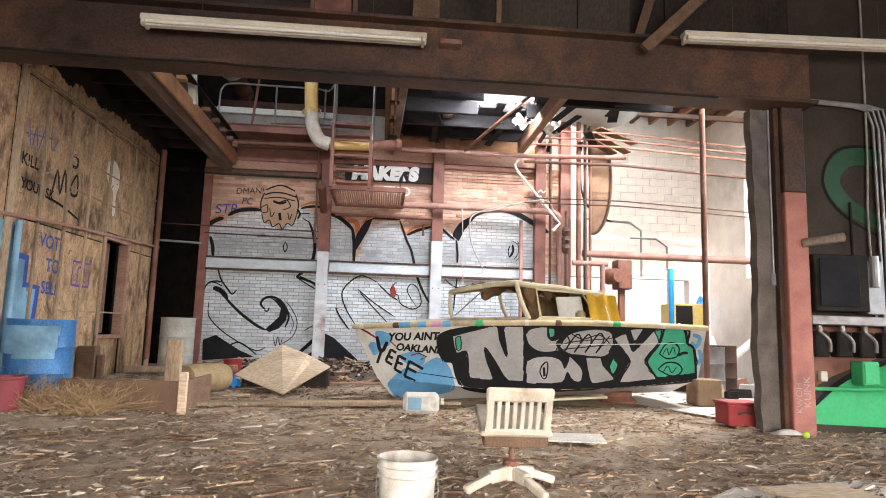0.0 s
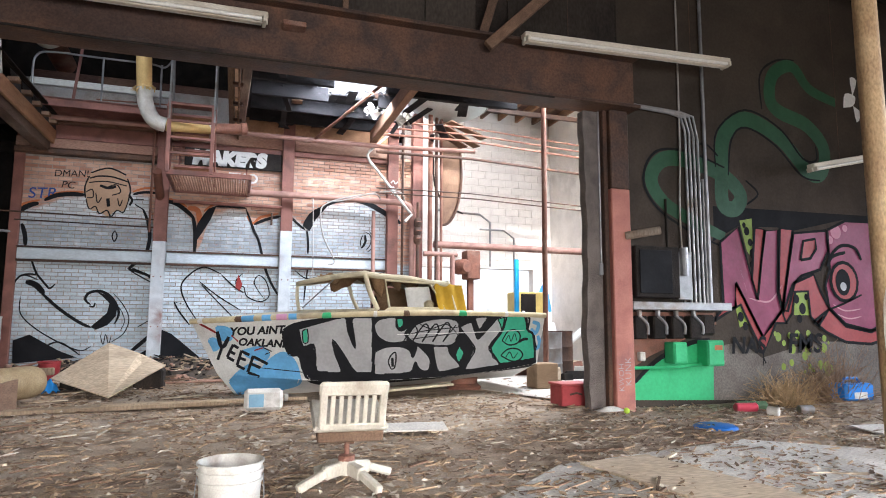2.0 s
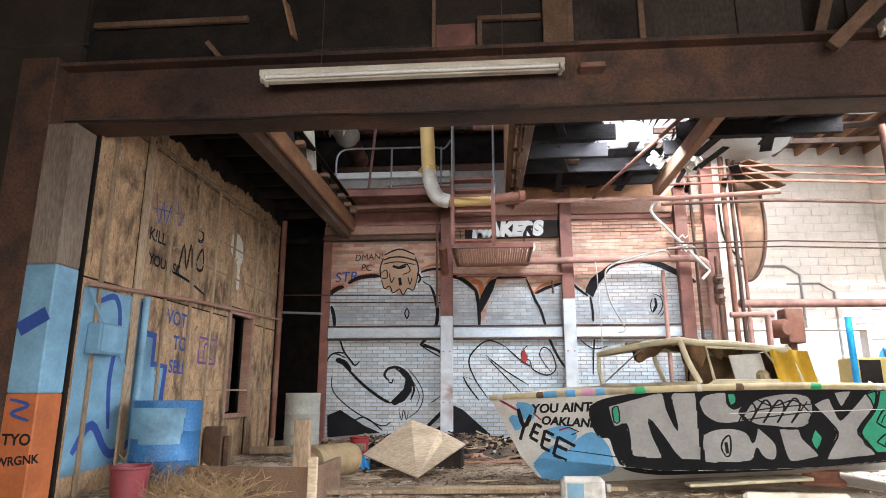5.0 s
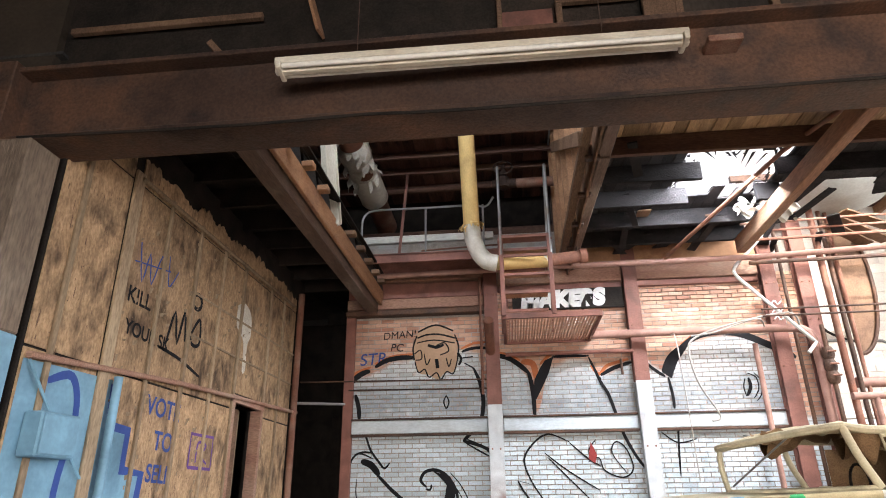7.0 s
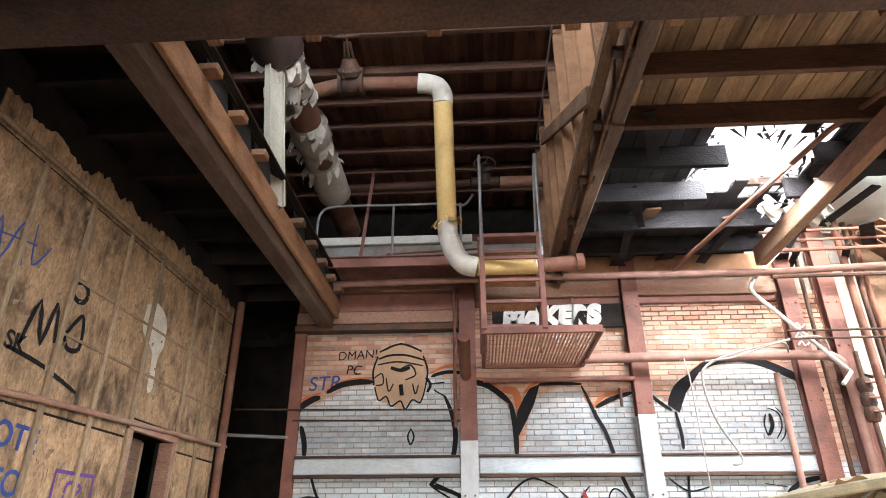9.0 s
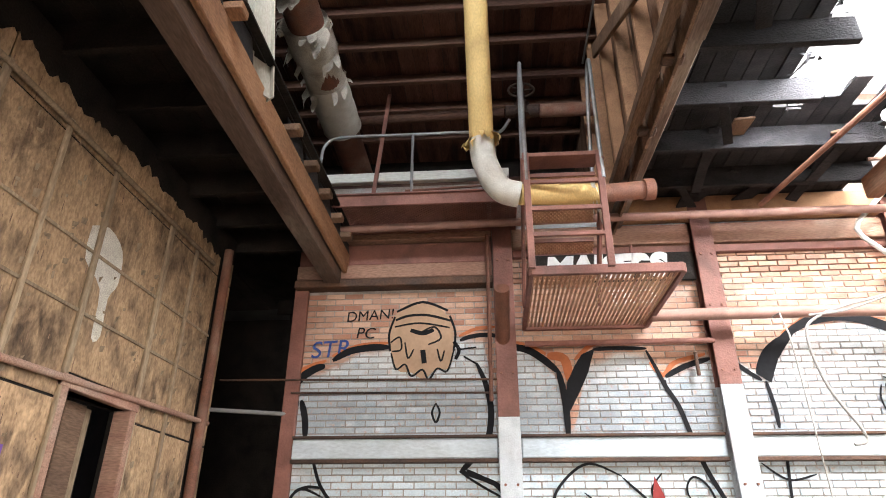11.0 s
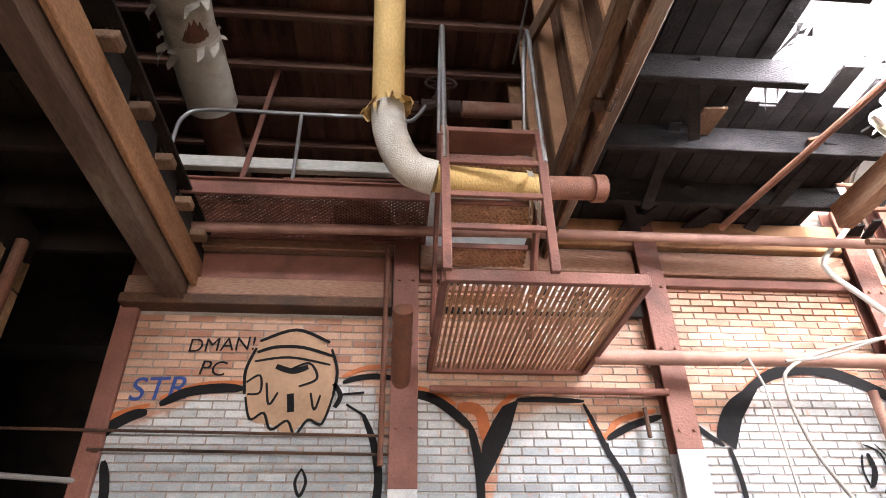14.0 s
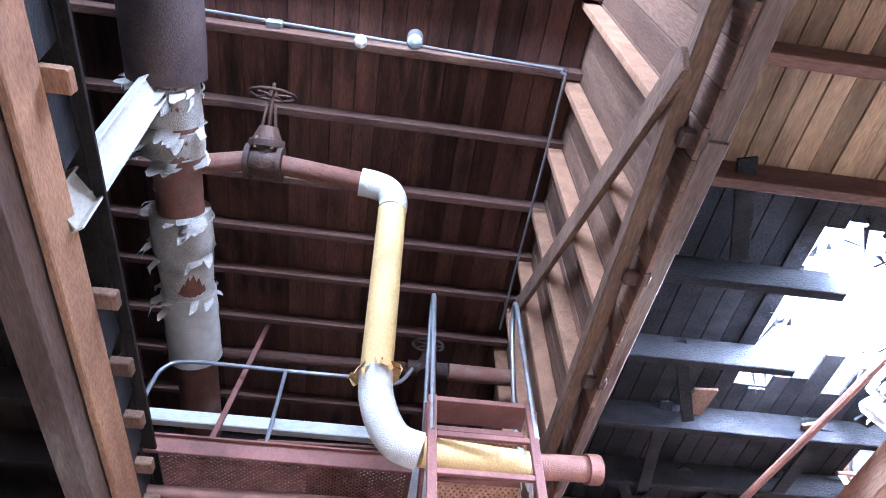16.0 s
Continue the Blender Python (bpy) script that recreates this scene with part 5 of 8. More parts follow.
# graffiti on the near side
FIELD = ((1.03, 0.89), (1.16, 0.97), (1.44, 1.03), (1.73, 1.06), (2.17, 1.06), (2.94, 1.09), (3.78, 1.1), (4.42, 1.11), (4.45, 0.9), (4.55, 0.85), (4.6, 0.47), (4.58, 0.37), (4.13, 0.33), (3.66, 0.29), (3.02, 0.23), (2.29, 0.17), (1.82, 0.14), (1.43, 0.2), (1.31, 0.37), (1.25, 0.55), (1.13, 0.57), (1.05, 0.74))
SILVER = (
    ((1.22, 0.91), (1.59, 1.02), (1.8, 1.06), (1.85, 0.88), (1.96, 0.65), (1.92, 0.88), (1.9, 1.05), (2.15, 1.06), (2.19, 0.34), (1.98, 0.34), (1.81, 0.58), (1.66, 0.77), (1.71, 0.56), (1.79, 0.34), (1.49, 0.35), (1.46, 0.52), (1.42, 0.71), (1.29, 0.68)),
    ((2.18, 0.96), (2.25, 1.04), (2.46, 1.07), (2.48, 0.95), (2.55, 0.89), (2.65, 0.93), (2.6, 0.84), (2.68, 0.77), (2.51, 0.73), (2.36, 0.74), (2.23, 0.83)),
    ((2.63, 0.79), (2.75, 0.97), (2.95, 1.04), (3.19, 1.06), (3.35, 1.02), (3.39, 0.89), (3.35, 0.75), (3.26, 0.69), (3.1, 0.68), (2.97, 0.7), (2.81, 0.71), (2.73, 0.74)),
    ((2.22, 0.61), (2.35, 0.67), (2.54, 0.68), (2.68, 0.63), (2.73, 0.53), (2.77, 0.62), (2.79, 0.69), (2.88, 0.62), (2.97, 0.52), (2.98, 0.42), (2.95, 0.35), (2.87, 0.35), (2.81, 0.4), (2.77, 0.47), (2.74, 0.39), (2.69, 0.33), (2.23, 0.31)),
    ((3.01, 0.68), (3.22, 0.68), (3.26, 0.58), (3.38, 0.46), (3.42, 0.39), (3.32, 0.36), (3.12, 0.33), (3.06, 0.45)),
    ((3.39, 0.94), (3.56, 1.01), (3.63, 0.85), (3.69, 0.79), (3.86, 0.96), (3.96, 1.07), (4.06, 1.09), (4.03, 0.9), (3.85, 0.67), (3.92, 0.55), (4.02, 0.41), (3.83, 0.38), (3.51, 0.35), (3.56, 0.48), (3.64, 0.64), (3.51, 0.8)),
    ((3.61, 1.07), (3.8, 1.08), (3.69, 0.91)),
)
GREEN = (
    ((3.96, 1.05), (4.1, 1.09), (4.38, 1.09), (4.43, 0.91), (4.55, 0.82), (4.58, 0.5), (4.04, 0.43), (3.88, 0.64), (4.04, 0.88)),
    ((3.35, 0.56), (3.4, 0.67), (3.47, 0.58), (3.4, 0.45)),
    ((1.27, 0.88), (1.33, 0.91), (1.35, 0.74), (1.29, 0.73)),
    ((2.48, 1.05), (2.56, 1.05), (2.57, 0.96), (2.51, 0.93)),
)
BLACK = (
    (0.02, (2.44, 0.38), (2.4, 0.47), (2.43, 0.56), (2.49, 0.6), (2.5, 0.49), (2.48, 0.39), (2.44, 0.38)),
    (0.05, (2.45, 0.53), (2.46, 0.41)),
    (0.022, (2.59, 0.74), (2.71, 0.96), (2.78, 0.87), (2.71, 0.74), (2.87, 0.98), (2.94, 0.89), (2.85, 0.74), (3.02, 0.98), (3.08, 0.89), (3.0, 0.74), (3.18, 1.0), (3.25, 0.91), (3.15, 0.74), (3.33, 0.97)),
    (0.014, (2.63, 0.83), (2.88, 0.89), (3.37, 0.94)),
    (0.014, (2.62, 0.77), (2.96, 0.81), (3.36, 0.86)),
    (0.016, (2.76, 1.01), (2.96, 0.92), (3.2, 0.98), (3.39, 0.81)),
    (0.05, (3.34, 0.75), (3.44, 0.85), (3.59, 0.64), (3.43, 0.4)),
    (0.035, (3.34, 0.74), (3.31, 0.56), (3.42, 0.43)),
    (0.05, (3.58, 1.0), (3.65, 0.85), (3.69, 0.8), (3.84, 1.05)),
    (0.03, (4.1, 1.09), (4.04, 0.88), (3.88, 0.64), (4.03, 0.43)),
    (0.022, (4.05, 0.75), (4.13, 0.88), (4.25, 0.9), (4.33, 0.83), (4.3, 0.72), (4.16, 0.69), (4.05, 0.75)),
    (0.022, (4.04, 0.54), (4.15, 0.63), (4.3, 0.63), (4.39, 0.55), (4.33, 0.47), (4.21, 0.46), (4.04, 0.54)),
    (0.014, (4.1, 0.74), (4.15, 0.83), (4.19, 0.74), (4.24, 0.85), (4.28, 0.75)),
    (0.014, (4.12, 0.51), (4.18, 0.59), (4.24, 0.5), (4.31, 0.58)),
    (0.04, (4.32, 0.73), (4.39, 0.77), (4.46, 0.77)),
    (0.035, (4.42, 1.07), (4.45, 0.9), (4.54, 0.83), (4.6, 0.48)),
    (0.02, (2.19, 0.84), (2.29, 0.72), (2.21, 0.68)),
    (0.02, (2.2, 0.7), (2.38, 0.7), (2.67, 0.71)),
    (0.03, (2.75, 0.72), (2.74, 0.56)),
    (0.03, (2.97, 0.68), (3.0, 0.52), (3.09, 0.33)),
)
BLUE = (
    ((0.39, 0.2), (0.51, 0.34), (0.67, 0.44), (0.77, 0.36), (0.87, 0.48), (1.04, 0.59), (1.19, 0.48), (1.26, 0.29), (1.26, 0.15), (0.94, 0.06), (0.58, 0.01), (0.46, 0.1)),
    ((0.11, 0.76), (0.16, 0.77), (0.22, 0.72), (0.22, 0.65), (0.16, 0.62), (0.1, 0.66)),
    ((0.19, 0.93), (0.3, 0.92), (0.39, 0.86), (0.36, 0.76), (0.25, 0.78)),
    ((0.54, 0.61), (0.75, 0.66), (0.86, 0.58), (0.8, 0.49), (0.61, 0.54)),
)
VEE = (
    ((0.2, 0.87), (0.27, 0.65), (0.35, 0.8)),
    ((0.27, 0.66), (0.22, 0.49)),
    ((0.41, 0.7), (0.34, 0.53)),
    ((0.41, 0.69), (0.48, 0.65)),
    ((0.38, 0.6), (0.44, 0.57)),
    ((0.34, 0.53), (0.43, 0.48)),
    ((0.52, 0.62), (0.47, 0.42)),
    ((0.52, 0.61), (0.62, 0.56)),
    ((0.5, 0.52), (0.58, 0.49)),
    ((0.47, 0.42), (0.57, 0.37)),
    ((0.67, 0.55), (0.61, 0.33)),
    ((0.67, 0.54), (0.86, 0.44)),
    ((0.65, 0.44), (0.77, 0.39)),
    ((0.61, 0.33), (0.76, 0.27)),
)
RED_MARKS = (
    ((-0.03, 0.97), (0.07, 0.92), (0.19, 0.85)),
    ((0.38, 0.82), (0.47, 0.74)),
    ((0.68, 0.62), (0.79, 0.66)),
)
ARROW = ((0.79, 0.66), (0.9, 0.61), (0.82, 0.57))


def hull_art(name, material, fn):
    g = Geo()
    fn(g)
    painted(name, g, material, boat)


def lift(k):
    return lambda x, z: hull_place(x, z) + Vector((0, -0.003 * k, 0))


hull_art("black_field", P_black, lambda g: field(g, FIELD, lift(0), 0.011))
hull_art("field_edge", P_black, lambda g: strip(g, FIELD + FIELD[:1], 0.035, lift(0.3), 0, 4))
for pts in SILVER:
    hull_art("silver_letter", P_silver, lambda g: field(g, pts, lift(1), 0.011))
    hull_art("letter_outline", P_black, lambda g: strip(g, pts + pts[:1], 0.022, lift(3), 0, 3))
for pts in GREEN:
    hull_art("green_shape", P_teal, lambda g: field(g, pts, lift(2), 0.011))
    hull_art("green_edge", P_black, lambda g: strip(g, pts + pts[:1], 0.016, lift(2.8), 0, 2))
for w, *pts in BLACK:
    hull_art("black_stroke", P_black, lambda g: strip(g, pts, w, lift(3.4), 0.3, 4))
for pts in BLUE:
    hull_art("blue_shape", P_sky, lambda g: field(g, pts, lift(0), 0.012))
    hull_art("blue_edge", P_sky, lambda g: strip(g, pts + pts[:1], 0.04, lift(0.3), 0, 5))
for pts in VEE:
    hull_art("painted_letter_stroke", P_black, lambda g: strip(g, pts, 0.055, lift(2.5), 0.3, 3))
for pts in RED_MARKS:
    hull_art("red_mark", P_red, lambda g: strip(g, pts, 0.028, lift(1.5)))
hull_art("black_arrow", P_black, lambda g: strip(g, ARROW, 0.02, lift(2), 0.2, 1))
hull_art("painted_word", P_black, lambda g: letters(g, "YOU AINT", 0.145, 0.36, 0.82, lift(2), 0.05, 0.006, 0.15))
hull_art("painted_word", P_black, lambda g: letters(g, "OAKLAND", 0.135, 0.47, 0.69, lift(2), -0.04, 0.006, 0.15))
hull_art("painted_waterline", P_white, lambda g: strip(g, ((2.5, 0.84), (3.6, 0.87), (4.4, 0.90)), 0.008, lift(4)))
hull_art("hull_seam", P_black, lambda g: strip(g, ((0.77, 0.39), (1.27, 0.34), (1.45, 0.31)), 0.012, lift(1)))
for pts in (((4.52, 1.02), (4.62, 0.98), (4.58, 0.86), (4.50, 0.92)), ((4.62, 0.82), (4.66, 0.7), (4.6, 0.62))):
    hull_art("blue_loop", P_sky, lambda g: strip(g, pts, 0.06, lift(1)))
for k, (x0, x1) in enumerate(((0.51, 0.66), (0.76, 0.87), (0.94, 1.07), (1.09, 1.19))):
    ss = [(x + 0.14) / 4.86 for x in np.linspace(x0, x1, 5)]
    part("rail_paint", Geo().tube([hull_point(q, 0, -1, 0.015) + Vector((0, 0, 0.005)) for q in ss], 0.0405, 12), (P_sky, P_sky, P_rose, P_sky)[k], boat, smooth=True)
for k, q in enumerate((0.02, 0.11, 0.33, 0.47, 0.55, 0.71, 0.86)):
    part("peeled_rail", Geo().tube([hull_point(q + d, 0, -1, 0.016) + Vector((0, 0, 0.004)) for d in np.linspace(0, 0.018 + 0.012 * (k % 3), 4)], [0.03, 0.0402, 0.0402, 0.03], 10), (M_hull, M_timber, P_green)[k % 3], boat, smooth=True)
rb = thing("boat_block", "rusty brown block propping the boat's stern", "support block")
part("block", Geo().lathe([(0.26, 0.0), (0.26, 0.05), (0.20, 0.10), (0.20, 0.17), (0.24, 0.2), (0.0, 0.2)], 20, pose(3.75, 9.5, 0.0)), M_rustpipe, rb, smooth=True)
solo("boat_plank", Geo().bar((2.0, 8.78, 0.08), (3.3, 8.8, 0.16), 0.2, 0.03, 0.004), M_cream, "pale plank leaning under the boat", "plank")

# ---- left partition: sheets, battens, rails, blue paint ----
LWX = -4.02
rr = random.Random(5)


def torn_sheet(a, b):
    """The burnt upper sheet, with a jagged torn top edge."""
    n = max(4, int((b - a) / 0.035))
    top = []
    for i in range(n + 1):
        y = a + (b - a) * i / n
        z = 4.14 + 0.12 * noise.noise((y * 1.1, 0.0, 1.0)) + 0.12 * noise.noise((y * 3.1, 0.0, 2.0)) + 0.06 * noise.noise((y * 11.0, 0.0, 5.0)) + rr.uniform(-0.02, 0.02)
        top.append((LWX, y, max(3.92, min(4.42, z))))
    part("torn_sheet", Geo().sheet([(LWX, b, 3.88), (LWX, a, 3.88)] + top, 0.014, (1, 0, 0)), M_ply, wall_left)


for i, (a, b) in enumerate(((6.97, 7.78), (7.92, 9.08), (9.09, 10.30), (11.24, 12.3), (12.42, 12.64))):
    for z0, z1 in ((0.02, 2.14), (2.16, 3.86)):
        part("plywood_sheet", Geo().box(LWX, LWX + 0.014, a, b, z0, z1, 0.003), M_ply, wall_left)
    torn_sheet(a, b)
part("plywood_sheet", Geo().box(LWX, LWX + 0.014, 10.31, 11.23, 2.34, 3.86, 0.003), M_ply, wall_left)
torn_sheet(10.31, 11.23)
part("plywood_sheet", Geo().box(LWX - 0.08, LWX + 0.012, 10.38, 11.16, 0.02, 0.76, 0.003), M_ply, wall_left)
M_batten = weathered("grey_batten", (0.33, 0.25, 0.165), (0.25, 0.18, 0.12), (0.16, 0.11, 0.075), 4, 0.85, 0.4, 0, (1, 1, 0.25), 0.5, 0.2)
for y, w in ((7.85, 0.13), (9.085, 0.05), (10.305, 0.05), (11.235, 0.06), (7.2, 0.05), (8.45, 0.04), (9.7, 0.04), (11.75, 0.04)):
    part("batten", Geo().box(LWX + 0.016, LWX + 0.045, y - w / 2, y + w / 2, 0.05, 3.96, 0.005), M_batten, wall_left)
for z in (3.2, 2.75, 1.1):
    part("batten", Geo().box(LWX + 0.015, LWX + 0.03, 9.12, 12.3, z - 0.012, z + 0.012, 0.003), M_batten, wall_left)
# blotches of flaking paper and holes
g = Geo()
for k in range(1100):
    y, z = rr.uniform(7.0, 12.3), rr.uniform(0.8, 4.0)
    if 10.28 < y < 11.26 and z < 2.3:
        continue
    w, h = rr.uniform(0.002, 0.007), 0.01 + 0.09 * rr.random() ** 3
    g.add([(LWX + 0.0165, y - w, z), (LWX + 0.0165, y + w * 0.6, z - h * 0.3), (LWX + 0.0165, y + w, z + h * 0.8), (LWX + 0.0165, y - w * 0.5, z + h)], [(0, 1, 2, 3)])
tagged(painted("wood_flaws", g, M_timber, wall_left), kind="stuff")
flk = random.Random(64)
g = Geo()
for k in range(260):
    y, z = flk.uniform(7.9, 12.2), 0.5 + 3.4 * flk.random() ** 0.8
    if 10.2 < y < 11.3 and z < 2.4:
        continue
    w, h = flk.uniform(0.01, 0.05), flk.uniform(0.015, 0.07)
    g.add([(LWX + 0.0165, y, z), (LWX + 0.0165, y + w, z + 0.2 * h), (LWX + flk.uniform(0.02, 0.045), y + 0.7 * w, z + h), (LWX + 0.018, y - 0.2 * w, z + 0.8 * h)], [(0, 1, 2, 3)])
tagged(painted("peeling_flakes", g, M_batten, wall_left), kind="stuff")
pipe("wall_conduit", [(LWX + 0.06, 6.97, 2.08), (LWX + 0.06, 9.0, 2.22), (LWX + 0.06, 12.52, 2.36)], 0.024, M_lintelwood, "thin pipe running along the plywood partition", 10)
pipe("wall_conduit", [(LWX + 0.05, 7.86, 3.90), (LWX + 0.05, 12.1, 3.92)], 0.022, M_batten, "thin upper pipe along the plywood partition", 10)
pipe("downpipe", [(LWX + 0.06, 12.38, 0.3), (LWX + 0.06, 12.38, 4.2)], 0.05, M_rustpipe, "rusty downpipe on the plywood partition", 14)
pipe("blue_pipe", [(LWX + 0.08, 7.98, 2.1), (LWX + 0.08, 7.98, 0.45), (LWX + 0.1, 7.9, 0.36), (LWX + 0.14, 7.7, 0.34)], 0.035, P_ltblue, "pale blue painted pipe on the partition", 12)
eb = thing("switch_box", "pale painted metal box on the partition", "switch box")
part("box_body", Geo().box(LWX + 0.016, LWX + 0.16, 7.1, 7.5, 1.42, 1.72, 0.012), P_ltblue, eb)
part("box_door", Geo().box(LWX + 0.16, LWX + 0.172, 7.12, 7.48, 1.44, 1.70, 0.005), P_ltblue, eb)
pipe("cable", [(LWX + 0.05, 7.0, 2.05), (LWX + 0.06, 7.3, 1.72), (LWX + 0.06, 7.75, 1.3)], 0.012, P_ltblue, "pale painted cable slanting down the partition", 6)
dr = thing("door_1", "old timber frame of the dark doorway", "doorway", kind="structure")
part("jamb", Geo().box(LWX - 0.1, LWX + 0.05, 10.30, 10.37, 0.74, 2.3, 0.006), M_lintelwood, dr)
part("jamb", Geo().box(LWX - 0.1, LWX + 0.05, 11.17, 11.24, 0.74, 2.3, 0.006), M_lintelwood, dr)
part("head", Geo().box(LWX - 0.1, LWX + 0.055, 10.28, 11.26, 2.22, 2.31, 0.006), M_lintelwood, dr)
part("door_sill", Geo().box(LWX - 0.1, LWX + 0.06, 10.28, 11.26, 0.7, 0.76, 0.006), M_lintelwood, dr)
part("door_leaf", Geo().box(LWX - 0.16, LWX - 0.12, 10.62, 10.86, 0.78, 2.2, 0.006), M_timber, dr, "board half closing the doorway")
part("door_leaf", Geo().box(LWX - 0.2, LWX - 0.17, 10.9, 11.0, 0.78, 2.2, 0.006), M_batten, dr, "narrow board in the doorway")


def left_place(y, z):
    return Vector((LWX + 0.0185, y, z))


def left_front(y, z):
    return Vector((LWX + 0.021, y, z))


lw_art = thing("partition_graffiti", "blue, black and purple spray paint on plywood", "graffiti")
painted("blue_patch", patch(Geo(), ((6.98, 0.3), (7.75, 0.35), (8.55, 0.75), (8.6, 1.35), (8.3, 1.4), (8.3, 1.7), (8.02, 1.72), (8.0, 2.08), (6.98, 2.06)), left_place, 1), P_ltblue, lw_art)
painted("blue_outline", strip(strip(strip(Geo(), ((8.03, 2.05), (8.05, 1.72), (8.33, 1.7), (8.33, 1.38), (8.63, 1.36), (8.58, 0.8)), 0.1, left_front, 0.05, 1), ((7.25, 1.95), (7.5, 2.02), (7.62, 1.75), (7.55, 1.2), (7.62, 0.7)), 0.07, left_front), ((7.1, 0.5), (7.35, 0.75), (7.7, 0.45), (8.2, 0.62)), 0.09, left_front), P_dkblue, lw_art)
painted("blue_tag", strip(strip(strip(Geo(), ((8.05, 3.35), (8.15, 3.0), (8.22, 3.3), (8.3, 3.02), (8.42, 3.35), (8.5, 3.05)), 0.02, left_front, 0.2, 3), ((8.0, 3.15), (8.6, 3.25)), 0.02, left_front), ((8.55, 3.4), (8.6, 3.1), (8.75, 3.3)), 0.018, left_front), P_dkblue, lw_art)
painted("black_tag", strip(strip(strip(letters(letters(Geo(), "KILL", 0.2, 7.98, 2.78, left_front, 0, 0.004), "YOUR SK", 0.18, 8.02, 2.5, left_front, -0.02, 0.004), ((8.7, 2.55), (8.8, 2.9), (8.9, 2.6), (8.98, 2.95), (9.05, 2.65)), 0.04, left_front, 0.2, 3), ((9.12, 2.7), (9.3, 2.95), (9.35, 2.7), (9.2, 2.66), (9.12, 2.8)), 0.04, left_front), ((8.6, 2.5), (9.0, 2.46), (9.45, 2.36)), 0.035, left_front), P_black, lw_art)
painted("black_ring", strip(Geo(), [(9.2 + 0.1 * math.cos(a), 3.12 + 0.08 * math.sin(a)) for a in np.linspace(0, 6.28, 9)], 0.045, left_front, 0), P_black, lw_art)
for word, size, y, z in (("VOTE", 0.24, 8.55, 1.88), ("TO", 0.24, 8.75, 1.58), ("SELF", 0.22, 8.7, 1.3)):
    painted("blue_word", letters(Geo(), word, size, y, z, left_front, -0.03, 0.004), P_dkblue, lw_art)
painted("purple_box", strip(strip(Geo(), ((9.45, 1.45), (9.45, 1.78), (9.95, 1.78), (9.95, 1.45), (9.45, 1.45)), 0.035, left_front, 0, 1), ((9.6, 1.5), (9.62, 1.7), (9.8, 1.68), (9.7, 1.58), (9.85, 1.5)), 0.03, left_front), P_purple, lw_art)
painted("spalled_patch", patch(Geo(), ((10.2, 3.38), (10.4, 3.46), (10.62, 3.36), (10.66, 3.1), (10.58, 2.95), (10.6, 2.66), (10.5, 2.62), (10.46, 2.98), (10.22, 3.12)), left_place, 3), M_lag_dirty, lw_art)

# left column: dark steel channel and a painted timber post
lc = thing("left_column", "steel column boxed in painted timber under the girder", "column", kind="structure")
part("steel_channel", Geo().box(-4.72, -4.34, 6.62, 7.0, -0.05, 4.3, 0.01), M_steel, lc)
M_post = weathered("grey_post_timber", (0.24, 0.185, 0.14), (0.17, 0.13, 0.10), (0.3, 0.25, 0.2), 4, 0.85, 0.4, 0, (1, 1, 0.2), 0.5, 0.05)
for z0, z1, mt in ((-0.05, 1.05, P_orange), (1.052, 2.2, P_ltblue), (2.202, 3.58, M_post)):
    part("timber_post", Geo().box(-4.33, -4.03, 6.6, 6.92, z0, z1, 0.012), mt, lc)
lc_place = lambda x, z: Vector((x, 6.596, z))
painted("post_writing", letters(letters(Geo(), "TYO", 0.13, -4.30, 0.62, lc_place, 0, 0.004), "WRGNK", 0.10, -4.32, 0.44, lc_place, 0.1, 0.003), P_black, lc)
painted("post_strokes", strip(strip(Geo(), ((-4.28, 1.0), (-4.1, 0.95), (-4.25, 0.88), (-4.08, 0.82)), 0.03, lc_place), ((-4.3, 1.6), (-4.05, 1.75)), 0.2, lc_place), P_dkblue, lc)

# ---- right column and wall ----
rc = thing("right_column", "broken concrete pier with a red steel post", "column", kind="structure")
g = Geo()
rr = random.Random(9)
prof = [(4.37 + 0.03 * noise.noise((0.3, 0.7, z * 1.7)) + 0.018 * noise.noise((2.3, 0.7, z * 5.0)), z) for z in np.linspace(-0.05, 3.6, 70)]
g.sheet([(4.97, 6.965, -0.05)] + [(x, 6.965, z) for x, z in prof] + [(4.97, 6.965, 3.6)], 0.13, (0, 1, 0))
part("concrete_pier", g, weathered("broken_concrete", (0.21, 0.18, 0.165), (0.13, 0.115, 0.105), (0.28, 0.25, 0.225), 6, 0.9, 0.8), rc)
part("white_rod", Geo().tube([(4.56, 6.95, 1.7), (4.56, 6.95, 3.6)], 0.012, 8).box(4.53, 4.60, 6.94, 6.966, 1.58, 1.72, 0.006), M_greysteel, rc, "grey conduit with a small box")
M_salmon = weathered("salmon_painted_steel", (0.42, 0.17, 0.13), (0.34, 0.13, 0.10), (0.22, 0.10, 0.09), 5, 0.6, 0.2, speck=0.12)
part("lower_post", Geo().box(4.64, 4.90, 6.82, 6.96, -0.05, 2.62, 0.012), M_salmon, rc, "salmon-painted lower post")
part("upper_post", Geo().box(4.64, 4.90, 6.82, 6.96, 2.622, 3.6, 0.012), M_steel, rc)
part("post_channel", Geo().box(4.58, 4.636, 6.88, 6.96, -0.05, 3.6, 0.006), M_steel, rc)
rc_place = lambda x, z: Vector((x, 6.815, z))
painted("post_writing", letters(letters(Geo(), "KUNK", 0.12, 4.84, 0.28, rc_place, math.pi / 2, -0.002), "KWOH", 0.10, 4.74, 0.22, rc_place, math.pi / 2, -0.002), P_silver, rc)
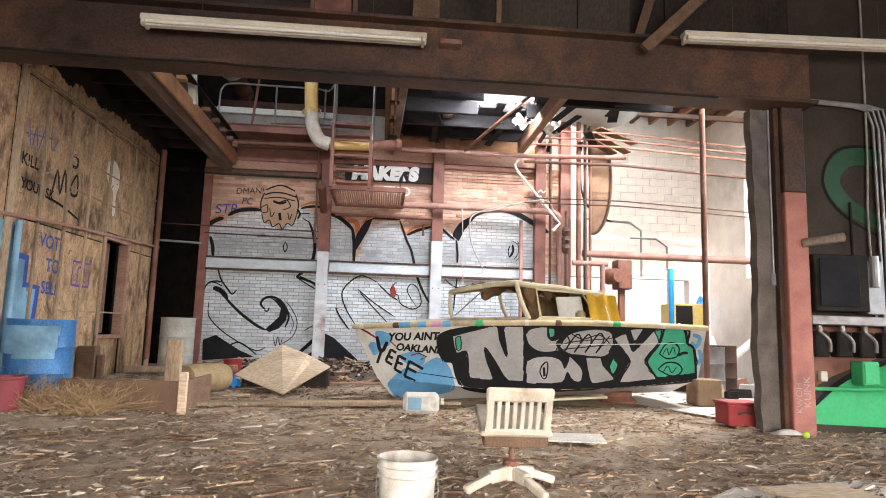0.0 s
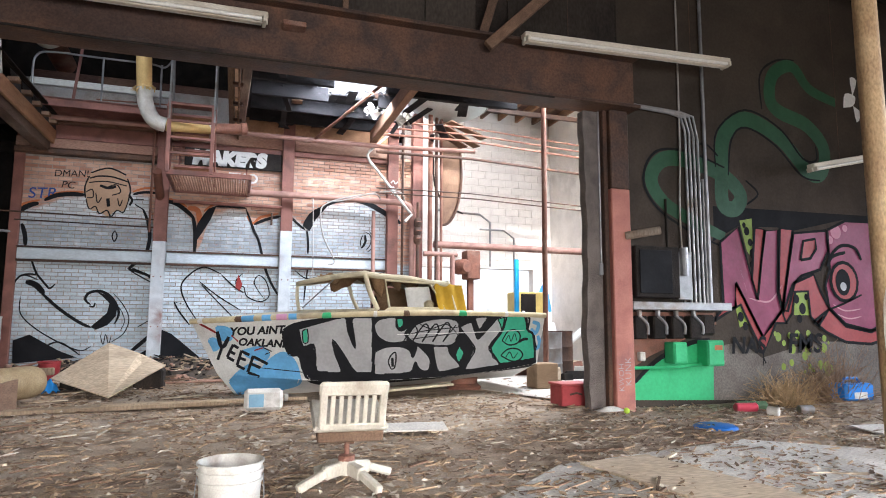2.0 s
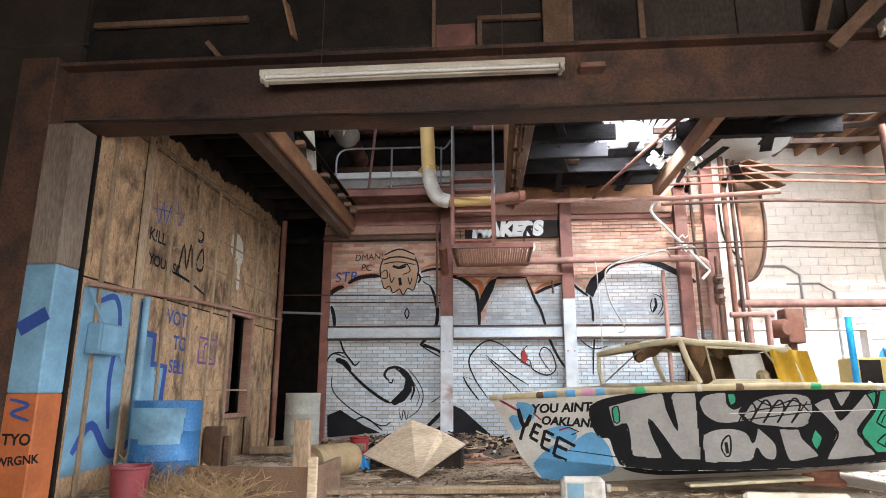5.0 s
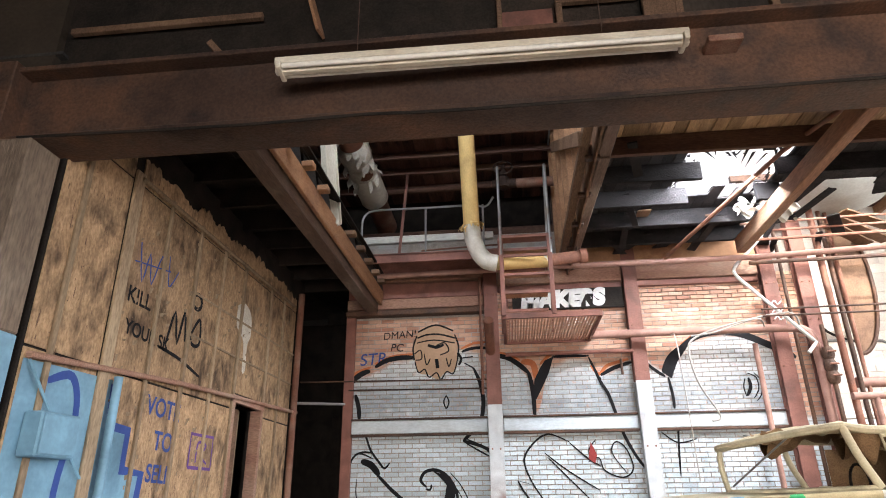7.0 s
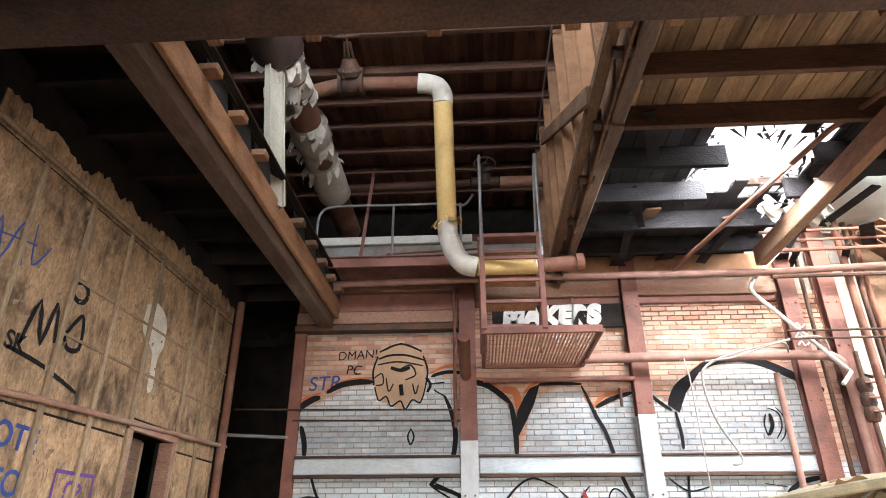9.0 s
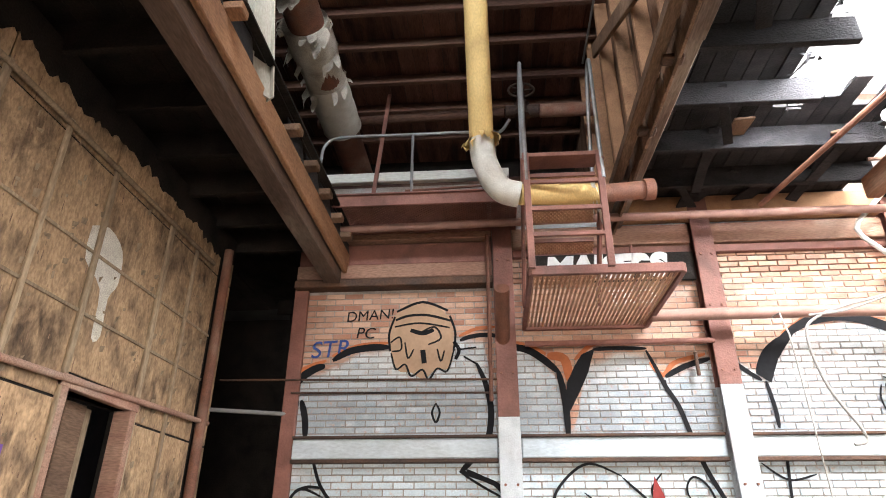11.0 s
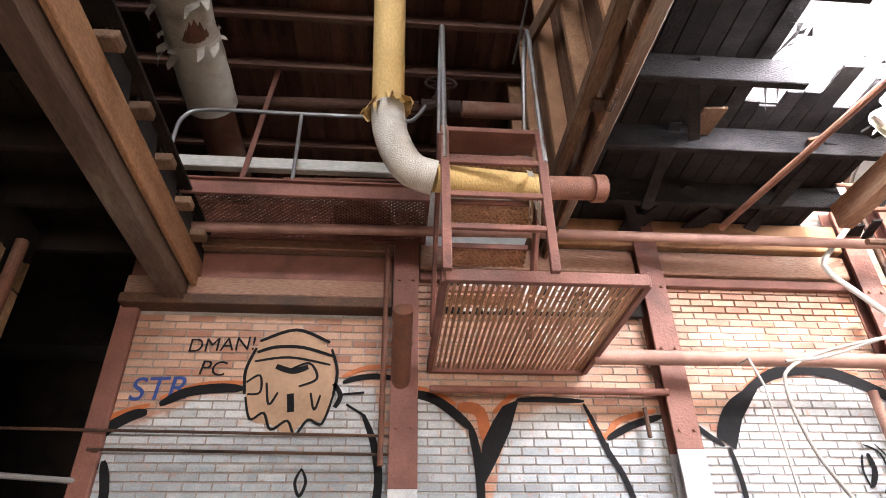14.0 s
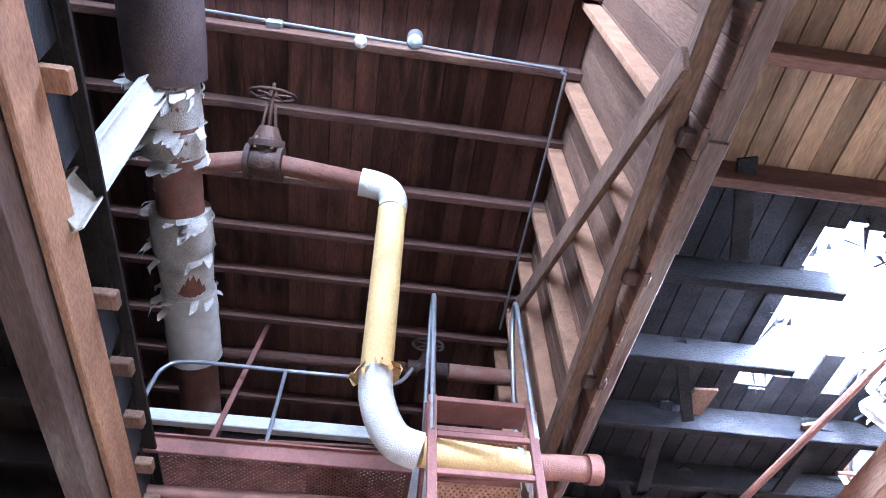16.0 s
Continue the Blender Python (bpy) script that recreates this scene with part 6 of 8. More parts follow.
pipe("stub_pipe", [(4.82, 6.84, 2.05), (5.22, 6.7, 2.12)], 0.05, M_post, "short open pipe stub on the post", 14)

RWY = 7.1
rplace = lambda k: (lambda x, z: Vector((x, RWY - 0.004 - 0.003 * k, z)))
art = thing("wall_graffiti", "green vine and magenta letters sprayed on dark wall", "graffiti")
vine = Geo()
layer = iter(range(5000))
strip(vine, ((6.55, 2.15), (6.1, 2.32), (5.62, 2.55), (5.42, 2.85), (5.6, 3.12), (6.0, 3.15), (6.55, 3.0), (6.85, 2.75), (6.75, 2.55), (6.55, 2.6), (6.55, 3.0), (6.62, 3.55), (7.0, 3.82), (7.6, 3.6), (8.1, 3.15), (8.35, 3.2), (8.4, 3.55), (8.1, 3.85), (7.6, 4.0), (7.45, 4.2), (7.55, 4.55), (7.9, 4.7), (8.2, 4.4), (8.7, 4.25)), 0.22, lambda x, z: Vector((x, RWY - 0.004 - 0.00002 * next(layer), z)), 0.4)
painted("vine", vine, P_dkgreen, art)
vo = Geo()
strip(vo, ((6.45, 2.04), (6.0, 2.2), (5.5, 2.48), (5.3, 2.85), (5.5, 3.22), (6.0, 3.27), (6.6, 3.1)), 0.035, rplace(1))
strip(vo, ((6.66, 3.0), (6.74, 3.5), (7.0, 3.7), (7.5, 3.5), (7.95, 3.1), (8.3, 3.05)), 0.03, rplace(1))
strip(vo, ((6.45, 3.1), (6.5, 3.6), (7.0, 3.95), (7.6, 3.75), (8.0, 3.35), (8.25, 3.35), (8.25, 3.55)), 0.03, rplace(1))
strip(vo, ((6.1, 3.35), (6.3, 3.4), (6.5, 3.25)), 0.03, rplace(1))
strip(vo, ((7.3, 4.0), (7.3, 4.5), (7.6, 4.75), (7.95, 4.8)), 0.03, rplace(1))
strip(vo, ((6.95, 2.95), (7.15, 2.78), (6.95, 2.62)), 0.03, rplace(1))
painted("vine_outline", vo, P_black, art)
painted("flower", patch(patch(patch(Geo(), ((8.85, 4.2), (9.05, 4.25), (9.1, 4.4), (8.9, 4.42)), rplace(1), 3), ((9.05, 4.4), (9.15, 4.65), (9.02, 4.68)), rplace(1), 3), ((9.05, 4.25), (9.1, 4.0), (9.2, 4.15)), rplace(1), 3), P_white, art)
MAGENTA = (
    ((6.46, 2.08), (6.78, 2.3), (7.03, 1.33), (7.23, 2.27), (7.46, 2.29), (7.39, 1.44), (7.45, 1.19), (7.24, 0.98), (7.1, 0.83), (6.69, 1.55), (6.67, 1.22), (6.47, 1.21)),
    ((7.46, 1.2), (7.73, 2.26), (8.33, 2.33), (8.35, 2.04), (8.18, 1.77), (7.83, 1.67), (7.7, 1.57), (7.55, 1.18)),
    ((8.36, 2.34), (8.71, 2.49), (9.21, 2.5), (9.65, 2.29), (9.86, 1.83), (9.6, 1.12), (9.07, 0.92), (8.59, 1.01), (8.3, 1.24), (8.26, 1.55), (8.36, 1.78), (8.36, 2.04)),
)
RED = (
    ((6.28, 1.03), (6.45, 1.2), (6.67, 1.22), (6.69, 1.55), (7.1, 0.83), (7.45, 1.19), (7.52, 1.02), (7.33, 1.02), (7.09, 0.61), (6.75, 1.26)),
    ((7.05, 2.31), (7.22, 2.28), (7.04, 1.33), (6.96, 1.6)),
    ((7.49, 2.33), (7.72, 2.3), (7.46, 1.21), (7.41, 1.44)),
    ((7.67, 1.56), (8.05, 1.7), (8.15, 1.48), (8.3, 1.22), (8.09, 0.99), (7.95, 1.11), (7.93, 1.46), (7.7, 1.45), (7.62, 1.15), (7.5, 1.02), (7.46, 1.15)),
    ((8, 1.04), (8.3, 1.22), (8.59, 0.98), (9.07, 0.9), (9.8, 1.17), (9.77, 0.9), (9.05, 0.73), (8.57, 0.76), (8.22, 0.9)),
    ((7.83, 1.89), (7.9, 2.16), (8.12, 2.2), (8.13, 2.06), (8.01, 1.92)),
)
LIME = (
    ((6.81, 2.39), (7.02, 2.43), (7.02, 1.86), (6.91, 1.98)),
    ((6.67, 1.24), (6.8, 1.26), (6.9, 1.02), (6.73, 0.96)),
    ((7.7, 1.44), (7.93, 1.45), (7.95, 1.13), (7.67, 1.13)),
)
BAND = ((6.35, 2.08), (6.38, 2.33), (6.38, 2.56), (9.09, 2.59), (9.94, 2.61), (9.91, 2.3), (9.21, 2.49), (8.71, 2.51), (7.75, 2.3), (7.46, 2.33), (6.78, 2.31))
LOW_PATCH = ((6.29, 0.71), (6.73, 0.77), (7.08, 0.56), (7.98, 0.77), (9.76, 0.76), (9.67, -0.07), (6.26, 0.04))
SWOOP = ((5.06, 0.08), (5.09, 0.29), (5.3, 0.47), (5.54, 0.61), (5.92, 0.74), (6.29, 0.79), (6.26, 0.04))
SWOOP_EDGE = ((5.08, 0.29), (5.3, 0.48), (5.54, 0.62), (5.92, 0.76), (6.23, 0.81))
CURLS = ((0.05, ((8.35, 1.95), (8.59, 2.12), (8.86, 2.1), (8.97, 1.93))), (0.05, ((8.31, 1.82), (8.42, 1.96), (8.67, 2.03))), (0.03, ((8.31, 1.22), (8.55, 1.29), (8.93, 1.43))), (0.025, ((7.09, 0.61), (7.07, 0.46))), (0.03, ((7.08, 0.57), (7.12, 0.49))))
SHINE = ((0.025, ((6.89, 1.35), (7.24, 1.31), (7.47, 1.53))), (0.02, ((6.78, 1.72), (6.87, 1.43))), (0.02, ((8.37, 1.29), (8.6, 1.2), (8.91, 1.23))), (0.02, ((8.42, 1.16), (8.66, 1.09), (8.9, 1.12))))
# lighter grey patch low on the wall, below the letters
painted("bare_plaster", patch(Geo(), LOW_PATCH, rplace(-0.8), 1), weathered("grey_wall_patch", (0.20, 0.18, 0.16), (0.15, 0.13, 0.115), (0.11, 0.095, 0.085), 3, 0.9, 0.3), art)
painted("black_band", patch(Geo(), BAND, rplace(-0.5), 1), P_black, art)
for pts in LIME:
    painted("lime_shape", patch(Geo(), pts, rplace(0), 1), P_lime, art)
for pts in MAGENTA:
    painted("magenta_letter", patch(Geo(), pts, rplace(1), 1), P_pink, art)
for pts in RED:
    painted("red_shape", patch(Geo(), pts, rplace(2), 1), P_red, art)
for pts in MAGENTA + RED:
    painted("black_outline", strip(Geo(), pts + pts[:1], 0.042, rplace(4), 0, 1), P_black, art)
for w, pts in CURLS:
    painted("black_curl", strip(Geo(), pts, w, rplace(5), 0.3), P_black, art)
for w, pts in SHINE:
    painted("pale_shine", strip(Geo(), pts, w, rplace(3), 0.9), paint("pale_pink_line", (0.45, 0.16, 0.22)), art)


def disc(x, z, rx, rz, k):
    return patch(Geo(), [(x + rx * math.cos(a), z + rz * math.sin(a)) for a in np.linspace(0, 6.283, 17)[:-1]], rplace(k), 1)


painted("eye_ring", disc(8.61, 1.61, 0.28, 0.30, 5), P_black, art)
painted("eye_red", disc(8.61, 1.61, 0.23, 0.25, 6), P_red, art)
painted("eye_black", disc(8.58, 1.60, 0.14, 0.19, 7), P_black, art)
painted("eye_glint", disc(8.58, 1.54, 0.06, 0.06, 8), P_silver, art)
for x, z, r in ((8.40, 2.2, 0.06), (8.52, 2.32, 0.1), (8.7, 2.38, 0.05)):
    painted("pale_bubble", disc(x, z, r, r, 3), paint("pale_bubble_pink", (0.48, 0.16, 0.24)), art)
painted("black_tag", letters(Geo(), "NAS", 0.3, 6.55, 0.63, rplace(6), 0, 0.008, 0.15), P_black, art)
painted("black_tag", letters(Geo(), "FMS", 0.36, 7.5, 0.63, rplace(6), 0, 0.008, 0.15), P_black, art)
rr = random.Random(4)
for k in range(40):
    x = rr.uniform(6.45, 9.7)
    painted("black_drip", strip(Geo(), ((x, 2.45), (x + rr.uniform(-0.03, 0.03), 2.68 + 0.5 * rr.random() ** 2)), rr.uniform(0.015, 0.06), rplace(-0.4), 1.0), P_black, art)
for k in range(26):
    x, z = rr.uniform(7.25, 8.3), rr.uniform(0.35, 0.95)
    r = rr.uniform(0.02, 0.06)
    painted("lime_dot", disc(x, z, r, r * 1.2, -0.2 + 0.01 * k), P_lime, art)
for x, z, r in ((6.92, 2.25, 0.045), (6.97, 2.1, 0.04), (7.0, 1.95, 0.05), (6.98, 1.8, 0.035), (6.88, 2.33, 0.03), (6.75, 1.1, 0.05), (6.82, 0.98, 0.045), (7.72, 1.35, 0.05), (7.82, 1.22, 0.06), (7.76, 1.08, 0.045), (7.9, 1.38, 0.035)):
    painted("black_dot", disc(x, z, r, r * 1.3, 1.5), P_black, art)
painted("green_swoop", patch(Geo(), SWOOP, rplace(0), 1), P_green, art)
painted("rust_board_paint", patch(Geo(), ((4.95, 0.4), (5.3, 0.6), (6.35, 1.0), (6.35, 1.15), (4.95, 1.15)), rplace(-0.4), 1), M_rustpipe, art)
painted("green_swoop_edge", strip(Geo(), SWOOP_EDGE, 0.06, rplace(2)), P_black, art)

# electrical gear on the right wall
sw = thing("electrical_cabinet", "dark burnt-out electrical panel box", "electrical panel")
part("panel_body", Geo().box(4.98, 5.62, 6.86, 7.09, 1.32, 1.95, 0.012), M_dark, sw)
# solid black plate stands in for the shade inside the open panel
part("panel_opening", Geo().box(5.03, 5.5, 6.845, 6.86, 1.37, 1.9, 0.006), P_black, sw, "black plate painted as the panel's shaded inside")
part("panel_side", Geo().box(5.63, 5.84, 6.92, 7.09, 1.30, 1.9, 0.01), M_greysteel, sw, "grey side box")
part("conduit_body", Geo().tube([(5.72, 6.9, 1.6), (5.72, 6.9, 1.95)], 0.05, 12), M_greysteel, sw)
solo("wire_trough", Geo().box(4.93, 6.40, 6.86, 7.09, 1.17, 1.27, 0.008), M_greysteel, "long grey steel wiring trough on the wall", "wiring trough")
for k in range(4):
    x = 5.1 + 0.27 * k
    b = thing("switch_gear", "dark knife switch box with cables", "switch", "switches under the trough", at=(0, 0, 0))
    part("switch_body", Geo().box(x - 0.09, x + 0.09, 6.95, 7.09, 0.82, 1.1, 0.015), M_dark, b)
    part("switch_arm", Geo().tube(smooth_path([(x - 0.05, 6.93, 1.1), (x + 0.03, 6.88, 1.0), (x + 0.05, 6.9, 0.88)], 4), 0.018, 8), M_greysteel, b, smooth=True)
    part("switch_neck", Geo().tube([(x, 6.99, 1.1), (x, 6.99, 1.17)], 0.03, 10), M_greysteel, b)
solo("switch_box", Geo().box(6.0, 6.2, 6.93, 7.09, 0.86, 1.12, 0.03), M_dark, "dark rounded switch box under the trough", "switch box")
for x0, x1, z0, z1 in ((5.52, 5.72, 0.52, 0.78), (6.02, 6.28, 0.48, 0.80)):
    gb = thing("green_box", "green-sprayed electrical box on the wall", "switch box", "green boxes")
    part("box_body", Geo().box(x0, x1, 6.90, 7.088, z0, z1, 0.012), P_green, gb)
    part("box_cover", Geo().box(x0 + 0.015, x1 - 0.015, 6.888, 6.90, z0 + 0.02, z1 - 0.02, 0.004), P_green, gb)
painted("orange_label", patch(Geo(), ((6.12, 0.68), (6.24, 0.68), (6.24, 0.74), (6.12, 0.74)), lambda x, z: Vector((x, 6.884, z)), 1), P_orange, gb)
solo("outlet", Geo().box(5.12, 5.2, 7.02, 7.09, 0.55, 0.66, 0.01), M_lag, "small white outlet on the wall", "outlet")
pipe("green_conduit", [(5.0, 7.02, 0.47), (5.7, 7.02, 0.47), (6.02, 7.02, 0.5)], 0.02, P_green, "green-sprayed conduit along the wall", 8)
for k in range(6):
    x = 5.93 + 0.065 * k
    top = 3.72 - 0.03 * k
    if k < 4:
        pipe("wall_conduit", [(x, 7.04, 1.27), (x, 7.04, top - 0.2), (x - 0.06, 7.04, top - 0.02 + 0.04 * k), (x - 0.25, 7.04, top + 0.02 + 0.04 * k), (5.0, 7.02, top + 0.04 + 0.04 * k)], 0.016, M_greysteel, "grey conduit running up and along the wall", 8)
    else:
        pipe("wall_conduit", [(x, 7.05, 1.27), (x, 7.05, 2.9)], 0.016, M_greysteel, "grey conduit running up the wall", 8)
pipe("wall_conduit", [(6.22, 7.03, 1.27), (6.24, 7.03, 5.9)], 0.022, M_greysteel, "tall grey conduit up to the roof", 8)
pipe("loose_cable", [(5.84, 7.05, 1.27), (5.80, 7.04, 2.4), (5.85, 7.05, 3.4), (5.86, 7.04, 5.9)], 0.012, M_wire, "loose cable hanging down the dark wall", 6, steps=4)
pipe("wall_conduit", [(5.6, 7.06, 1.9), (5.62, 7.085, 2.6)], 0.015, M_dark, "short dark conduit above the panel", 8)

# ---- hanging strip lights, brace, pole ----
M_fix = weathered("yellowed_enamel", (0.70, 0.65, 0.55), (0.60, 0.54, 0.44), (0.38, 0.31, 0.23), 6, 0.5, 0.1, 0, (0.4, 1, 1), 0.5, 0.03, speck=0.12)
M_tube = paint("glass_tube_white", (0.78, 0.76, 0.70), 0.25, 0.06)


def strip_light(a, b, group="strip lights"):
    a, b = Vector(a), Vector(b)
    d = (b - a).normalized()
    s = d.cross(Vector((0, 0, 1))).normalized()
    f = thing("strip_light", "long unlit fluorescent strip light hung from the roof", "strip light", group)
    part("housing", Geo().bar(a + Vector((0, 0, 0.05)), b + Vector((0, 0, 0.05)), 0.12, 0.06, 0.008).bar(a, b, 0.05, 0.05, 0.006), M_fix, f)
    for k in (-1, 1):
        part("tube", Geo().tube([a + s * 0.055 * k + d * 0.06 - Vector((0, 0, 0.0)), b + s * 0.055 * k - d * 0.06], 0.019, 12), M_tube, f, smooth=True)
    for p in (a + d * 0.02, b - d * 0.05):
        part("end_cap", Geo().bar(p + Vector((0, 0, 0.0)), p + d * 0.035, 0.17, 0.06, 0.006), M_fix, f)
    for t in (0.2, 0.8):
        p = a.lerp(b, t)
        part("hanger", Geo().tube([p + Vector((0, 0, 0.07)), Vector((p.x, p.y, 5.98))], 0.004, 5), M_steel, f)


strip_light((-2.20, 6.48, 3.88), (0.60, 6.60, 3.95))
strip_light((3.36, 6.55, 4.17), (6.22, 6.55, 4.26))
strip_light((7.79, 6.8, 3.10), (10.5, 6.8, 3.68))
solo("roof_brace", Geo().bar((2.95, 6.6, 4.05), (4.75, 6.3, 5.8), 0.09, 0.12, 0.008), M_timber, "timber brace rising from the girder", "brace", kind="structure")
solo("girder_clip", Geo().box(0.75, 0.98, 6.64, 6.80, 3.98, 4.03, 0.008), M_rustpipe, "small rusty plate on the girder", "plate")
for z in (3.72, 3.80, 3.88):
    pipe("girder_conduit", [(-4.4, 7.05, z), (-1.2, 7.06, z - 0.01), (-1.0, 7.06, z + 0.01), (2.4, 7.06, z)], 0.018, M_greysteel, "grey conduit along the back of the girder", 8)
pipe("girder_cable", [(-4.2, 6.66, 3.62), (-2.5, 6.655, 3.585), (-1.6, 6.655, 3.60), (-0.9, 6.655, 3.58), (1.5, 6.655, 3.595), (3.8, 6.655, 3.59)], 0.012, M_dark, "thin cable along the girder's lower edge", 6, steps=3)
pole = thing("steel_pole", "tall rusty yellow pole with flaking paint", "pole")
part("pole_shaft", Geo().tube([(4.40, 3.4, -0.05), (4.38, 3.4, 5.98)], 0.072, 24), weathered("yellowed_pole_paint", (0.50, 0.36, 0.20), (0.40, 0.27, 0.14), (0.24, 0.12, 0.06), 5, 0.6, 0.2, 0, (1, 1, 0.5)), pole, smooth=True)
for z0, z1, mt, a0 in ((0.55, 1.2, M_lag, 3.6), (0.2, 0.5, M_lag, 3.5), (0.9, 1.6, paint("teal_marker", (0.1, 0.5, 0.45)), 4.6)):
    zs = np.linspace(z0, z1, 12)
    rr2 = random.Random(int(z0 * 100))
    pts = [(a0 + rr2.uniform(-0.12, 0.12), z) for z in zs]
    painted("paint_streak", strip(Geo(), pts, 0.4 if mt is M_lag else 0.12, lambda a, z: Vector((4.395 + 0.0745 * math.cos(a), 3.4 + 0.0745 * math.sin(a), z)), 0.3, 2), mt, pole)

# ---- things on the floor ----
def on_floor(x, y):
    return ground_height(x, y)


# bucket
bk = thing("white_bucket", "dirty white plastic bucket without a lid", "bucket")
BX, BY = 0.42, 3.72
bz = on_floor(BX, BY) - 0.02
M_plast = weathered("grubby_white_plastic", (0.56, 0.55, 0.51), (0.47, 0.45, 0.41), (0.22, 0.19, 0.155), 9, 0.5, 0.1, 0, (1, 1, 1), 0.6, 0.03, speck=0.12)
part("bucket_body", Geo().lathe([(0.0, 0.0), (0.125, 0.0), (0.13, 0.01), (0.143, 0.27), (0.150, 0.272), (0.150, 0.285), (0.144, 0.288), (0.145, 0.315), (0.153, 0.317), (0.153, 0.33), (0.146, 0.333), (0.147, 0.355), (0.155, 0.358), (0.156, 0.368), (0.150, 0.37), (0.143, 0.36), (0.125, 0.02), (0, 0.02)], 36, pose(BX, BY, bz)), M_plast, bk, smooth=True)
part("bail_handle", Geo().tube(smooth_path([(BX - 0.15, BY, bz + 0.30), (BX - 0.14, BY - 0.11, bz + 0.18), (BX, BY - 0.165, bz + 0.13), (BX + 0.14, BY - 0.11, bz + 0.18), (BX + 0.15, BY, bz + 0.30)], 6), 0.003, 6), M_greysteel, bk)

# swivel desk chair, seen from behind
M_chair = weathered("worn_white_chair_paint", (0.53, 0.49, 0.41), (0.41, 0.37, 0.30), (0.19, 0.135, 0.09), 7, 0.65, 0.2, 0, (1, 1, 0.4), 0.55, 0.04, speck=0.12)
ch = thing("swivel_chair", "old white-painted wooden swivel chair with slatted back", "chair")
cz = on_floor(1.1, 4.45)
CM = pose(1.08, 4.32, cz, 0, 0, -3)
TIP = pose(0, 0, 0.36, 15, 0, 0) @ pose(0, 0, -0.36)  # the seat has tipped back on its spring


def cpart(name, g, mt, parent, label="", smooth=False):
    g.v = [tuple(CM @ Vector(p)) for p in g.v]
    return part(name, g, mt, parent, label, smooth)


def tpart(name, g, mt, parent, label="", smooth=False):
    g.v = [tuple(TIP @ Vector(p)) for p in g.v]
    return cpart(name, g, mt, parent, label, smooth)


for k in range(4):
    a = radians(28 + 90 * k)
    d = Vector((math.cos(a), math.sin(a), 0))
    leg = Geo().bar(d * 0.03 + Vector((0, 0, 0.13)), d * 0.16 + Vector((0, 0, 0.115)), 0.055, 0.075, 0.01).bar(d * 0.15 + Vector((0, 0, 0.115)), d * 0.33 + Vector((0, 0, 0.055)), 0.05, 0.05, 0.01)
    lg = cpart("leg", leg, M_chair, ch)
    cpart("caster", Geo().tube([d * 0.32 + Vector((-0.012, 0, 0.022)), d * 0.32 + Vector((0.012, 0, 0.022))], 0.024, 12), M_steel, lg)
cpart("hub", Geo().lathe([(0, 0.09), (0.05, 0.09), (0.055, 0.16), (0.045, 0.18), (0, 0.18)], 16), M_chair, ch, smooth=True)
cpart("stem", Geo().tube([(0, 0, 0.17), (0, 0, 0.2), (0, 0, 0.21), (0, 0, 0.33)], [0.05, 0.05, 0.016, 0.016], 12), M_rustpipe, ch, "rusty threaded stem", smooth=True)
tpart("tilt_iron", Geo().bar((-0.17, -0.02, 0.345), (0.17, -0.02, 0.345), 0.04, 0.03, 0.004).bar((0, -0.15, 0.34), (0, 0.18, 0.345), 0.05, 0.03, 0.004).bar((-0.13, -0.15, 0.36), (-0.03, 0, 0.32), 0.025, 0.02).bar((0.13, -0.15, 0.36), (0.03, 0, 0.32), 0.025, 0.02), M_steel, ch, "rusty iron tilt frame")
tpart("seat", Geo().box(-0.215, 0.215, -0.19, 0.24, 0.415, 0.45, 0.014), M_chair, ch)
tpart("under_frame", Geo().box(-0.19, 0.19, -0.17, 0.2, 0.345, 0.414, 0.008), M_timber, ch, "dark iron frame under the seat")
lean = pose(0, -0.19, 0.445, 8, 0, 0)
for x in (-0.168, 0.168):
    tpart("back_post", Geo().box(x - 0.022, x + 0.022, -0.016, 0.016, 0.0, 0.275, 0.008, lean), M_chair, ch)
tpart("top_rail", Geo().box(-0.195, 0.195, -0.018, 0.018, 0.205, 0.29, 0.014, lean), M_chair, ch)
for k in range(6):
    x = -0.115 + 0.046 * k
    tpart("slat", Geo().box(x - 0.013, x + 0.013, -0.006, 0.006, 0.0, 0.215, 0.004, lean), M_chair, ch)
tpart("bottom_rail", Geo().box(-0.17, 0.17, -0.014, 0.014, -0.01, 0.03, 0.006, lean), M_chair, ch)

# plywood sheet leaning on rubble
M_newply = weathered("pale_plywood", (0.58, 0.47, 0.34), (0.50, 0.39, 0.27), (0.38, 0.30, 0.22), 3, 0.8, 0.15, 0, (0.3, 1, 1), 0.4, 0.02)
solo("plywood_sheet", Geo().sheet([(-1.95, 10.45, 0.2), (-1.06, 9.45, 0.03), (-0.50, 10.35, 0.36), (-0.78, 10.75, 0.46), (-0.90, 10.72, 0.52), (-1.35, 11.0, 0.66)], 0.02, (0.0, -0.5, 0.85)), M_newply, "pale plywood sheet lying askew on rubble", "plywood sheet")
for k, (x, y, w, h) in enumerate(((-1.3, 10.9, 0.5, 0.4), (-0.75, 10.85, 0.4, 0.3), (-1.7, 10.9, 0.4, 0.25))):
    solo("rubble_block", Geo().box(x - w / 2, x + w / 2, y - 0.2, y + 0.2, -0.05, h, 0.03), M_dark, "dark block of rubble under the sheet", "rubble", "rubble blocks")


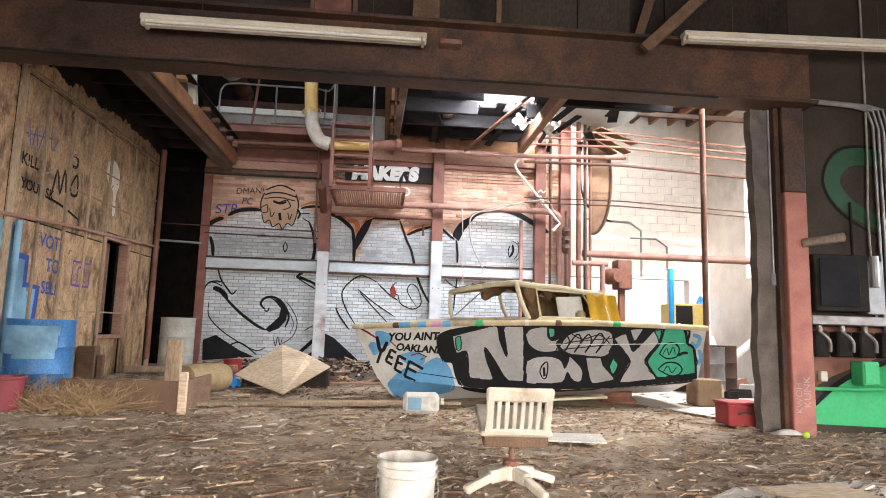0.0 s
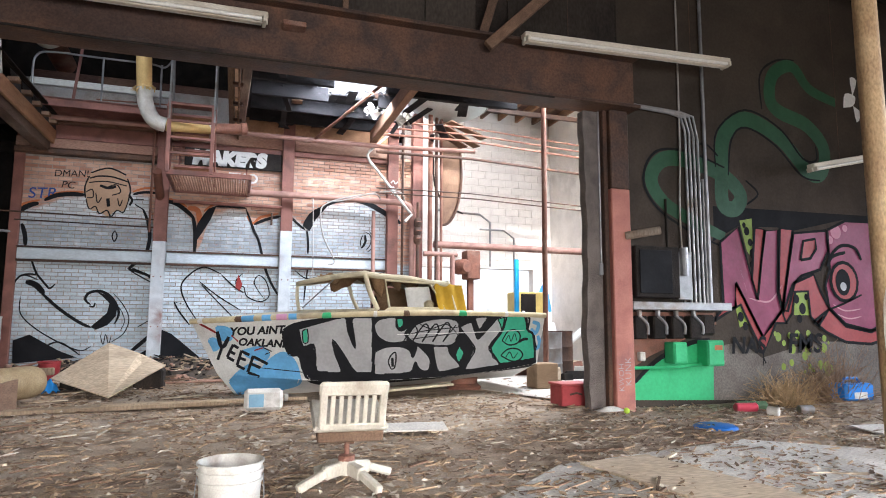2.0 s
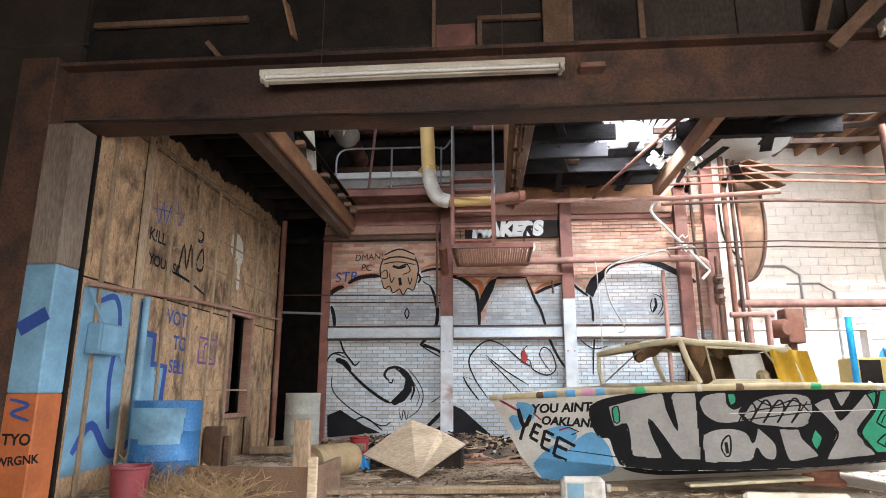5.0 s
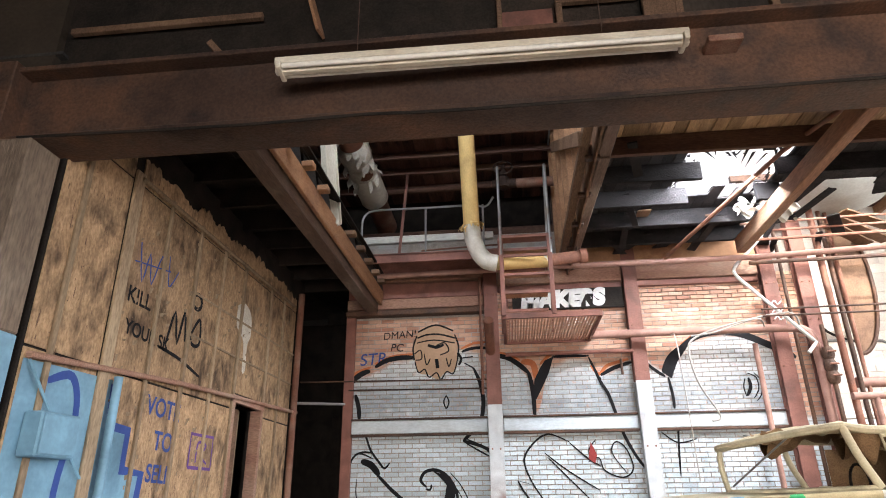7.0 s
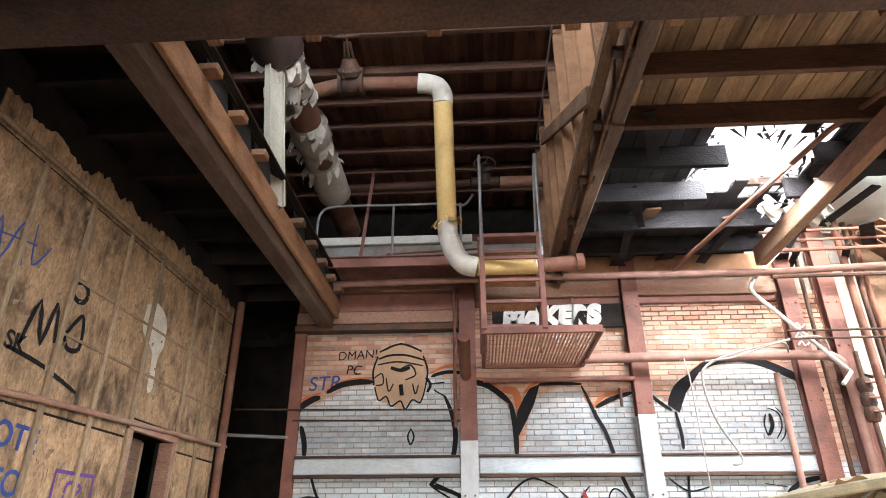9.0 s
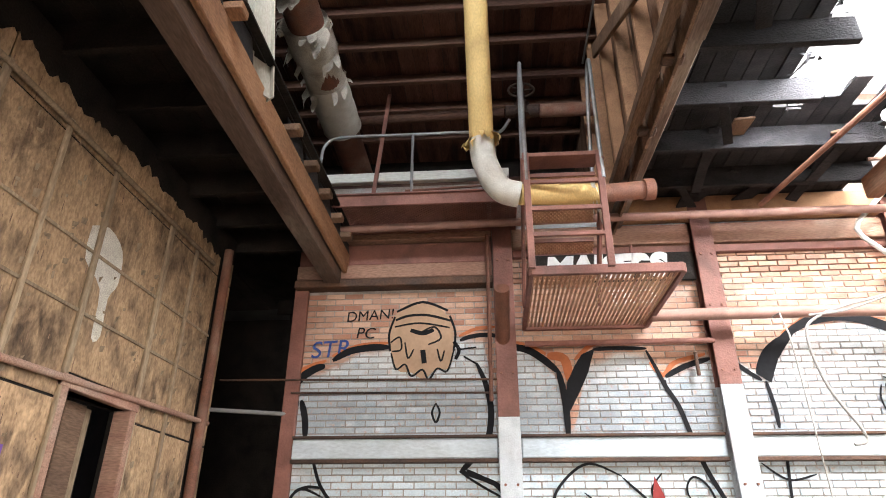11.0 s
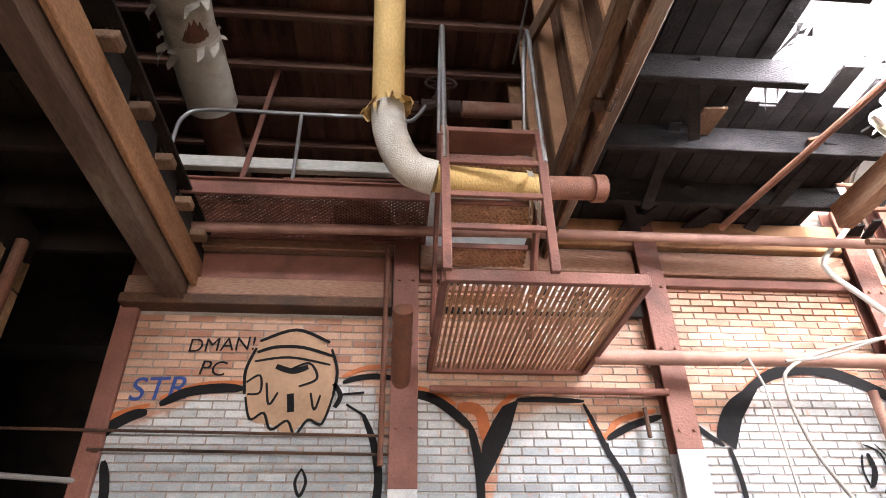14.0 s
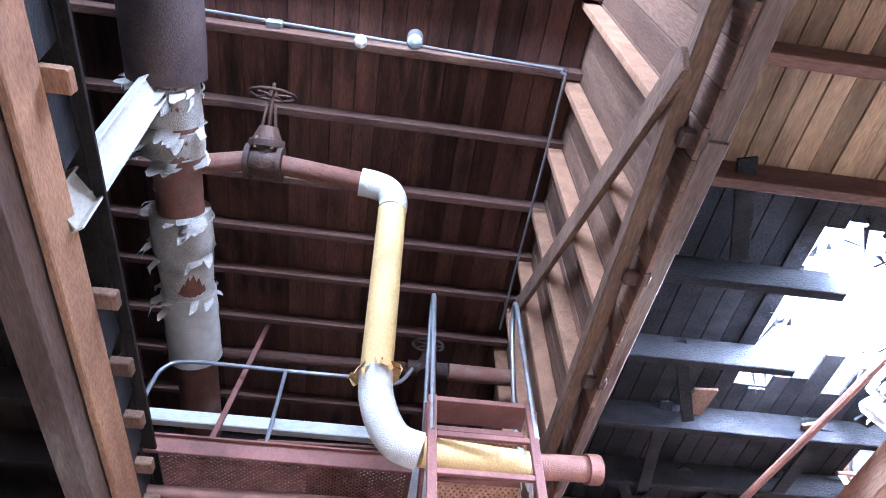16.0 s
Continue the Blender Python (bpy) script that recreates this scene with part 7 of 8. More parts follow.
def drum(name, x, y, r, h, mats, label, tilt=None):
    d = thing(name, label, "barrel")
    z = on_floor(x, y) - 0.01
    m = tilt or pose(x, y, z)
    prof = [(0, 0.02), (r * 0.96, 0.02), (r, 0.0), (r, h * 0.02), (r * 0.98, h * 0.05)]
    for b in (0.34, 0.66):
        prof += [(r * 0.98, h * (b - 0.02)), (r * 1.01, h * b), (r * 0.98, h * (b + 0.02))]
    prof += [(r * 0.98, h * 0.95), (r, h * 0.98), (r, h), (r * 0.95, h), (r * 0.94, h * 0.9), (0, h * 0.88)]
    part("drum_shell", Geo().lathe(prof, 32, m), mats, d, smooth=True)
    return d, m


M_bluedrum = weathered("blue_drum_paint", (0.05, 0.17, 0.36), (0.035, 0.11, 0.25), (0.12, 0.07, 0.05), 5, 0.45, 0.15, 0.1, (1, 1, 0.6), 0.5, 0.02)
d1, m1 = drum("blue_drum", -3.5, 7.85, 0.34, 0.88, M_bluedrum, "battered blue steel drum by the partition")
m1i = m1.copy()
painted("pale_spray", field(Geo(), ((3.7, 0.5), (5.6, 0.46), (5.7, 0.82), (3.6, 0.82)), lambda a, z: m1i @ Vector((0.347 * math.cos(a), 0.347 * math.sin(a), z)), 0.05), P_ltblue, d1)
drum("steel_drum", -3.05, 11.1, 0.27, 0.92, weathered("pale_drum_paint", (0.36, 0.36, 0.32), (0.26, 0.26, 0.23), (0.10, 0.16, 0.24), 5, 0.6, 0.2), "pale rusted drum with a blue band")
rbk = thing("red_bucket", "faded red plastic bucket", "bucket")
part("bucket_body", Geo().lathe([(0, 0), (0.14, 0), (0.165, 0.3), (0.178, 0.31), (0.178, 0.33), (0.16, 0.33), (0.135, 0.02), (0, 0.02)], 28, pose(-3.34, 6.98, on_floor(-3.3, 7))), paint("faded_red_plastic", (0.24, 0.05, 0.06), 0.5), rbk, smooth=True)
rbk2 = thing("red_bucket", "red plastic bucket beside the plywood sheet", "bucket")
part("bucket_body", Geo().lathe([(0, 0), (0.13, 0), (0.15, 0.28), (0.162, 0.29), (0.162, 0.31), (0.148, 0.31), (0.125, 0.02), (0, 0.02)], 24, pose(-2.25, 11.6, on_floor(-2.25, 11.6))), paint("red_plastic", (0.30, 0.035, 0.04), 0.45), rbk2, smooth=True)
gc = thing("gas_cylinder", "rusty tan gas cylinder lying on its side", "gas cylinder")
gm = pose(-2.1, 9.4, 0.24, 90, 0, -28)
part("cylinder_body", Geo().lathe([(0, -0.4), (0.1, -0.39), (0.18, -0.33), (0.2, -0.25), (0.2, 0.3), (0.18, 0.38), (0.1, 0.43), (0, 0.44)], 28, gm), weathered("rusty_tan_paint", (0.36, 0.27, 0.15), (0.27, 0.19, 0.10), (0.17, 0.09, 0.05), 6, 0.65, 0.3), gc, smooth=True)
part("collar", Geo().lathe([(0.12, 0.38), (0.13, 0.5), (0.115, 0.5), (0.105, 0.38)], 20, gm), M_rustpipe, gc, smooth=True)
solo("blue_cloth", Geo().grid(lambda u, v: (-2.05 + 0.24 * u, 10.2 + 0.2 * v, 0.05 + 0.16 * math.sin(3.1 * u) * math.sin(3.1 * v) + 0.02 * math.sin(17 * u + 9 * v)), 14, 12), paint("bright_blue_cloth", (0.03, 0.22, 0.55), 0.8), "crumpled bright blue cloth on the ground", "cloth", smooth=True)

# low planter box of old boards, with posts
pb = thing("board_box", "low box of old brown boards with posts", "box")
part("front_board", Geo().box(-3.1, -1.82, 7.52, 7.56, -0.02, 0.36, 0.006), M_timber, pb)
part("side_board", Geo().box(-1.86, -1.82, 7.56, 8.6, -0.02, 0.36, 0.006), M_timber, pb)
part("soil", Geo().grid(lambda u, v: (-3.1 + 1.24 * u, 7.56 + 1.0 * v, 0.26 + 0.06 * noise.noise((u * 4, v * 4, 1))), 10, 10), M_dirt, pb, smooth=True)
part("corner_post", Geo().box(-2.06, -1.90, 7.58, 7.66, -0.02, 0.80, 0.008), M_batten, pb, "pale upright board")
part("corner_post", Geo().box(-1.87, -1.78, 7.47, 7.515, -0.02, 0.46, 0.008), M_newply, pb, "pale short board")
solo("timber_stump", Geo().box(-3.95, -3.70, 9.7, 9.86, -0.02, 0.62, 0.012).box(-3.68, -3.6, 9.72, 9.8, -0.02, 0.5, 0.01), M_timber, "pair of upright timber off-cuts", "timber")
solo("floor_timber", Geo().bar((-3.6, 10.5, 0.25), (-1.95, 10.6, 0.3), 0.12, 0.1, 0.01), M_batten, "old timber lying by the partition", "timber")
solo("floor_plank", Geo().bar((-2.4, 8.05, 0.06), (0.35, 8.5, 0.05), 0.2, 0.045, 0.006), M_batten, "long weathered plank on the dirt", "plank")
solo("floor_plank", Geo().bar((-0.95, 8.32, 0.07), (1.3, 8.62, 0.06), 0.16, 0.04, 0.006), M_batten, "long weathered plank on the dirt", "plank")
solo("floor_board", Geo().bar((3.05, 4.5, 0.035), (3.3, 2.9, 0.035), 0.62, 0.018, 0.003, (0, 0, 1)), M_newply, "flat pale board lying on the floor", "board")
# concrete patches also paint the floor's sunlit parts paler
for pts, lab in ((((1.55, 6.1), (2.3, 6.0), (2.4, 6.45), (1.75, 6.5)), "pale sheet of board near the chair"), (((4.4, 7.9), (5.9, 7.7), (6.6, 11.5), (4.9, 11.8), (3.9, 9.5)), "pale bare concrete by the boat"), (((2.2, 3.0), (4.2, 3.2), (5.4, 4.2), (4.6, 4.9), (2.6, 4.5), (1.8, 3.8)), "bare concrete patch in the dirt, coloured lighter as if sunlit"), (((5.6, 3.6), (7.5, 3.8), (8.0, 5.0), (6.2, 5.2)), "bare concrete patch in the dirt, coloured lighter as if sunlit")):
    solo("concrete_patch", Geo().sheet([(x, y, 0.012 if len(pts) > 4 or pts[0][0] > 5 else 0.03) for x, y in pts], 0.012, (0, 0, 1)), M_slab, lab, "concrete", kind="structure")

# jug, red box, carton, bottles
jg = thing("plastic_jug", "dirty white plastic jug with a torn label", "jug")
part("jug_body", Geo().box(0.55, 0.97, 7.86, 8.05, 0.02, 0.25, 0.035), M_plast, jg, smooth=False)
part("jug_label", Geo().box(0.6, 0.76, 7.855, 7.862, 0.06, 0.2), P_ltblue, jg, "faded blue label")
part("jug_cap", Geo().tube([(0.99, 7.95, 0.15), (1.03, 7.95, 0.15)], 0.04, 12), M_plast, jg)
rx = thing("red_box", "faded red metal box on the concrete", "box")
part("box_body", Geo().box(4.18, 4.58, 7.28, 7.58, 0.01, 0.25, 0.012), paint("faded_red_paint", (0.36, 0.055, 0.06), 0.5), rx)
part("box_rim", Geo().box(4.165, 4.595, 7.265, 7.595, 0.252, 0.28, 0.006), paint("faded_red_rim", (0.40, 0.08, 0.08), 0.5), rx)
part("box_handle", Geo().tube([(4.28, 7.26, 0.15), (4.36, 7.24, 0.17), (4.44, 7.26, 0.15)], 0.012, 8), M_steel, rx)
solo("carton", Geo().box(4.72, 5.08, 9.0, 9.35, 0.03, 0.4, 0.01), weathered("cardboard", (0.36, 0.25, 0.16), (0.29, 0.2, 0.125), (0.2, 0.13, 0.08), 5, 0.9, 0.2), "brown cardboard carton on the concrete", "carton")
pipe("yard_post", [(5.40, 10.0, 0.0), (5.42, 10.0, 4.75)], 0.045, M_rustpipe, "slim rusty post under the roof edge", 12)
solo("tennis_ball", Geo().lathe([(0.033 * math.sin(a), 0.045 - 0.033 * math.cos(a)) for a in np.linspace(0, math.pi, 12)], 18, pose(4.58, 6.55, 0.0)), paint("yellow_green_felt", (0.45, 0.62, 0.06), 0.9), "yellow-green ball on the dirt", "ball", smooth=True)
solo("pale_rag", Geo().grid(lambda u, v: (4.3 + 0.34 * u, 6.62 + 0.16 * v, 0.03 + 0.05 * math.sin(3 * u) * math.sin(3 * v)), 8, 6), M_lag, "pale rag at the pier's foot", "rag", smooth=True)


def can(x, y, mt, label, turn, r=0.035, h=0.12):
    c = thing("drink_can", label, "can")
    m = pose(x, y, on_floor(x, y) + r + 0.012, 90, 0, turn)
    part("can_body", Geo().lathe([(0, 0), (r * 0.8, 0), (r, 0.01), (r, h - 0.01), (r * 0.8, h), (0, h - 0.004)], 20, m), mt, c, smooth=True)


can(5.75, 6.2, paint("red_can", (0.45, 0.05, 0.08), 0.35), "crushed red drink can on the dirt", 80, 0.05, 0.26)
can(5.95, 5.95, M_plast, "small white cup lying on the dirt", 30, 0.05, 0.12)
can(6.5, 6.05, M_greysteel, "dented grey can on the dirt", 75, 0.05, 0.17)
can(6.05, 6.5, paint("green_bottle", (0.08, 0.14, 0.08), 0.3), "dull green bottle on the dirt", 70, 0.05, 0.35)
solo("plastic_disc", Geo().lathe([(0, 0.03), (0.17, 0.035), (0.2, 0.02), (0.21, 0.0), (0.19, 0.0), (0.17, 0.02), (0, 0.015)], 28, pose(4.85, 5.5, 0.01)), paint("blue_plastic_lid", (0.03, 0.14, 0.45), 0.4), "blue plastic lid on the ground", "lid", smooth=True)
bj = thing("blue_crate", "bright blue plastic container by the wall", "container")
part("crate_body", Geo().box(7.95, 8.45, 6.62, 6.9, 0.02, 0.24, 0.03), paint("bright_blue_plastic", (0.03, 0.2, 0.6), 0.4), bj)
part("crate_label", Geo().box(8.08, 8.3, 6.612, 6.62, 0.05, 0.13), M_lag, bj, "white label")
part("crate_handle", Geo().tube([(8.05, 6.76, 0.24), (8.1, 6.76, 0.3), (8.3, 6.76, 0.3), (8.35, 6.76, 0.24)], 0.02, 8), paint("blue_handle", (0.03, 0.18, 0.55), 0.4), bj)


# dry tumbleweed by the right wall and dead grass by the drum
def brush(name, x, y, r, n, label, mt, h=0.5, seed=2, spread=1.0):
    rb_ = random.Random(seed)
    g = Geo()
    z0 = on_floor(x, y)
    for k in range(n):
        a = rb_.uniform(0, 6.283)
        el = rb_.uniform(0.1, 1.4)
        ln = r * rb_.uniform(0.5, 1.0)
        p0 = Vector((x + rb_.uniform(-0.3, 0.3) * r * spread, y + rb_.uniform(-0.3, 0.3) * r * spread, z0))
        d = Vector((math.cos(a) * math.cos(el), math.sin(a) * math.cos(el) * 0.7, math.sin(el) * h / r))
        p1 = p0 + d * ln * 0.55
        p2 = p0 + d * ln + Vector((rb_.uniform(-0.1, 0.1), rb_.uniform(-0.1, 0.1), -0.05 * rb_.random()))
        p2.z = max(p2.z, z0 + 0.01)
        g.tube([p0, p1, p2], [0.006, 0.004, 0.002], 3, caps=False)
        for j in range(2):
            q = p1.lerp(p2, rb_.random())
            g.tube([q, q + Vector((rb_.uniform(-0.12, 0.12), rb_.uniform(-0.1, 0.1), rb_.uniform(0, 0.12)))], [0.003, 0.0015], 3, caps=False)
    return solo(name, g, mt, label, "dry plant", kind="stuff")


M_straw = weathered("dry_straw", (0.44, 0.31, 0.17), (0.33, 0.22, 0.12), (0.22, 0.14, 0.08), 12, 0.9, 0)
M_weed = weathered("dry_weed", (0.30, 0.2, 0.13), (0.2, 0.13, 0.085), (0.12, 0.08, 0.05), 12, 0.9, 0)
brush("tumbleweed", 7.05, 6.72, 0.62, 230, "dry straw-coloured tumbleweed against the wall", M_straw, 0.5, 2)
brush("tumbleweed", 8.0, 6.85, 0.75, 220, "tall brown dead weeds against the wall", M_weed, 0.85, 3)
brush("dead_grass", -2.75, 7.2, 0.6, 260, "flattened dry grass beside the box", M_straw, 0.34, 4, 1.6)
brush("dead_grass", -3.4, 7.6, 0.45, 160, "dry grass at the drum's foot", M_straw, 0.4, 5, 1.6)

M_debris = weathered("dark_rubble_earth", (0.12, 0.095, 0.075), (0.06, 0.048, 0.04), (0.22, 0.17, 0.13), 9, 0.95, 0.9)
# litter: leaves and splinters as stuff, larger sticks as things
rl = random.Random(31)
cols = (weathered("leaf_litter_tan", (0.42, 0.30, 0.19), (0.32, 0.22, 0.14), (0.24, 0.16, 0.1), 20, 0.9, 0), weathered("leaf_litter_brown", (0.22, 0.15, 0.10), (0.15, 0.10, 0.07), (0.1, 0.07, 0.05), 20, 0.9, 0), weathered("leaf_litter_pale", (0.56, 0.49, 0.40), (0.47, 0.41, 0.33), (0.35, 0.3, 0.24), 20, 0.9, 0))
for ci, (mt, n) in enumerate(zip(cols, (15000, 13000, 8500))):
    g = Geo()
    for k in range(n):
        x, y = rl.uniform(-4.0, 8.5), 3.3 + 9.6 * rl.random() ** 1.5
        if noise.noise((x * 0.9, y * 0.9, 2.0 + ci)) < -0.28 + 0.3 * rl.random() - (0.1 if y < 6.5 else 0):
            continue
        if x > 5.0 and y > 7.0 or abs(y - 9.5) < 0.7 and 0.7 < x < 4.5:
            continue
        z = on_floor(x, y) + rl.uniform(0.006, 0.03)
        a = rl.uniform(0, 6.283)
        ln, w = 0.012 + 0.06 * rl.random() ** 2, rl.uniform(0.006, 0.022)
        c, s = math.cos(a), math.sin(a)
        t1, t2 = rl.uniform(-0.012, 0.015), rl.uniform(-0.008, 0.015)
        g.v += [(x - c * ln, y - s * ln, z + t1), (x - s * w, y + c * w, z + t2), (x + c * ln, y + s * ln, z - t1 * 0.5), (x + s * w, y - c * w, z)]
        b = len(g.v) - 4
        g.f.append((b, b + 1, b + 2, b + 3))
    ob = new("leaf_litter", g.mesh("leaf_litter", mt, fix=False))
    tagged(ob, ("tan leaves and chips strewn over dirt", "brown leaves and bark strewn over dirt", "pale splinters and paper bits on dirt")[ci], "litter", kind="stuff")
for k in range(150):
    x, y = rl.uniform(-3.4, 7.5), 3.5 + 8.2 * rl.random() ** 1.3
    if abs(y - 9.5) < 0.9 and 0.2 < x < 5:
        continue
    a, ln = rl.uniform(-0.7, 0.7), rl.uniform(0.12, 0.6)
    z = on_floor(x, y) + 0.018
    if k % 3:
        g = Geo().bar((x, y, z), (x + ln * math.cos(a), y + ln * math.sin(a), z + rl.uniform(0, 0.02)), rl.uniform(0.015, 0.05), 0.014, 0.002)
        solo("wood_splinter", g, (M_batten, M_timber, M_newply)[k % 3], "weathered wood splinter on the dirt", "splinter", "splinters")
    else:
        g = Geo().tube([(x, y, z), (x + 0.5 * ln * math.cos(a), y + 0.5 * ln * math.sin(a) + 0.02, z + 0.01), (x + ln * math.cos(a), y + ln * math.sin(a), z)], 0.007, 5)
        solo("stick", g, M_timber, "thin dead stick on the dirt", "stick", "sticks")
# rubble along the foot of the brick wall
for k in range(46):
    x, y = rl.uniform(-3.2, 3.6), rl.uniform(11.2, 12.8)
    s = rl.uniform(0.05, 0.17)
    m = pose(x, y, on_floor(x, y) + s * 0.25, rl.uniform(-25, 25), rl.uniform(-25, 25), rl.uniform(0, 180))
    solo("rubble_piece", Geo().box(-s, s, -s * 0.6, s * 0.6, -s * 0.35, s * 0.35, s * 0.12, m), (M_dark, M_lintelwood, M_slab)[k % 3], "broken lump of rubble by the wall", "rubble", "rubble")
for k in range(22):
    x, y = rl.uniform(-3.1, 3.4), rl.uniform(11.0, 12.6)
    a, ln = rl.uniform(-0.5, 0.5), rl.uniform(0.4, 1.2)
    z = on_floor(x, y)
    solo("fallen_board", Geo().bar((x, y, z + 0.03), (x + ln * math.cos(a), y + ln * math.sin(a) * 0.6, z + rl.uniform(0.03, 0.2)), rl.uniform(0.05, 0.16), 0.022, 0.003), (M_timber, M_batten, M_lintelwood)[k % 3], "fallen broken board by the wall", "board", "fallen boards")

def mound(u, v):
    x, y = -3.2 + 6.9 * u, 11.3 + 1.66 * v
    h = 0.42 * math.sin(math.pi * min(1.0, v * 0.62)) * (0.55 + 0.75 * noise.noise((x * 1.1, y * 1.1, 3.0))) * min(1.0, 6 * u, 6 * (1 - u))
    return (x, y, on_floor(x, y) - 0.02 + max(0.0, h) + 0.05 * noise.noise((x * 5, y * 5, 1.0)))


solo("debris_heap", Geo().grid(mound, 90, 30), M_debris, "dark heap of earth and rubble at the wall's foot", "rubble heap", kind="stuff", smooth=True)
heap = random.Random(91)
for ci, (mt, n, lab) in enumerate(((M_dark, 500, "dark scraps on the rubble heap"), (M_batten, 420, "broken laths on the rubble heap"), (M_lintelwood, 240, "brick crumbs and splinters on the rubble heap"), (M_newply, 90, "pale scraps on the rubble heap"))):
    g = Geo()
    for k in range(n):
        u, v = heap.random(), heap.random()
        p = Vector(mound(u, v))
        a, ln = heap.uniform(0, 3.14), 0.03 + 0.22 * heap.random() ** 2
        d = Vector((math.cos(a), math.sin(a), heap.uniform(-0.3, 0.5))) * ln
        g.bar(p - d * 0.5 + Vector((0, 0, 0.02)), p + d * 0.5 + Vector((0, 0, 0.02)), heap.uniform(0.01, 0.06), heap.uniform(0.008, 0.03))
    tagged(new("heap_scraps", g.mesh("heap_scraps", mt, fix=False)), lab, "debris", kind="stuff")
M_splint = (cols[0], cols[1], cols[2])
for ci, n in enumerate((1500, 1800, 220)):
    g = Geo()
    for k in range(n):
        x, y = rl.uniform(-3.9, 8.5), 3.2 + 9.0 * rl.random() ** 1.4
        if (x > 5.0 and y > 7.0) or (abs(y - 9.5) < 0.75 and 0.6 < x < 4.5):
            continue
        a, ln = rl.gauss(0, 0.6), 0.04 + 0.2 * rl.random() ** 2
        z = on_floor(x, y) + rl.uniform(0.008, 0.02)
        g.bar((x, y, z), (x + ln * math.cos(a), y + ln * math.sin(a), z + rl.uniform(-0.005, 0.025)), rl.uniform(0.006, 0.022), rl.uniform(0.004, 0.012))
    ob = new("wood_chips", g.mesh("wood_chips", M_splint[ci], fix=False))
    tagged(ob, ("tan splinters strewn over the dirt", "dark twigs and bark on the dirt", "pale wood chips on the dirt")[ci], "litter", kind="stuff")

# ---- the yard beyond the boat ----
M_bag = paint("white_plastic_sheet", (0.78, 0.79, 0.78), 0.4, 0.08)
for k, (x, y, h) in enumerate(((5.2, 13.2, 1.55), (5.9, 13.5, 1.65), (6.6, 13.3, 1.5), (7.3, 13.8, 1.4))):
    solo("plastic_heap", Geo().grid(lambda u, v, x=x, y=y, h=h, k=k: (x + 0.9 * (u - 0.5) * (1.3 - 0.5 * math.sin(math.pi * v)), y + 0.7 * (v - 0.5), max(0.0, 0.8 * h * math.sin(math.pi * u) ** 0.35 * math.sin(math.pi * v) ** 0.35 + 0.2 * noise.noise((u * 6, v * 5, k)) + 0.06 * math.sin(23 * u + k + 4 * v))), 22, 14), M_bag, "heap covered with crumpled white plastic sheet", "plastic sheet", "plastic heaps", smooth=True)
ym = thing("yard_machine", "yellow painted machine housing in the yard", "machine")
part("machine_body", Geo().box(6.9, 7.7, 14.3, 14.9, 0.0, 1.75, 0.03), paint("faded_yellow_housing", (0.66, 0.50, 0.16), 0.5), ym)
part("machine_base", Geo().box(6.85, 7.75, 14.25, 14.95, -0.02, 0.3, 0.02), M_steel, ym)
part("machine_panel", Geo().box(7.0, 7.4, 14.285, 14.3, 1.1, 1.7, 0.01), M_dark, ym)
solo("blue_tarp", Geo().grid(lambda u, v: (8.2 + 0.5 * u + 0.04 * math.sin(15 * v), 12.3 + 0.1 * math.sin(9 * u), 0.6 + 1.5 * v), 8, 14), paint("blue_tarp_plastic", (0.02, 0.26, 0.62), 0.4), "bright blue tarpaulin hanging in the yard", "tarpaulin", smooth=True)
pipe("blue_post", [(6.75, 14.0, 0.0), (6.75, 14.0, 2.5)], 0.06, paint("blue_post_paint", (0.03, 0.3, 0.6), 0.4), "bright blue post in the yard", 12)
for k, (x, y) in enumerate(((5.9, 10.9), (6.35, 11.3), (6.0, 11.7))):
    drum("steel_drum", x, y, 0.28, 0.85, M_steel if k else M_greysteel, "rusty steel drum standing in the yard")
solo("ramp_plank", Geo().bar((5.95, 11.55, 0.0), (8.74, 12.0, 2.0), 0.2, 0.05, 0.006), M_whitebeam, "pale plank slanting across the yard", "plank")
pile = random.Random(12)
for k in range(30):
    x, y = pile.uniform(5.6, 8.4), pile.uniform(9.6, 12.6)
    s = pile.uniform(0.08, 0.28)
    m = pose(x, y, s * 0.3, pile.uniform(-20, 20), pile.uniform(-20, 20), pile.uniform(0, 180))
    solo("yard_scrap", Geo().box(-s, s, -s * 0.6, s * 0.6, -s * 0.4, s * 0.5, 0.012, m), (M_rustpipe, M_dark, M_lag, M_newply)[k % 4], "piece of scrap lying in the yard", "scrap", "yard scrap")
yart = thing("yard_graffiti", "bright blue graffiti low on the white wall", "graffiti")
yp_ = lambda x, z: Vector((x, 15.994, z))
for w, pts in ((0.12, ((4.4, 1.9), (4.7, 2.2), (4.9, 1.8), (4.6, 1.6))), (0.12, ((4.3, 1.5), (4.6, 1.3), (4.95, 1.6))), (0.14, ((8.3, 1.2), (8.5, 2.0), (8.7, 1.3)))):
    painted("blue_scrawl", strip(Geo(), pts, w, yp_), P_blue, yart)
# block courses of the white wall
M_joint = weathered("block_joint", (0.5, 0.48, 0.45), (0.42, 0.4, 0.37), (0.36, 0.34, 0.31), 8, 0.95, 0.1)
g = Geo()
for r in range(24):
    z = 2.5 + 0.2 * r
    off = 0.2 * (r % 2)
    for c in range(13):
        x0 = 4.16 + 0.4 * c + off - 0.2
        x1 = min(x0 + 0.392, 8.74)
        x0 = max(x0, 4.16)
        if x1 - x0 > 0.05:
            g.box(x0, x1, 15.985, 16.0, z + 0.004, z + 0.196, 0.004)
ob = part("wall_block", g, M_white_block, wall_far)
tagged(ob, kind="stuff")
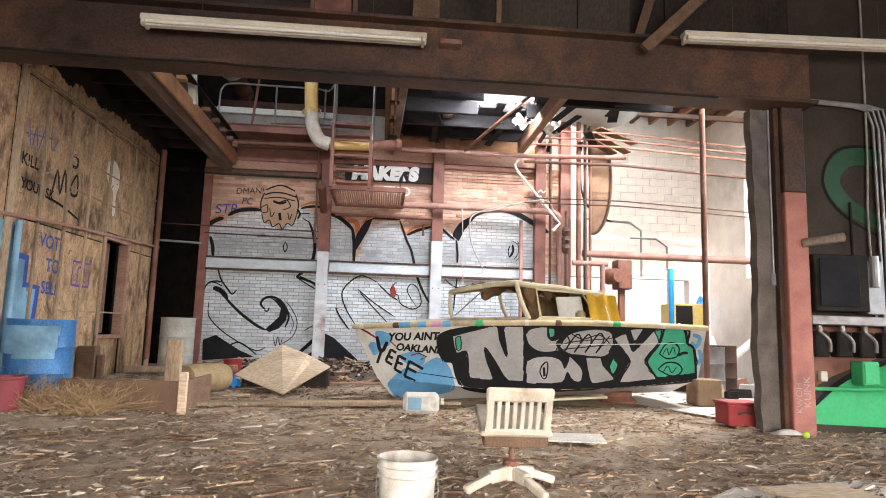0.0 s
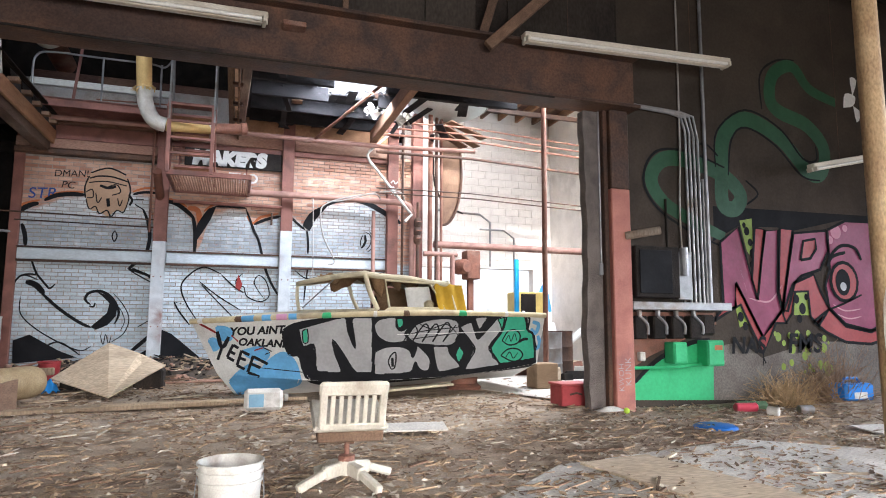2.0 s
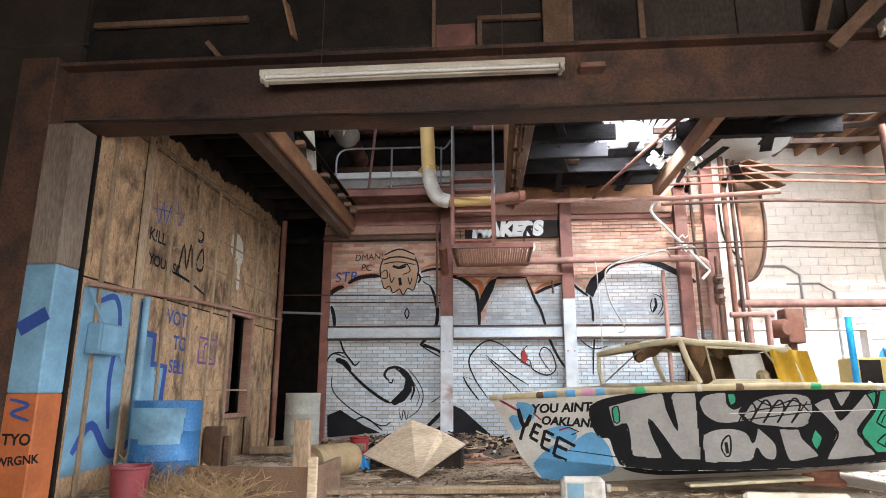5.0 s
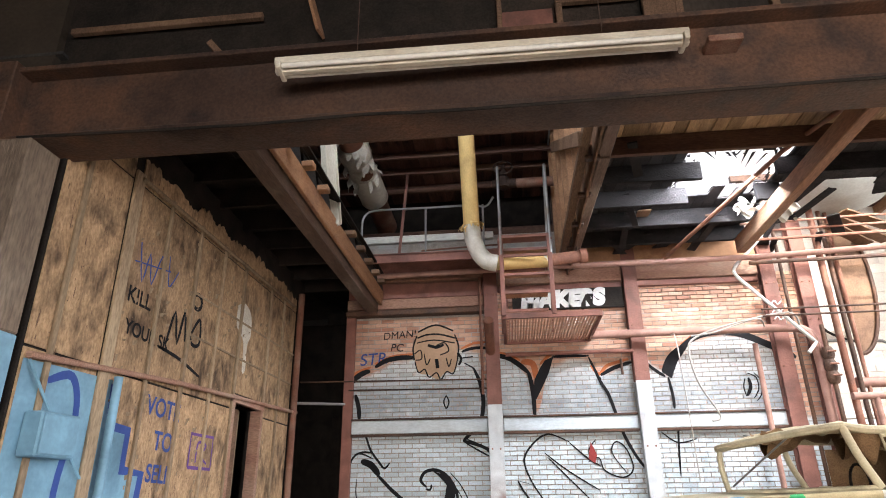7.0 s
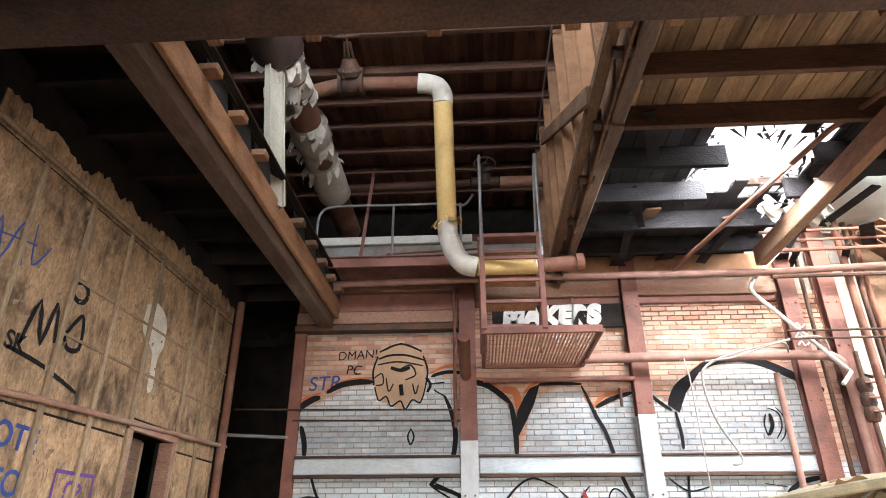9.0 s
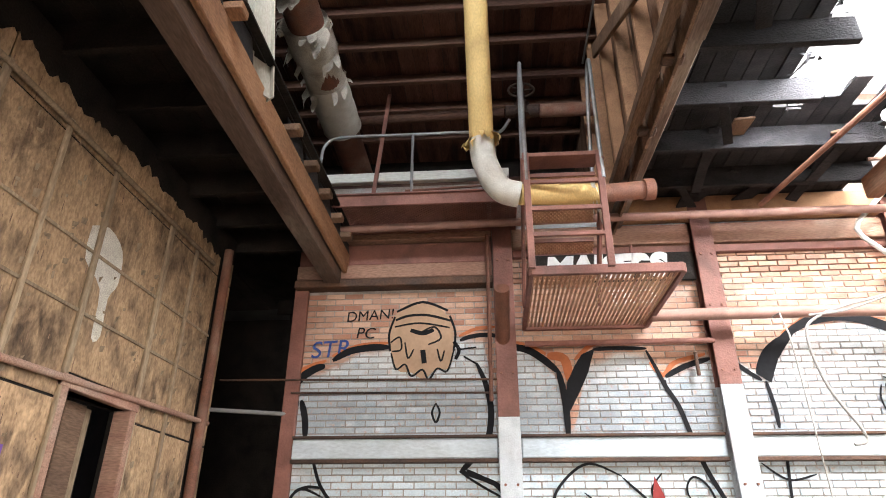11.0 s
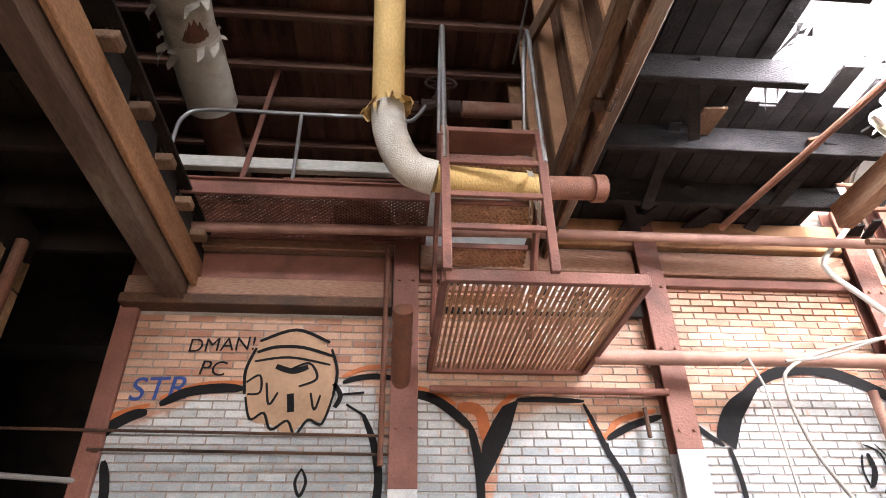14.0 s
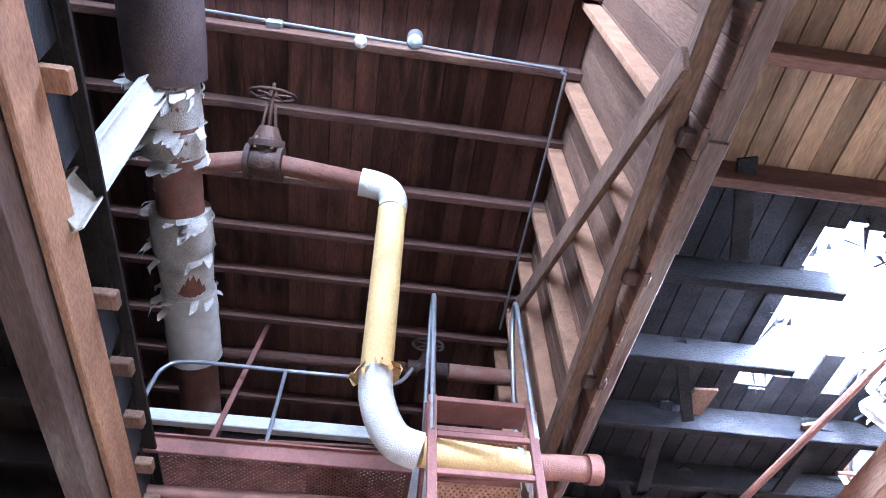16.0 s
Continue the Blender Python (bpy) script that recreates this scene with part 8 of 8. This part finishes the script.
# pipes and frames against the white wall
pipe("wall_conduit", [(6.9, 15.965, 2.5), (6.9, 15.965, 3.7), (6.6, 15.965, 3.9), (5.4, 15.965, 3.95)], 0.03, M_greysteel, "grey conduit on the white block wall", 8)
pipe("wall_conduit", [(7.6, 15.965, 0.0), (7.6, 15.965, 3.3), (7.3, 15.965, 3.5), (6.6, 15.965, 3.5)], 0.025, M_greysteel, "grey conduit on the white block wall", 8)
solo("wall_panel", Geo().box(5.3, 5.95, 15.93, 15.985, 4.1, 5.6, 0.01).box(5.93, 5.99, 15.9, 15.985, 4.0, 5.7, 0.006), M_white_block, "white panel on the block wall", "panel")
pipe("hose", [(5.25, 15.92, 5.4), (5.3, 15.9, 4.6), (5.6, 15.9, 4.1), (6.1, 15.96, 3.9)], 0.025, M_dark, "dark hose hanging on the white wall", 8, steps=5)
YARD_Z = 6.78
# deck runs forward out of view to keep sun off the far wall's top
solo("ceiling_yard", plank_deck(Geo(), 5.05, 8.95, 10.6, 16.3, YARD_Z, 0.2, "x", seed=17), M_timber_x, "brown roof boards over the back of the yard", "ceiling", kind="structure")
# unseen cover added above the deck to block light
setting("roof_felt_yard", Geo().box(5.05, 8.95, 10.6, 16.3, YARD_Z + 0.04, YARD_Z + 0.07), M_cover, "added, unseen black cover that blocks light above the yard boards", "roof")
for k, x in enumerate(np.arange(5.1, 8.9, 0.52)):
    solo("yard_rafter", Geo().box(x - 0.04, x + 0.04, 10.62, 15.98, YARD_Z - 0.2, YARD_Z - 0.008, 0.006), M_orange if k % 3 else M_timber, "old rafter under the yard roof", "rafter", "yard rafters", "structure")
solo("tarp_edge", Geo().grid(lambda u, v: (5.0 + 2.4 * u, 11.2 + 0.7 * v, 5.42 + 0.34 * v + 0.22 * u + 0.05 * math.sin(11 * u + 5 * v)), 18, 6), M_blackfelt, "torn black tar paper hanging at the yard roof's edge", "tar paper", smooth=True)
for x0, z0, x1, z1 in ((4.3, 5.02, 5.25, 4.78), (4.45, 5.12, 5.4, 4.98), (4.2, 4.93, 4.95, 4.74)):
    solo("loose_board", Geo().bar((x0, 12.3, z0), (x1, 12.75, z1), 0.2, 0.028, 0.003), M_timber, "loose broken board at the roof edge", "board", "loose boards")

# ---- the mural on the brick wall ----
def brick_material(name, per_island):
    """Old salmon brick, sprayed white and grey up to the outline of the mural."""
    mt = bpy.data.materials.new(name)
    mt.use_nodes = True
    nt = mt.node_tree
    bs = nt.nodes["Principled BSDF"]
    geo = nt.nodes.new("ShaderNodeNewGeometry")
    sep = nt.nodes.new("ShaderNodeSeparateXYZ")
    nt.links.new(geo.outputs["Position"], sep.inputs[0])

    def rng_map(src, a, b, c=0.0, d=1.0):
        n = nt.nodes.new("ShaderNodeMapRange")
        for k, v in zip((1, 2, 3, 4), (a, b, c, d)):
            n.inputs[k].default_value = v
        nt.links.new(src, n.inputs[0])
        return n.outputs[0]

    def ramp(src, stops):
        r = nt.nodes.new("ShaderNodeValToRGB")
        el = r.color_ramp.elements
        while len(el) < len(stops):
            el.new(0.5)
        for e, (pos, col) in zip(el, stops):
            e.position = pos
            e.color = (*col, 1) if isinstance(col, tuple) else (col, col, col, 1)
        nt.links.new(src, r.inputs[0])
        return r.outputs[0]

    def tex(scale, detail=6):
        n = nt.nodes.new("ShaderNodeTexNoise")
        n.inputs["Scale"].default_value, n.inputs["Detail"].default_value = scale, detail
        nt.links.new(geo.outputs["Position"], n.inputs["Vector"])
        return n.outputs[0]

    def mix(fac, a, b, mode="MIX"):
        m = nt.nodes.new("ShaderNodeMix")
        m.data_type, m.blend_type = "RGBA", mode
        for sock, val in ((m.inputs[0], fac), (m.inputs[6], a), (m.inputs[7], b)):
            if isinstance(val, (int, float)):
                sock.default_value = val
            else:
                nt.links.new(val, sock)
        return m.outputs[2]

    def maths(op, a, b):
        m = nt.nodes.new("ShaderNodeMath")
        m.operation = op
        for sock, val in zip(m.inputs, (a, b)):
            if isinstance(val, (int, float)):
                sock.default_value = val
            else:
                nt.links.new(val, sock)
        return m.outputs[0]

    top = [(-3.3, 2.9), (-2.95, 3.0), (-2.55, 3.18), (-2.2, 3.26), (-1.5, 3.36), (-1.2, 3.3), (-1.06, 2.7), (-0.86, 3.25), (-0.6, 3.1), (-0.42, 2.9), (-0.35, 2.35), (-0.28, 2.35), (-0.1, 3.0), (0.25, 3.15), (0.55, 3.12), (0.68, 2.85), (0.84, 2.9), (1.2, 3.1), (1.4, 3.1), (1.7, 2.86), (2.1, 3.32), (2.6, 3.44), (3.0, 3.4), (3.3, 3.22), (3.5, 2.2)]
    h = ramp(rng_map(sep.outputs[0], -3.4, 4.1), [((x + 3.4) / 7.5, z / 5) for x, z in top])
    rag = maths("MULTIPLY", maths("SUBTRACT", tex(5.0), 0.5), 0.16)
    edge = maths("SUBTRACT", maths("MULTIPLY", h, 5.0), maths("ADD", sep.outputs[2], rag))
    worn = ramp(tex(16.0, 8), [(0.30, 0.35), (0.42, 1.0)])
    mask = maths("MULTIPLY", rng_map(edge, -0.02, 0.05), worn)
    rand = geo.outputs["Random Per Island"] if per_island else nt.nodes.new("ShaderNodeObjectInfo").outputs["Random"]
    brick = ramp(rand, [(0.0, (0.42, 0.20, 0.13)), (0.35, (0.53, 0.31, 0.215)), (0.7, (0.58, 0.37, 0.265)), (1.0, (0.36, 0.165, 0.11))])
    brick = mix(ramp(tex(2.2), [(0.45, 0.0), (0.7, 0.55)]), brick, ramp(tex(9.0), [(0.3, (0.50, 0.40, 0.33)), (0.7, (0.30, 0.16, 0.11))]))
    coat = ramp(rng_map(sep.outputs[2], 0.0, 3.5), [(0.0, (0.36, 0.40, 0.44)), (0.3, (0.50, 0.58, 0.64)), (0.56, (0.54, 0.61, 0.66)), (0.70, (0.31, 0.34, 0.37)), (0.78, (0.38, 0.41, 0.44)), (0.86, (0.58, 0.59, 0.59)), (1.0, (0.63, 0.62, 0.61))])
    coat = mix(ramp(tex(1.6), [(0.38, 0.0), (0.66, 0.8)]), coat, ramp(tex(7.0), [(0.3, (0.30, 0.40, 0.47)), (0.7, (0.70, 0.71, 0.71))]))
    tone = rng_map(rand, 0.0, 1.0, 0.80, 1.10)
    hs = nt.nodes.new("ShaderNodeHueSaturation")
    nt.links.new(coat, hs.inputs["Color"])
    nt.links.new(tone, hs.inputs["Value"])
    col = mix(mask, brick, hs.outputs[0])
    col = mix(0.7, col, ramp(tex(60.0), [(0.3, 0.78), (0.7, 1.16)]), "MULTIPLY")
    nt.links.new(col, bs.inputs["Base Color"])
    bs.inputs["Roughness"].default_value = 0.8
    bp = nt.nodes.new("ShaderNodeBump")
    bp.inputs["Strength"].default_value, bp.inputs["Distance"].default_value = 0.35, 0.01
    nt.links.new(tex(45.0, 8), bp.inputs["Height"])
    nt.links.new(bp.outputs[0], bs.inputs["Normal"])
    return mt


mural = thing("wall_mural", "black, white and orange graffiti on the brick wall", "graffiti")
mp = lambda k: (lambda x, z: Vector((x, WALL_Y - 0.004 - 0.0025 * k, z)))
BLACK_UPPER = (
    (0.09, (-3.21, 2.61), (-3.26, 2.81), (-3.2, 2.92), (-3.05, 3.02), (-2.94, 3.05)),
    (0.08, (-2.86, 3.11), (-2.68, 3.21), (-2.44, 3.25), (-2.24, 3.25)),
    (0.05, (-1.45, 3.31), (-1.34, 3.35), (-1.17, 3.37), (-0.94, 3.34)),
    (0.05, (-1.46, 3.21), (-1.27, 3.23)),
    (0.05, (-1.41, 3.13), (-1.26, 3.04)),
    (0.065, (-1.27, 3.05), (-1.18, 2.83), (-1.13, 2.56), (-1.16, 2.29), (-1.24, 2.15), (-1.38, 2.01), (-1.46, 1.93)),
    (0.05, (-1.46, 1.94), (-1.22, 1.87), (-1.04, 1.79)),
    (0.025, (-1.44, 1.92), (-1.22, 1.79), (-1.05, 1.7)),
    (0.07, (-3.17, 2.68), (-3.11, 2.48), (-3.09, 2.29)),
    (0.035, (-3.03, 2.18), (-2.97, 2.02), (-2.89, 1.82), (-2.75, 1.64), (-2.67, 1.56), (-2.59, 1.64)),
    (0.03, (-3.15, 1.76), (-3.02, 1.8), (-2.87, 1.79)),
    (0.024, (-1.71, 2.63), (-1.75, 2.53), (-1.71, 2.43), (-1.67, 2.53), (-1.71, 2.63)),
    (0.08, (-0.95, 3.24), (-0.72, 3.19), (-0.54, 3.07), (-0.4, 2.94)),
    (0.07, (-0.41, 2.97), (-0.37, 2.77), (-0.35, 2.54), (-0.35, 2.26)),
    (0.045, (-0.02, 3.18), (0.2, 3.19), (0.55, 3.18)),
    (0.05, (0.54, 3.16), (0.62, 2.96), (0.69, 2.77), (0.79, 2.57), (0.87, 2.28), (0.96, 1.96), (1.12, 1.63), (1.3, 1.39)),
    (0.07, (0.69, 2.84), (0.69, 2.72)),
    (0.06, (0.7, 2.87), (0.92, 2.98), (1.19, 3.06)),
    (0.05, (1.33, 3.12), (1.5, 2.95), (1.67, 2.82)),
    (0.045, (1.71, 2.81), (1.74, 2.54), (1.74, 2.34)),
    (0.03, (1.77, 2.22), (1.74, 1.98), (1.71, 1.68), (1.69, 1.39)),
    (0.11, (1.96, 3.27), (2.26, 3.44), (2.6, 3.5), (2.92, 3.43), (3.21, 3.29), (3.49, 3.14), (3.63, 3.05)),
    (0.08, (1.64, 2.88), (1.78, 3.12), (1.99, 3.28)),
    (0.05, (2.88, 2.77), (2.89, 2.63), (2.82, 2.5)),
    (0.02, (2.83, 2.76), (2.79, 2.63), (2.81, 2.49)),
    (0.02, (2.87, 2.84), (2.99, 2.77), (3.0, 2.6), (2.91, 2.46)),
    (0.018, (2.97, 2.85), (3.06, 2.7), (3.02, 2.51), (2.94, 2.42)),
    (0.06, (2.9, 1.83), (3.11, 1.95), (3.35, 2.0)),
    (0.03, (2.65, 1.93), (2.91, 1.89)),
)
BLACK_LOWER = (
    (0.03, (-3.21, 0.85), (-3.25, 1.26), (-3.21, 1.63), (-3.08, 1.78), (-2.85, 1.7)),
    (0.1, (-3.04, 1.67), (-2.88, 1.61), (-2.75, 1.46)),
    (0.055, (-2.83, 1.52), (-2.52, 1.22), (-2.19, 0.98), (-1.99, 0.88)),
    (0.022, (-3.1, 1.41), (-3.08, 1.12), (-2.85, 0.87), (-2.48, 0.63), (-2.14, 0.48), (-1.97, 0.55)),
    (0.05, (-2.02, 1.28), (-2.11, 1.38), (-2.04, 1.5), (-1.86, 1.52), (-1.68, 1.4), (-1.56, 1.15), (-1.62, 0.94)),
    (0.03, (-2.04, 1.26), (-1.97, 1.25), (-1.95, 1.32)),
    (0.018, (-1.67, 1.49), (-1.5, 1.29), (-1.39, 1.04), (-1.46, 0.78), (-1.66, 0.62)),
    (0.014, (-1.73, 1.41), (-1.56, 1.24), (-1.46, 1.01), (-1.52, 0.82)),
    (0.016, (-1.84, 0.78), (-1.78, 0.58), (-1.75, 0.76), (-1.69, 0.59), (-1.66, 0.74)),
    (0.03, (-1.42, 1.97), (-1.12, 1.82), (-0.98, 1.61), (-1.03, 1.38)),
    (0.07, (-0.93, 0.83), (-1.13, 0.64), (-1.38, 0.4)),
    (0.04, (-1.02, 1.04), (-1.24, 0.89)),
    (0.028, (0.14, 1.89), (-0.17, 2.01), (-0.42, 1.86), (-0.55, 1.63), (-0.44, 1.31), (-0.22, 0.98)),
    (0.026, (0.14, 1.88), (0.39, 1.65), (0.57, 1.54)),
    (0.022, (-0.24, 1.74), (0.09, 1.48), (0.52, 1.21)),
    (0.022, (-0.2, 1.68), (0.04, 1.43), (0.39, 1.07)),
    (0.03, (-0.66, 1.36), (-0.57, 1.19), (-0.37, 0.93)),
    (0.02, (-0.64, 1.35), (-0.49, 1.31)),
    (0.022, (0.39, 1.6), (0.55, 1.66), (0.62, 1.48), (0.87, 1.38), (1.03, 1.5), (0.96, 1.78), (0.82, 1.88), (0.75, 1.72), (0.94, 1.43)),
    (0.02, (0.53, 1.92), (0.41, 1.76), (0.47, 1.59)),
    (0.022, (1.49, 2.01), (1.72, 1.85), (1.99, 1.9)),
    (0.03, (-2.76, 0.48), (-2.48, 0.63), (-2.13, 0.4)),
)
ORANGE_GLOW = (
    (0.05, (-3.26, 2.86), (-3.19, 3.01), (-2.93, 3.11)),
    (0.05, (-2.87, 3.16), (-2.58, 3.27), (-2.24, 3.3)),
    (0.04, (-1.46, 3.36), (-1.27, 3.44), (-1.05, 3.46)),
    (0.05, (-0.92, 3.28), (-0.72, 3.24), (-0.52, 3.14)),
    (0.1, (-0.51, 3.12), (-0.33, 3.08), (-0.29, 2.83)),
    (0.05, (-0.22, 3.07), (-0.05, 3.22), (0.07, 3.26)),
    (0.05, (0.56, 3.03), (0.68, 2.89), (0.82, 3.02), (1.15, 3.11)),
    (0.04, (1.97, 3.32), (2.24, 3.5)),
    (0.05, (2.8, 3.49), (3.07, 3.46)),
    (0.035, (-3.29, 2.56), (-3.24, 2.35), (-3.27, 2.09), (-3.25, 1.77)),
)
BLACK_FIELDS = (
    ((-0.0, 3.19), (-0.09, 2.93), (-0.21, 2.7), (-0.31, 2.53), (-0.36, 2.58), (-0.32, 2.83), (-0.23, 3.0), (-0.14, 3.13)),
    ((1.64, 2.88), (1.77, 3.13), (1.96, 3.28), (2.12, 3.34), (1.88, 3.04), (1.76, 2.79)),
    ((-3.16, 0.66), (-2.92, 0.76), (-2.46, 0.48), (-2.17, 0.36), (-3.14, 0.27)),
    ((-1.95, 1.52), (-1.72, 1.44), (-1.59, 1.29), (-1.6, 1.09), (-1.73, 0.92), (-1.91, 0.84), (-2.0, 0.89), (-1.75, 1.14), (-1.72, 1.31), (-1.84, 1.44)),
    ((-0.9, 0.87), (-0.67, 0.77), (-0.18, 0.35), (-0.18, 0.27), (-0.86, 0.28)),
    ((-1.08, 0.48), (-0.8, 0.83), (-0.76, 0.24), (-1.43, 0.26)),
)
TEAR = ((0.45, 1.89), (0.53, 1.7), (0.49, 1.58), (0.4, 1.65))
coat_layer = iter(range(400))
for nm, rows, mt, k in (("black_stroke", BLACK_UPPER, P_black, 2), ("black_scroll", BLACK_LOWER, P_black, 2), ("orange_glow", ORANGE_GLOW, P_orange, 1)):
    for w, *pts in rows:
        painted(nm, strip(Geo(), pts, w, mp(k + next(coat_layer) * 0.012), 0.6), mt, mural)
for pts in BLACK_FIELDS:
    painted("black_field", patch(Geo(), pts, mp(2 + next(coat_layer) * 0.012), 1), P_black, mural)
painted("red_tear", patch(Geo(), TEAR, mp(3.5), 1), P_red, mural)
# plain tan shape with a dark band
painted("tan_shape", patch(Geo(), ((-2.23, 3.28), (-2.2, 3.58), (-2.05, 3.74), (-1.87, 3.77), (-1.69, 3.71), (-1.55, 3.52), (-1.52, 3.26), (-1.56, 3.01), (-1.73, 2.98), (-1.84, 2.88), (-1.98, 2.96), (-2.15, 3.0)), mp(3), 3), P_tan, mural)
for w, *pts in ((0.03, (-2.17, 3.56), (-2.02, 3.61), (-1.8, 3.61), (-1.55, 3.54)), (0.03, (-2.16, 3.66), (-1.87, 3.77), (-1.58, 3.66)), (0.022, (-2.18, 3.48), (-1.9, 3.52), (-1.56, 3.46)),
                (0.022, (-1.87, 3.42), (-1.73, 3.47), (-1.66, 3.34), (-1.8, 3.27)), (0.07, (-1.86, 3.21), (-1.84, 3.06)), (0.022, (-2.21, 3.18), (-2.15, 3.0), (-2.05, 3.05), (-1.98, 2.92), (-1.86, 2.99), (-1.79, 2.88), (-1.7, 3.0), (-1.59, 2.97), (-1.52, 3.19)),
                (0.02, (-2.22, 3.3), (-2.12, 3.36), (-2.1, 3.22), (-2.2, 3.2)), (0.026, (-2.22, 3.2), (-2.24, 3.4), (-2.18, 3.6)), (0.026, (-1.52, 3.19), (-1.5, 3.4), (-1.56, 3.6)), (0.05, (-2.0, 3.44), (-1.86, 3.40), (-1.74, 3.44)), (0.02, (-2.06, 3.3), (-2.02, 3.12), (-1.96, 3.22)), (0.02, (-1.7, 3.22), (-1.66, 3.08), (-1.62, 3.2)), (0.04, (-1.52, 3.3), (-1.46, 3.2), (-1.5, 3.1))):
    painted("dark_line", strip(Geo(), pts, w, mp(5), 0.2), P_black, mural)
for word, size, x, z, turn in (("DMAN!", 0.17, -2.74, 3.55, 0.06), ("PC", 0.18, -2.62, 3.36, -0.05)):
    painted("word", letters(Geo(), word, size, x, z, mp(6), turn, 0.0, 0.12), P_black, mural)
painted("word", letters(Geo(), "STR", 0.27, -3.12, 3.14, mp(2), 0.05, 0.001, 0.15), P_dkblue, mural)
painted("word", letters(Geo(), "MAKERS", 0.36, -0.46, 3.97, lambda x, z: Vector((x, WALL_Y - 0.108, z + 0.02 * (x + 0.4))), 0, 0.03, 0.12), P_white, mural)
solo("sign_board", Geo().box(-0.6, 1.18, WALL_Y - 0.1, WALL_Y - 0.065, 3.93, 4.27, 0.006), M_dark, "dark board behind the white painted word", "board")
painted("word", letters(Geo(), "TKO", 0.26, 0.2, 3.68, mp(2), 0, 0.006), P_white, mural)
for k, z in enumerate((3.85, 3.72, 3.6)):
    painted("faded_scrawl", strip(Geo(), ((3.36, z), (3.42, z + 0.06), (3.46, z), (3.52, z + 0.05)), 0.02, lambda x, zz: Vector((x, WALL_Y - 0.176, zz)), 0.2), P_white, mural)
pipe("tap_handle", [(1.02, 12.9, 3.1), (1.02, 12.9, 2.86)], 0.02, M_steel, "short dark iron hook on the column", 8)

# ---- bricks of the back wall, last ----
M_brick = brick_material("salmon_brick", False)
M_brick_far = brick_material("salmon_brick_joined", True)
BW, BH, PX, PZ_ = 0.203, 0.058, 0.213, 0.0685
brick_mesh = Geo().box(0, BW, 0, 0.05, 0, BH, 0.004).mesh("brick", M_brick)
rb = random.Random(3)
rest = Geo()
count = 0
for r in range(66):
    z = 0.0 + PZ_ * r
    if z > 4.42:
        break
    x = -3.2 - (PX / 2 if r % 2 else 0)
    while x < 4.05:
        a, b = max(x, -3.2), min(x + BW, 4.05)
        dy = rb.uniform(-0.002, 0.003)
        near = (-0.82 < a and b < 1.18 and 2.32 < z < 3.95) or (-3.1 < a and b < -1.1 and 3.25 < z < 3.92)
        if b - a > 0.03 and not (z > 3.9 and a < -1.0):
            if near and count < 298 and b - a > BW - 0.001:
                ob = new("brick", brick_mesh)
                ob.parent = wall_back
                ob.location = (a, WALL_Y + dy, z)
                count += 1
            else:
                n = len(rest.v)
                y0, y1 = WALL_Y + dy, WALL_Y + 0.02
                rest.v += [(a, y1, z), (b, y1, z), (b, y1, z + BH), (a, y1, z + BH), (a + 0.003, y0, z + 0.003), (b - 0.003, y0, z + 0.003), (b - 0.003, y0, z + BH - 0.003), (a + 0.003, y0, z + BH - 0.003)]
                rest.f += [tuple(n + i for i in q) for q in ((4, 5, 6, 7), (0, 1, 5, 4), (1, 2, 6, 5), (2, 3, 7, 6), (3, 0, 4, 7))]
        x += PX
ob = new("brick_courses", rest.mesh("brick_courses", M_brick_far, fix=False))
ob.parent = wall_back
tagged(ob, kind="stuff")
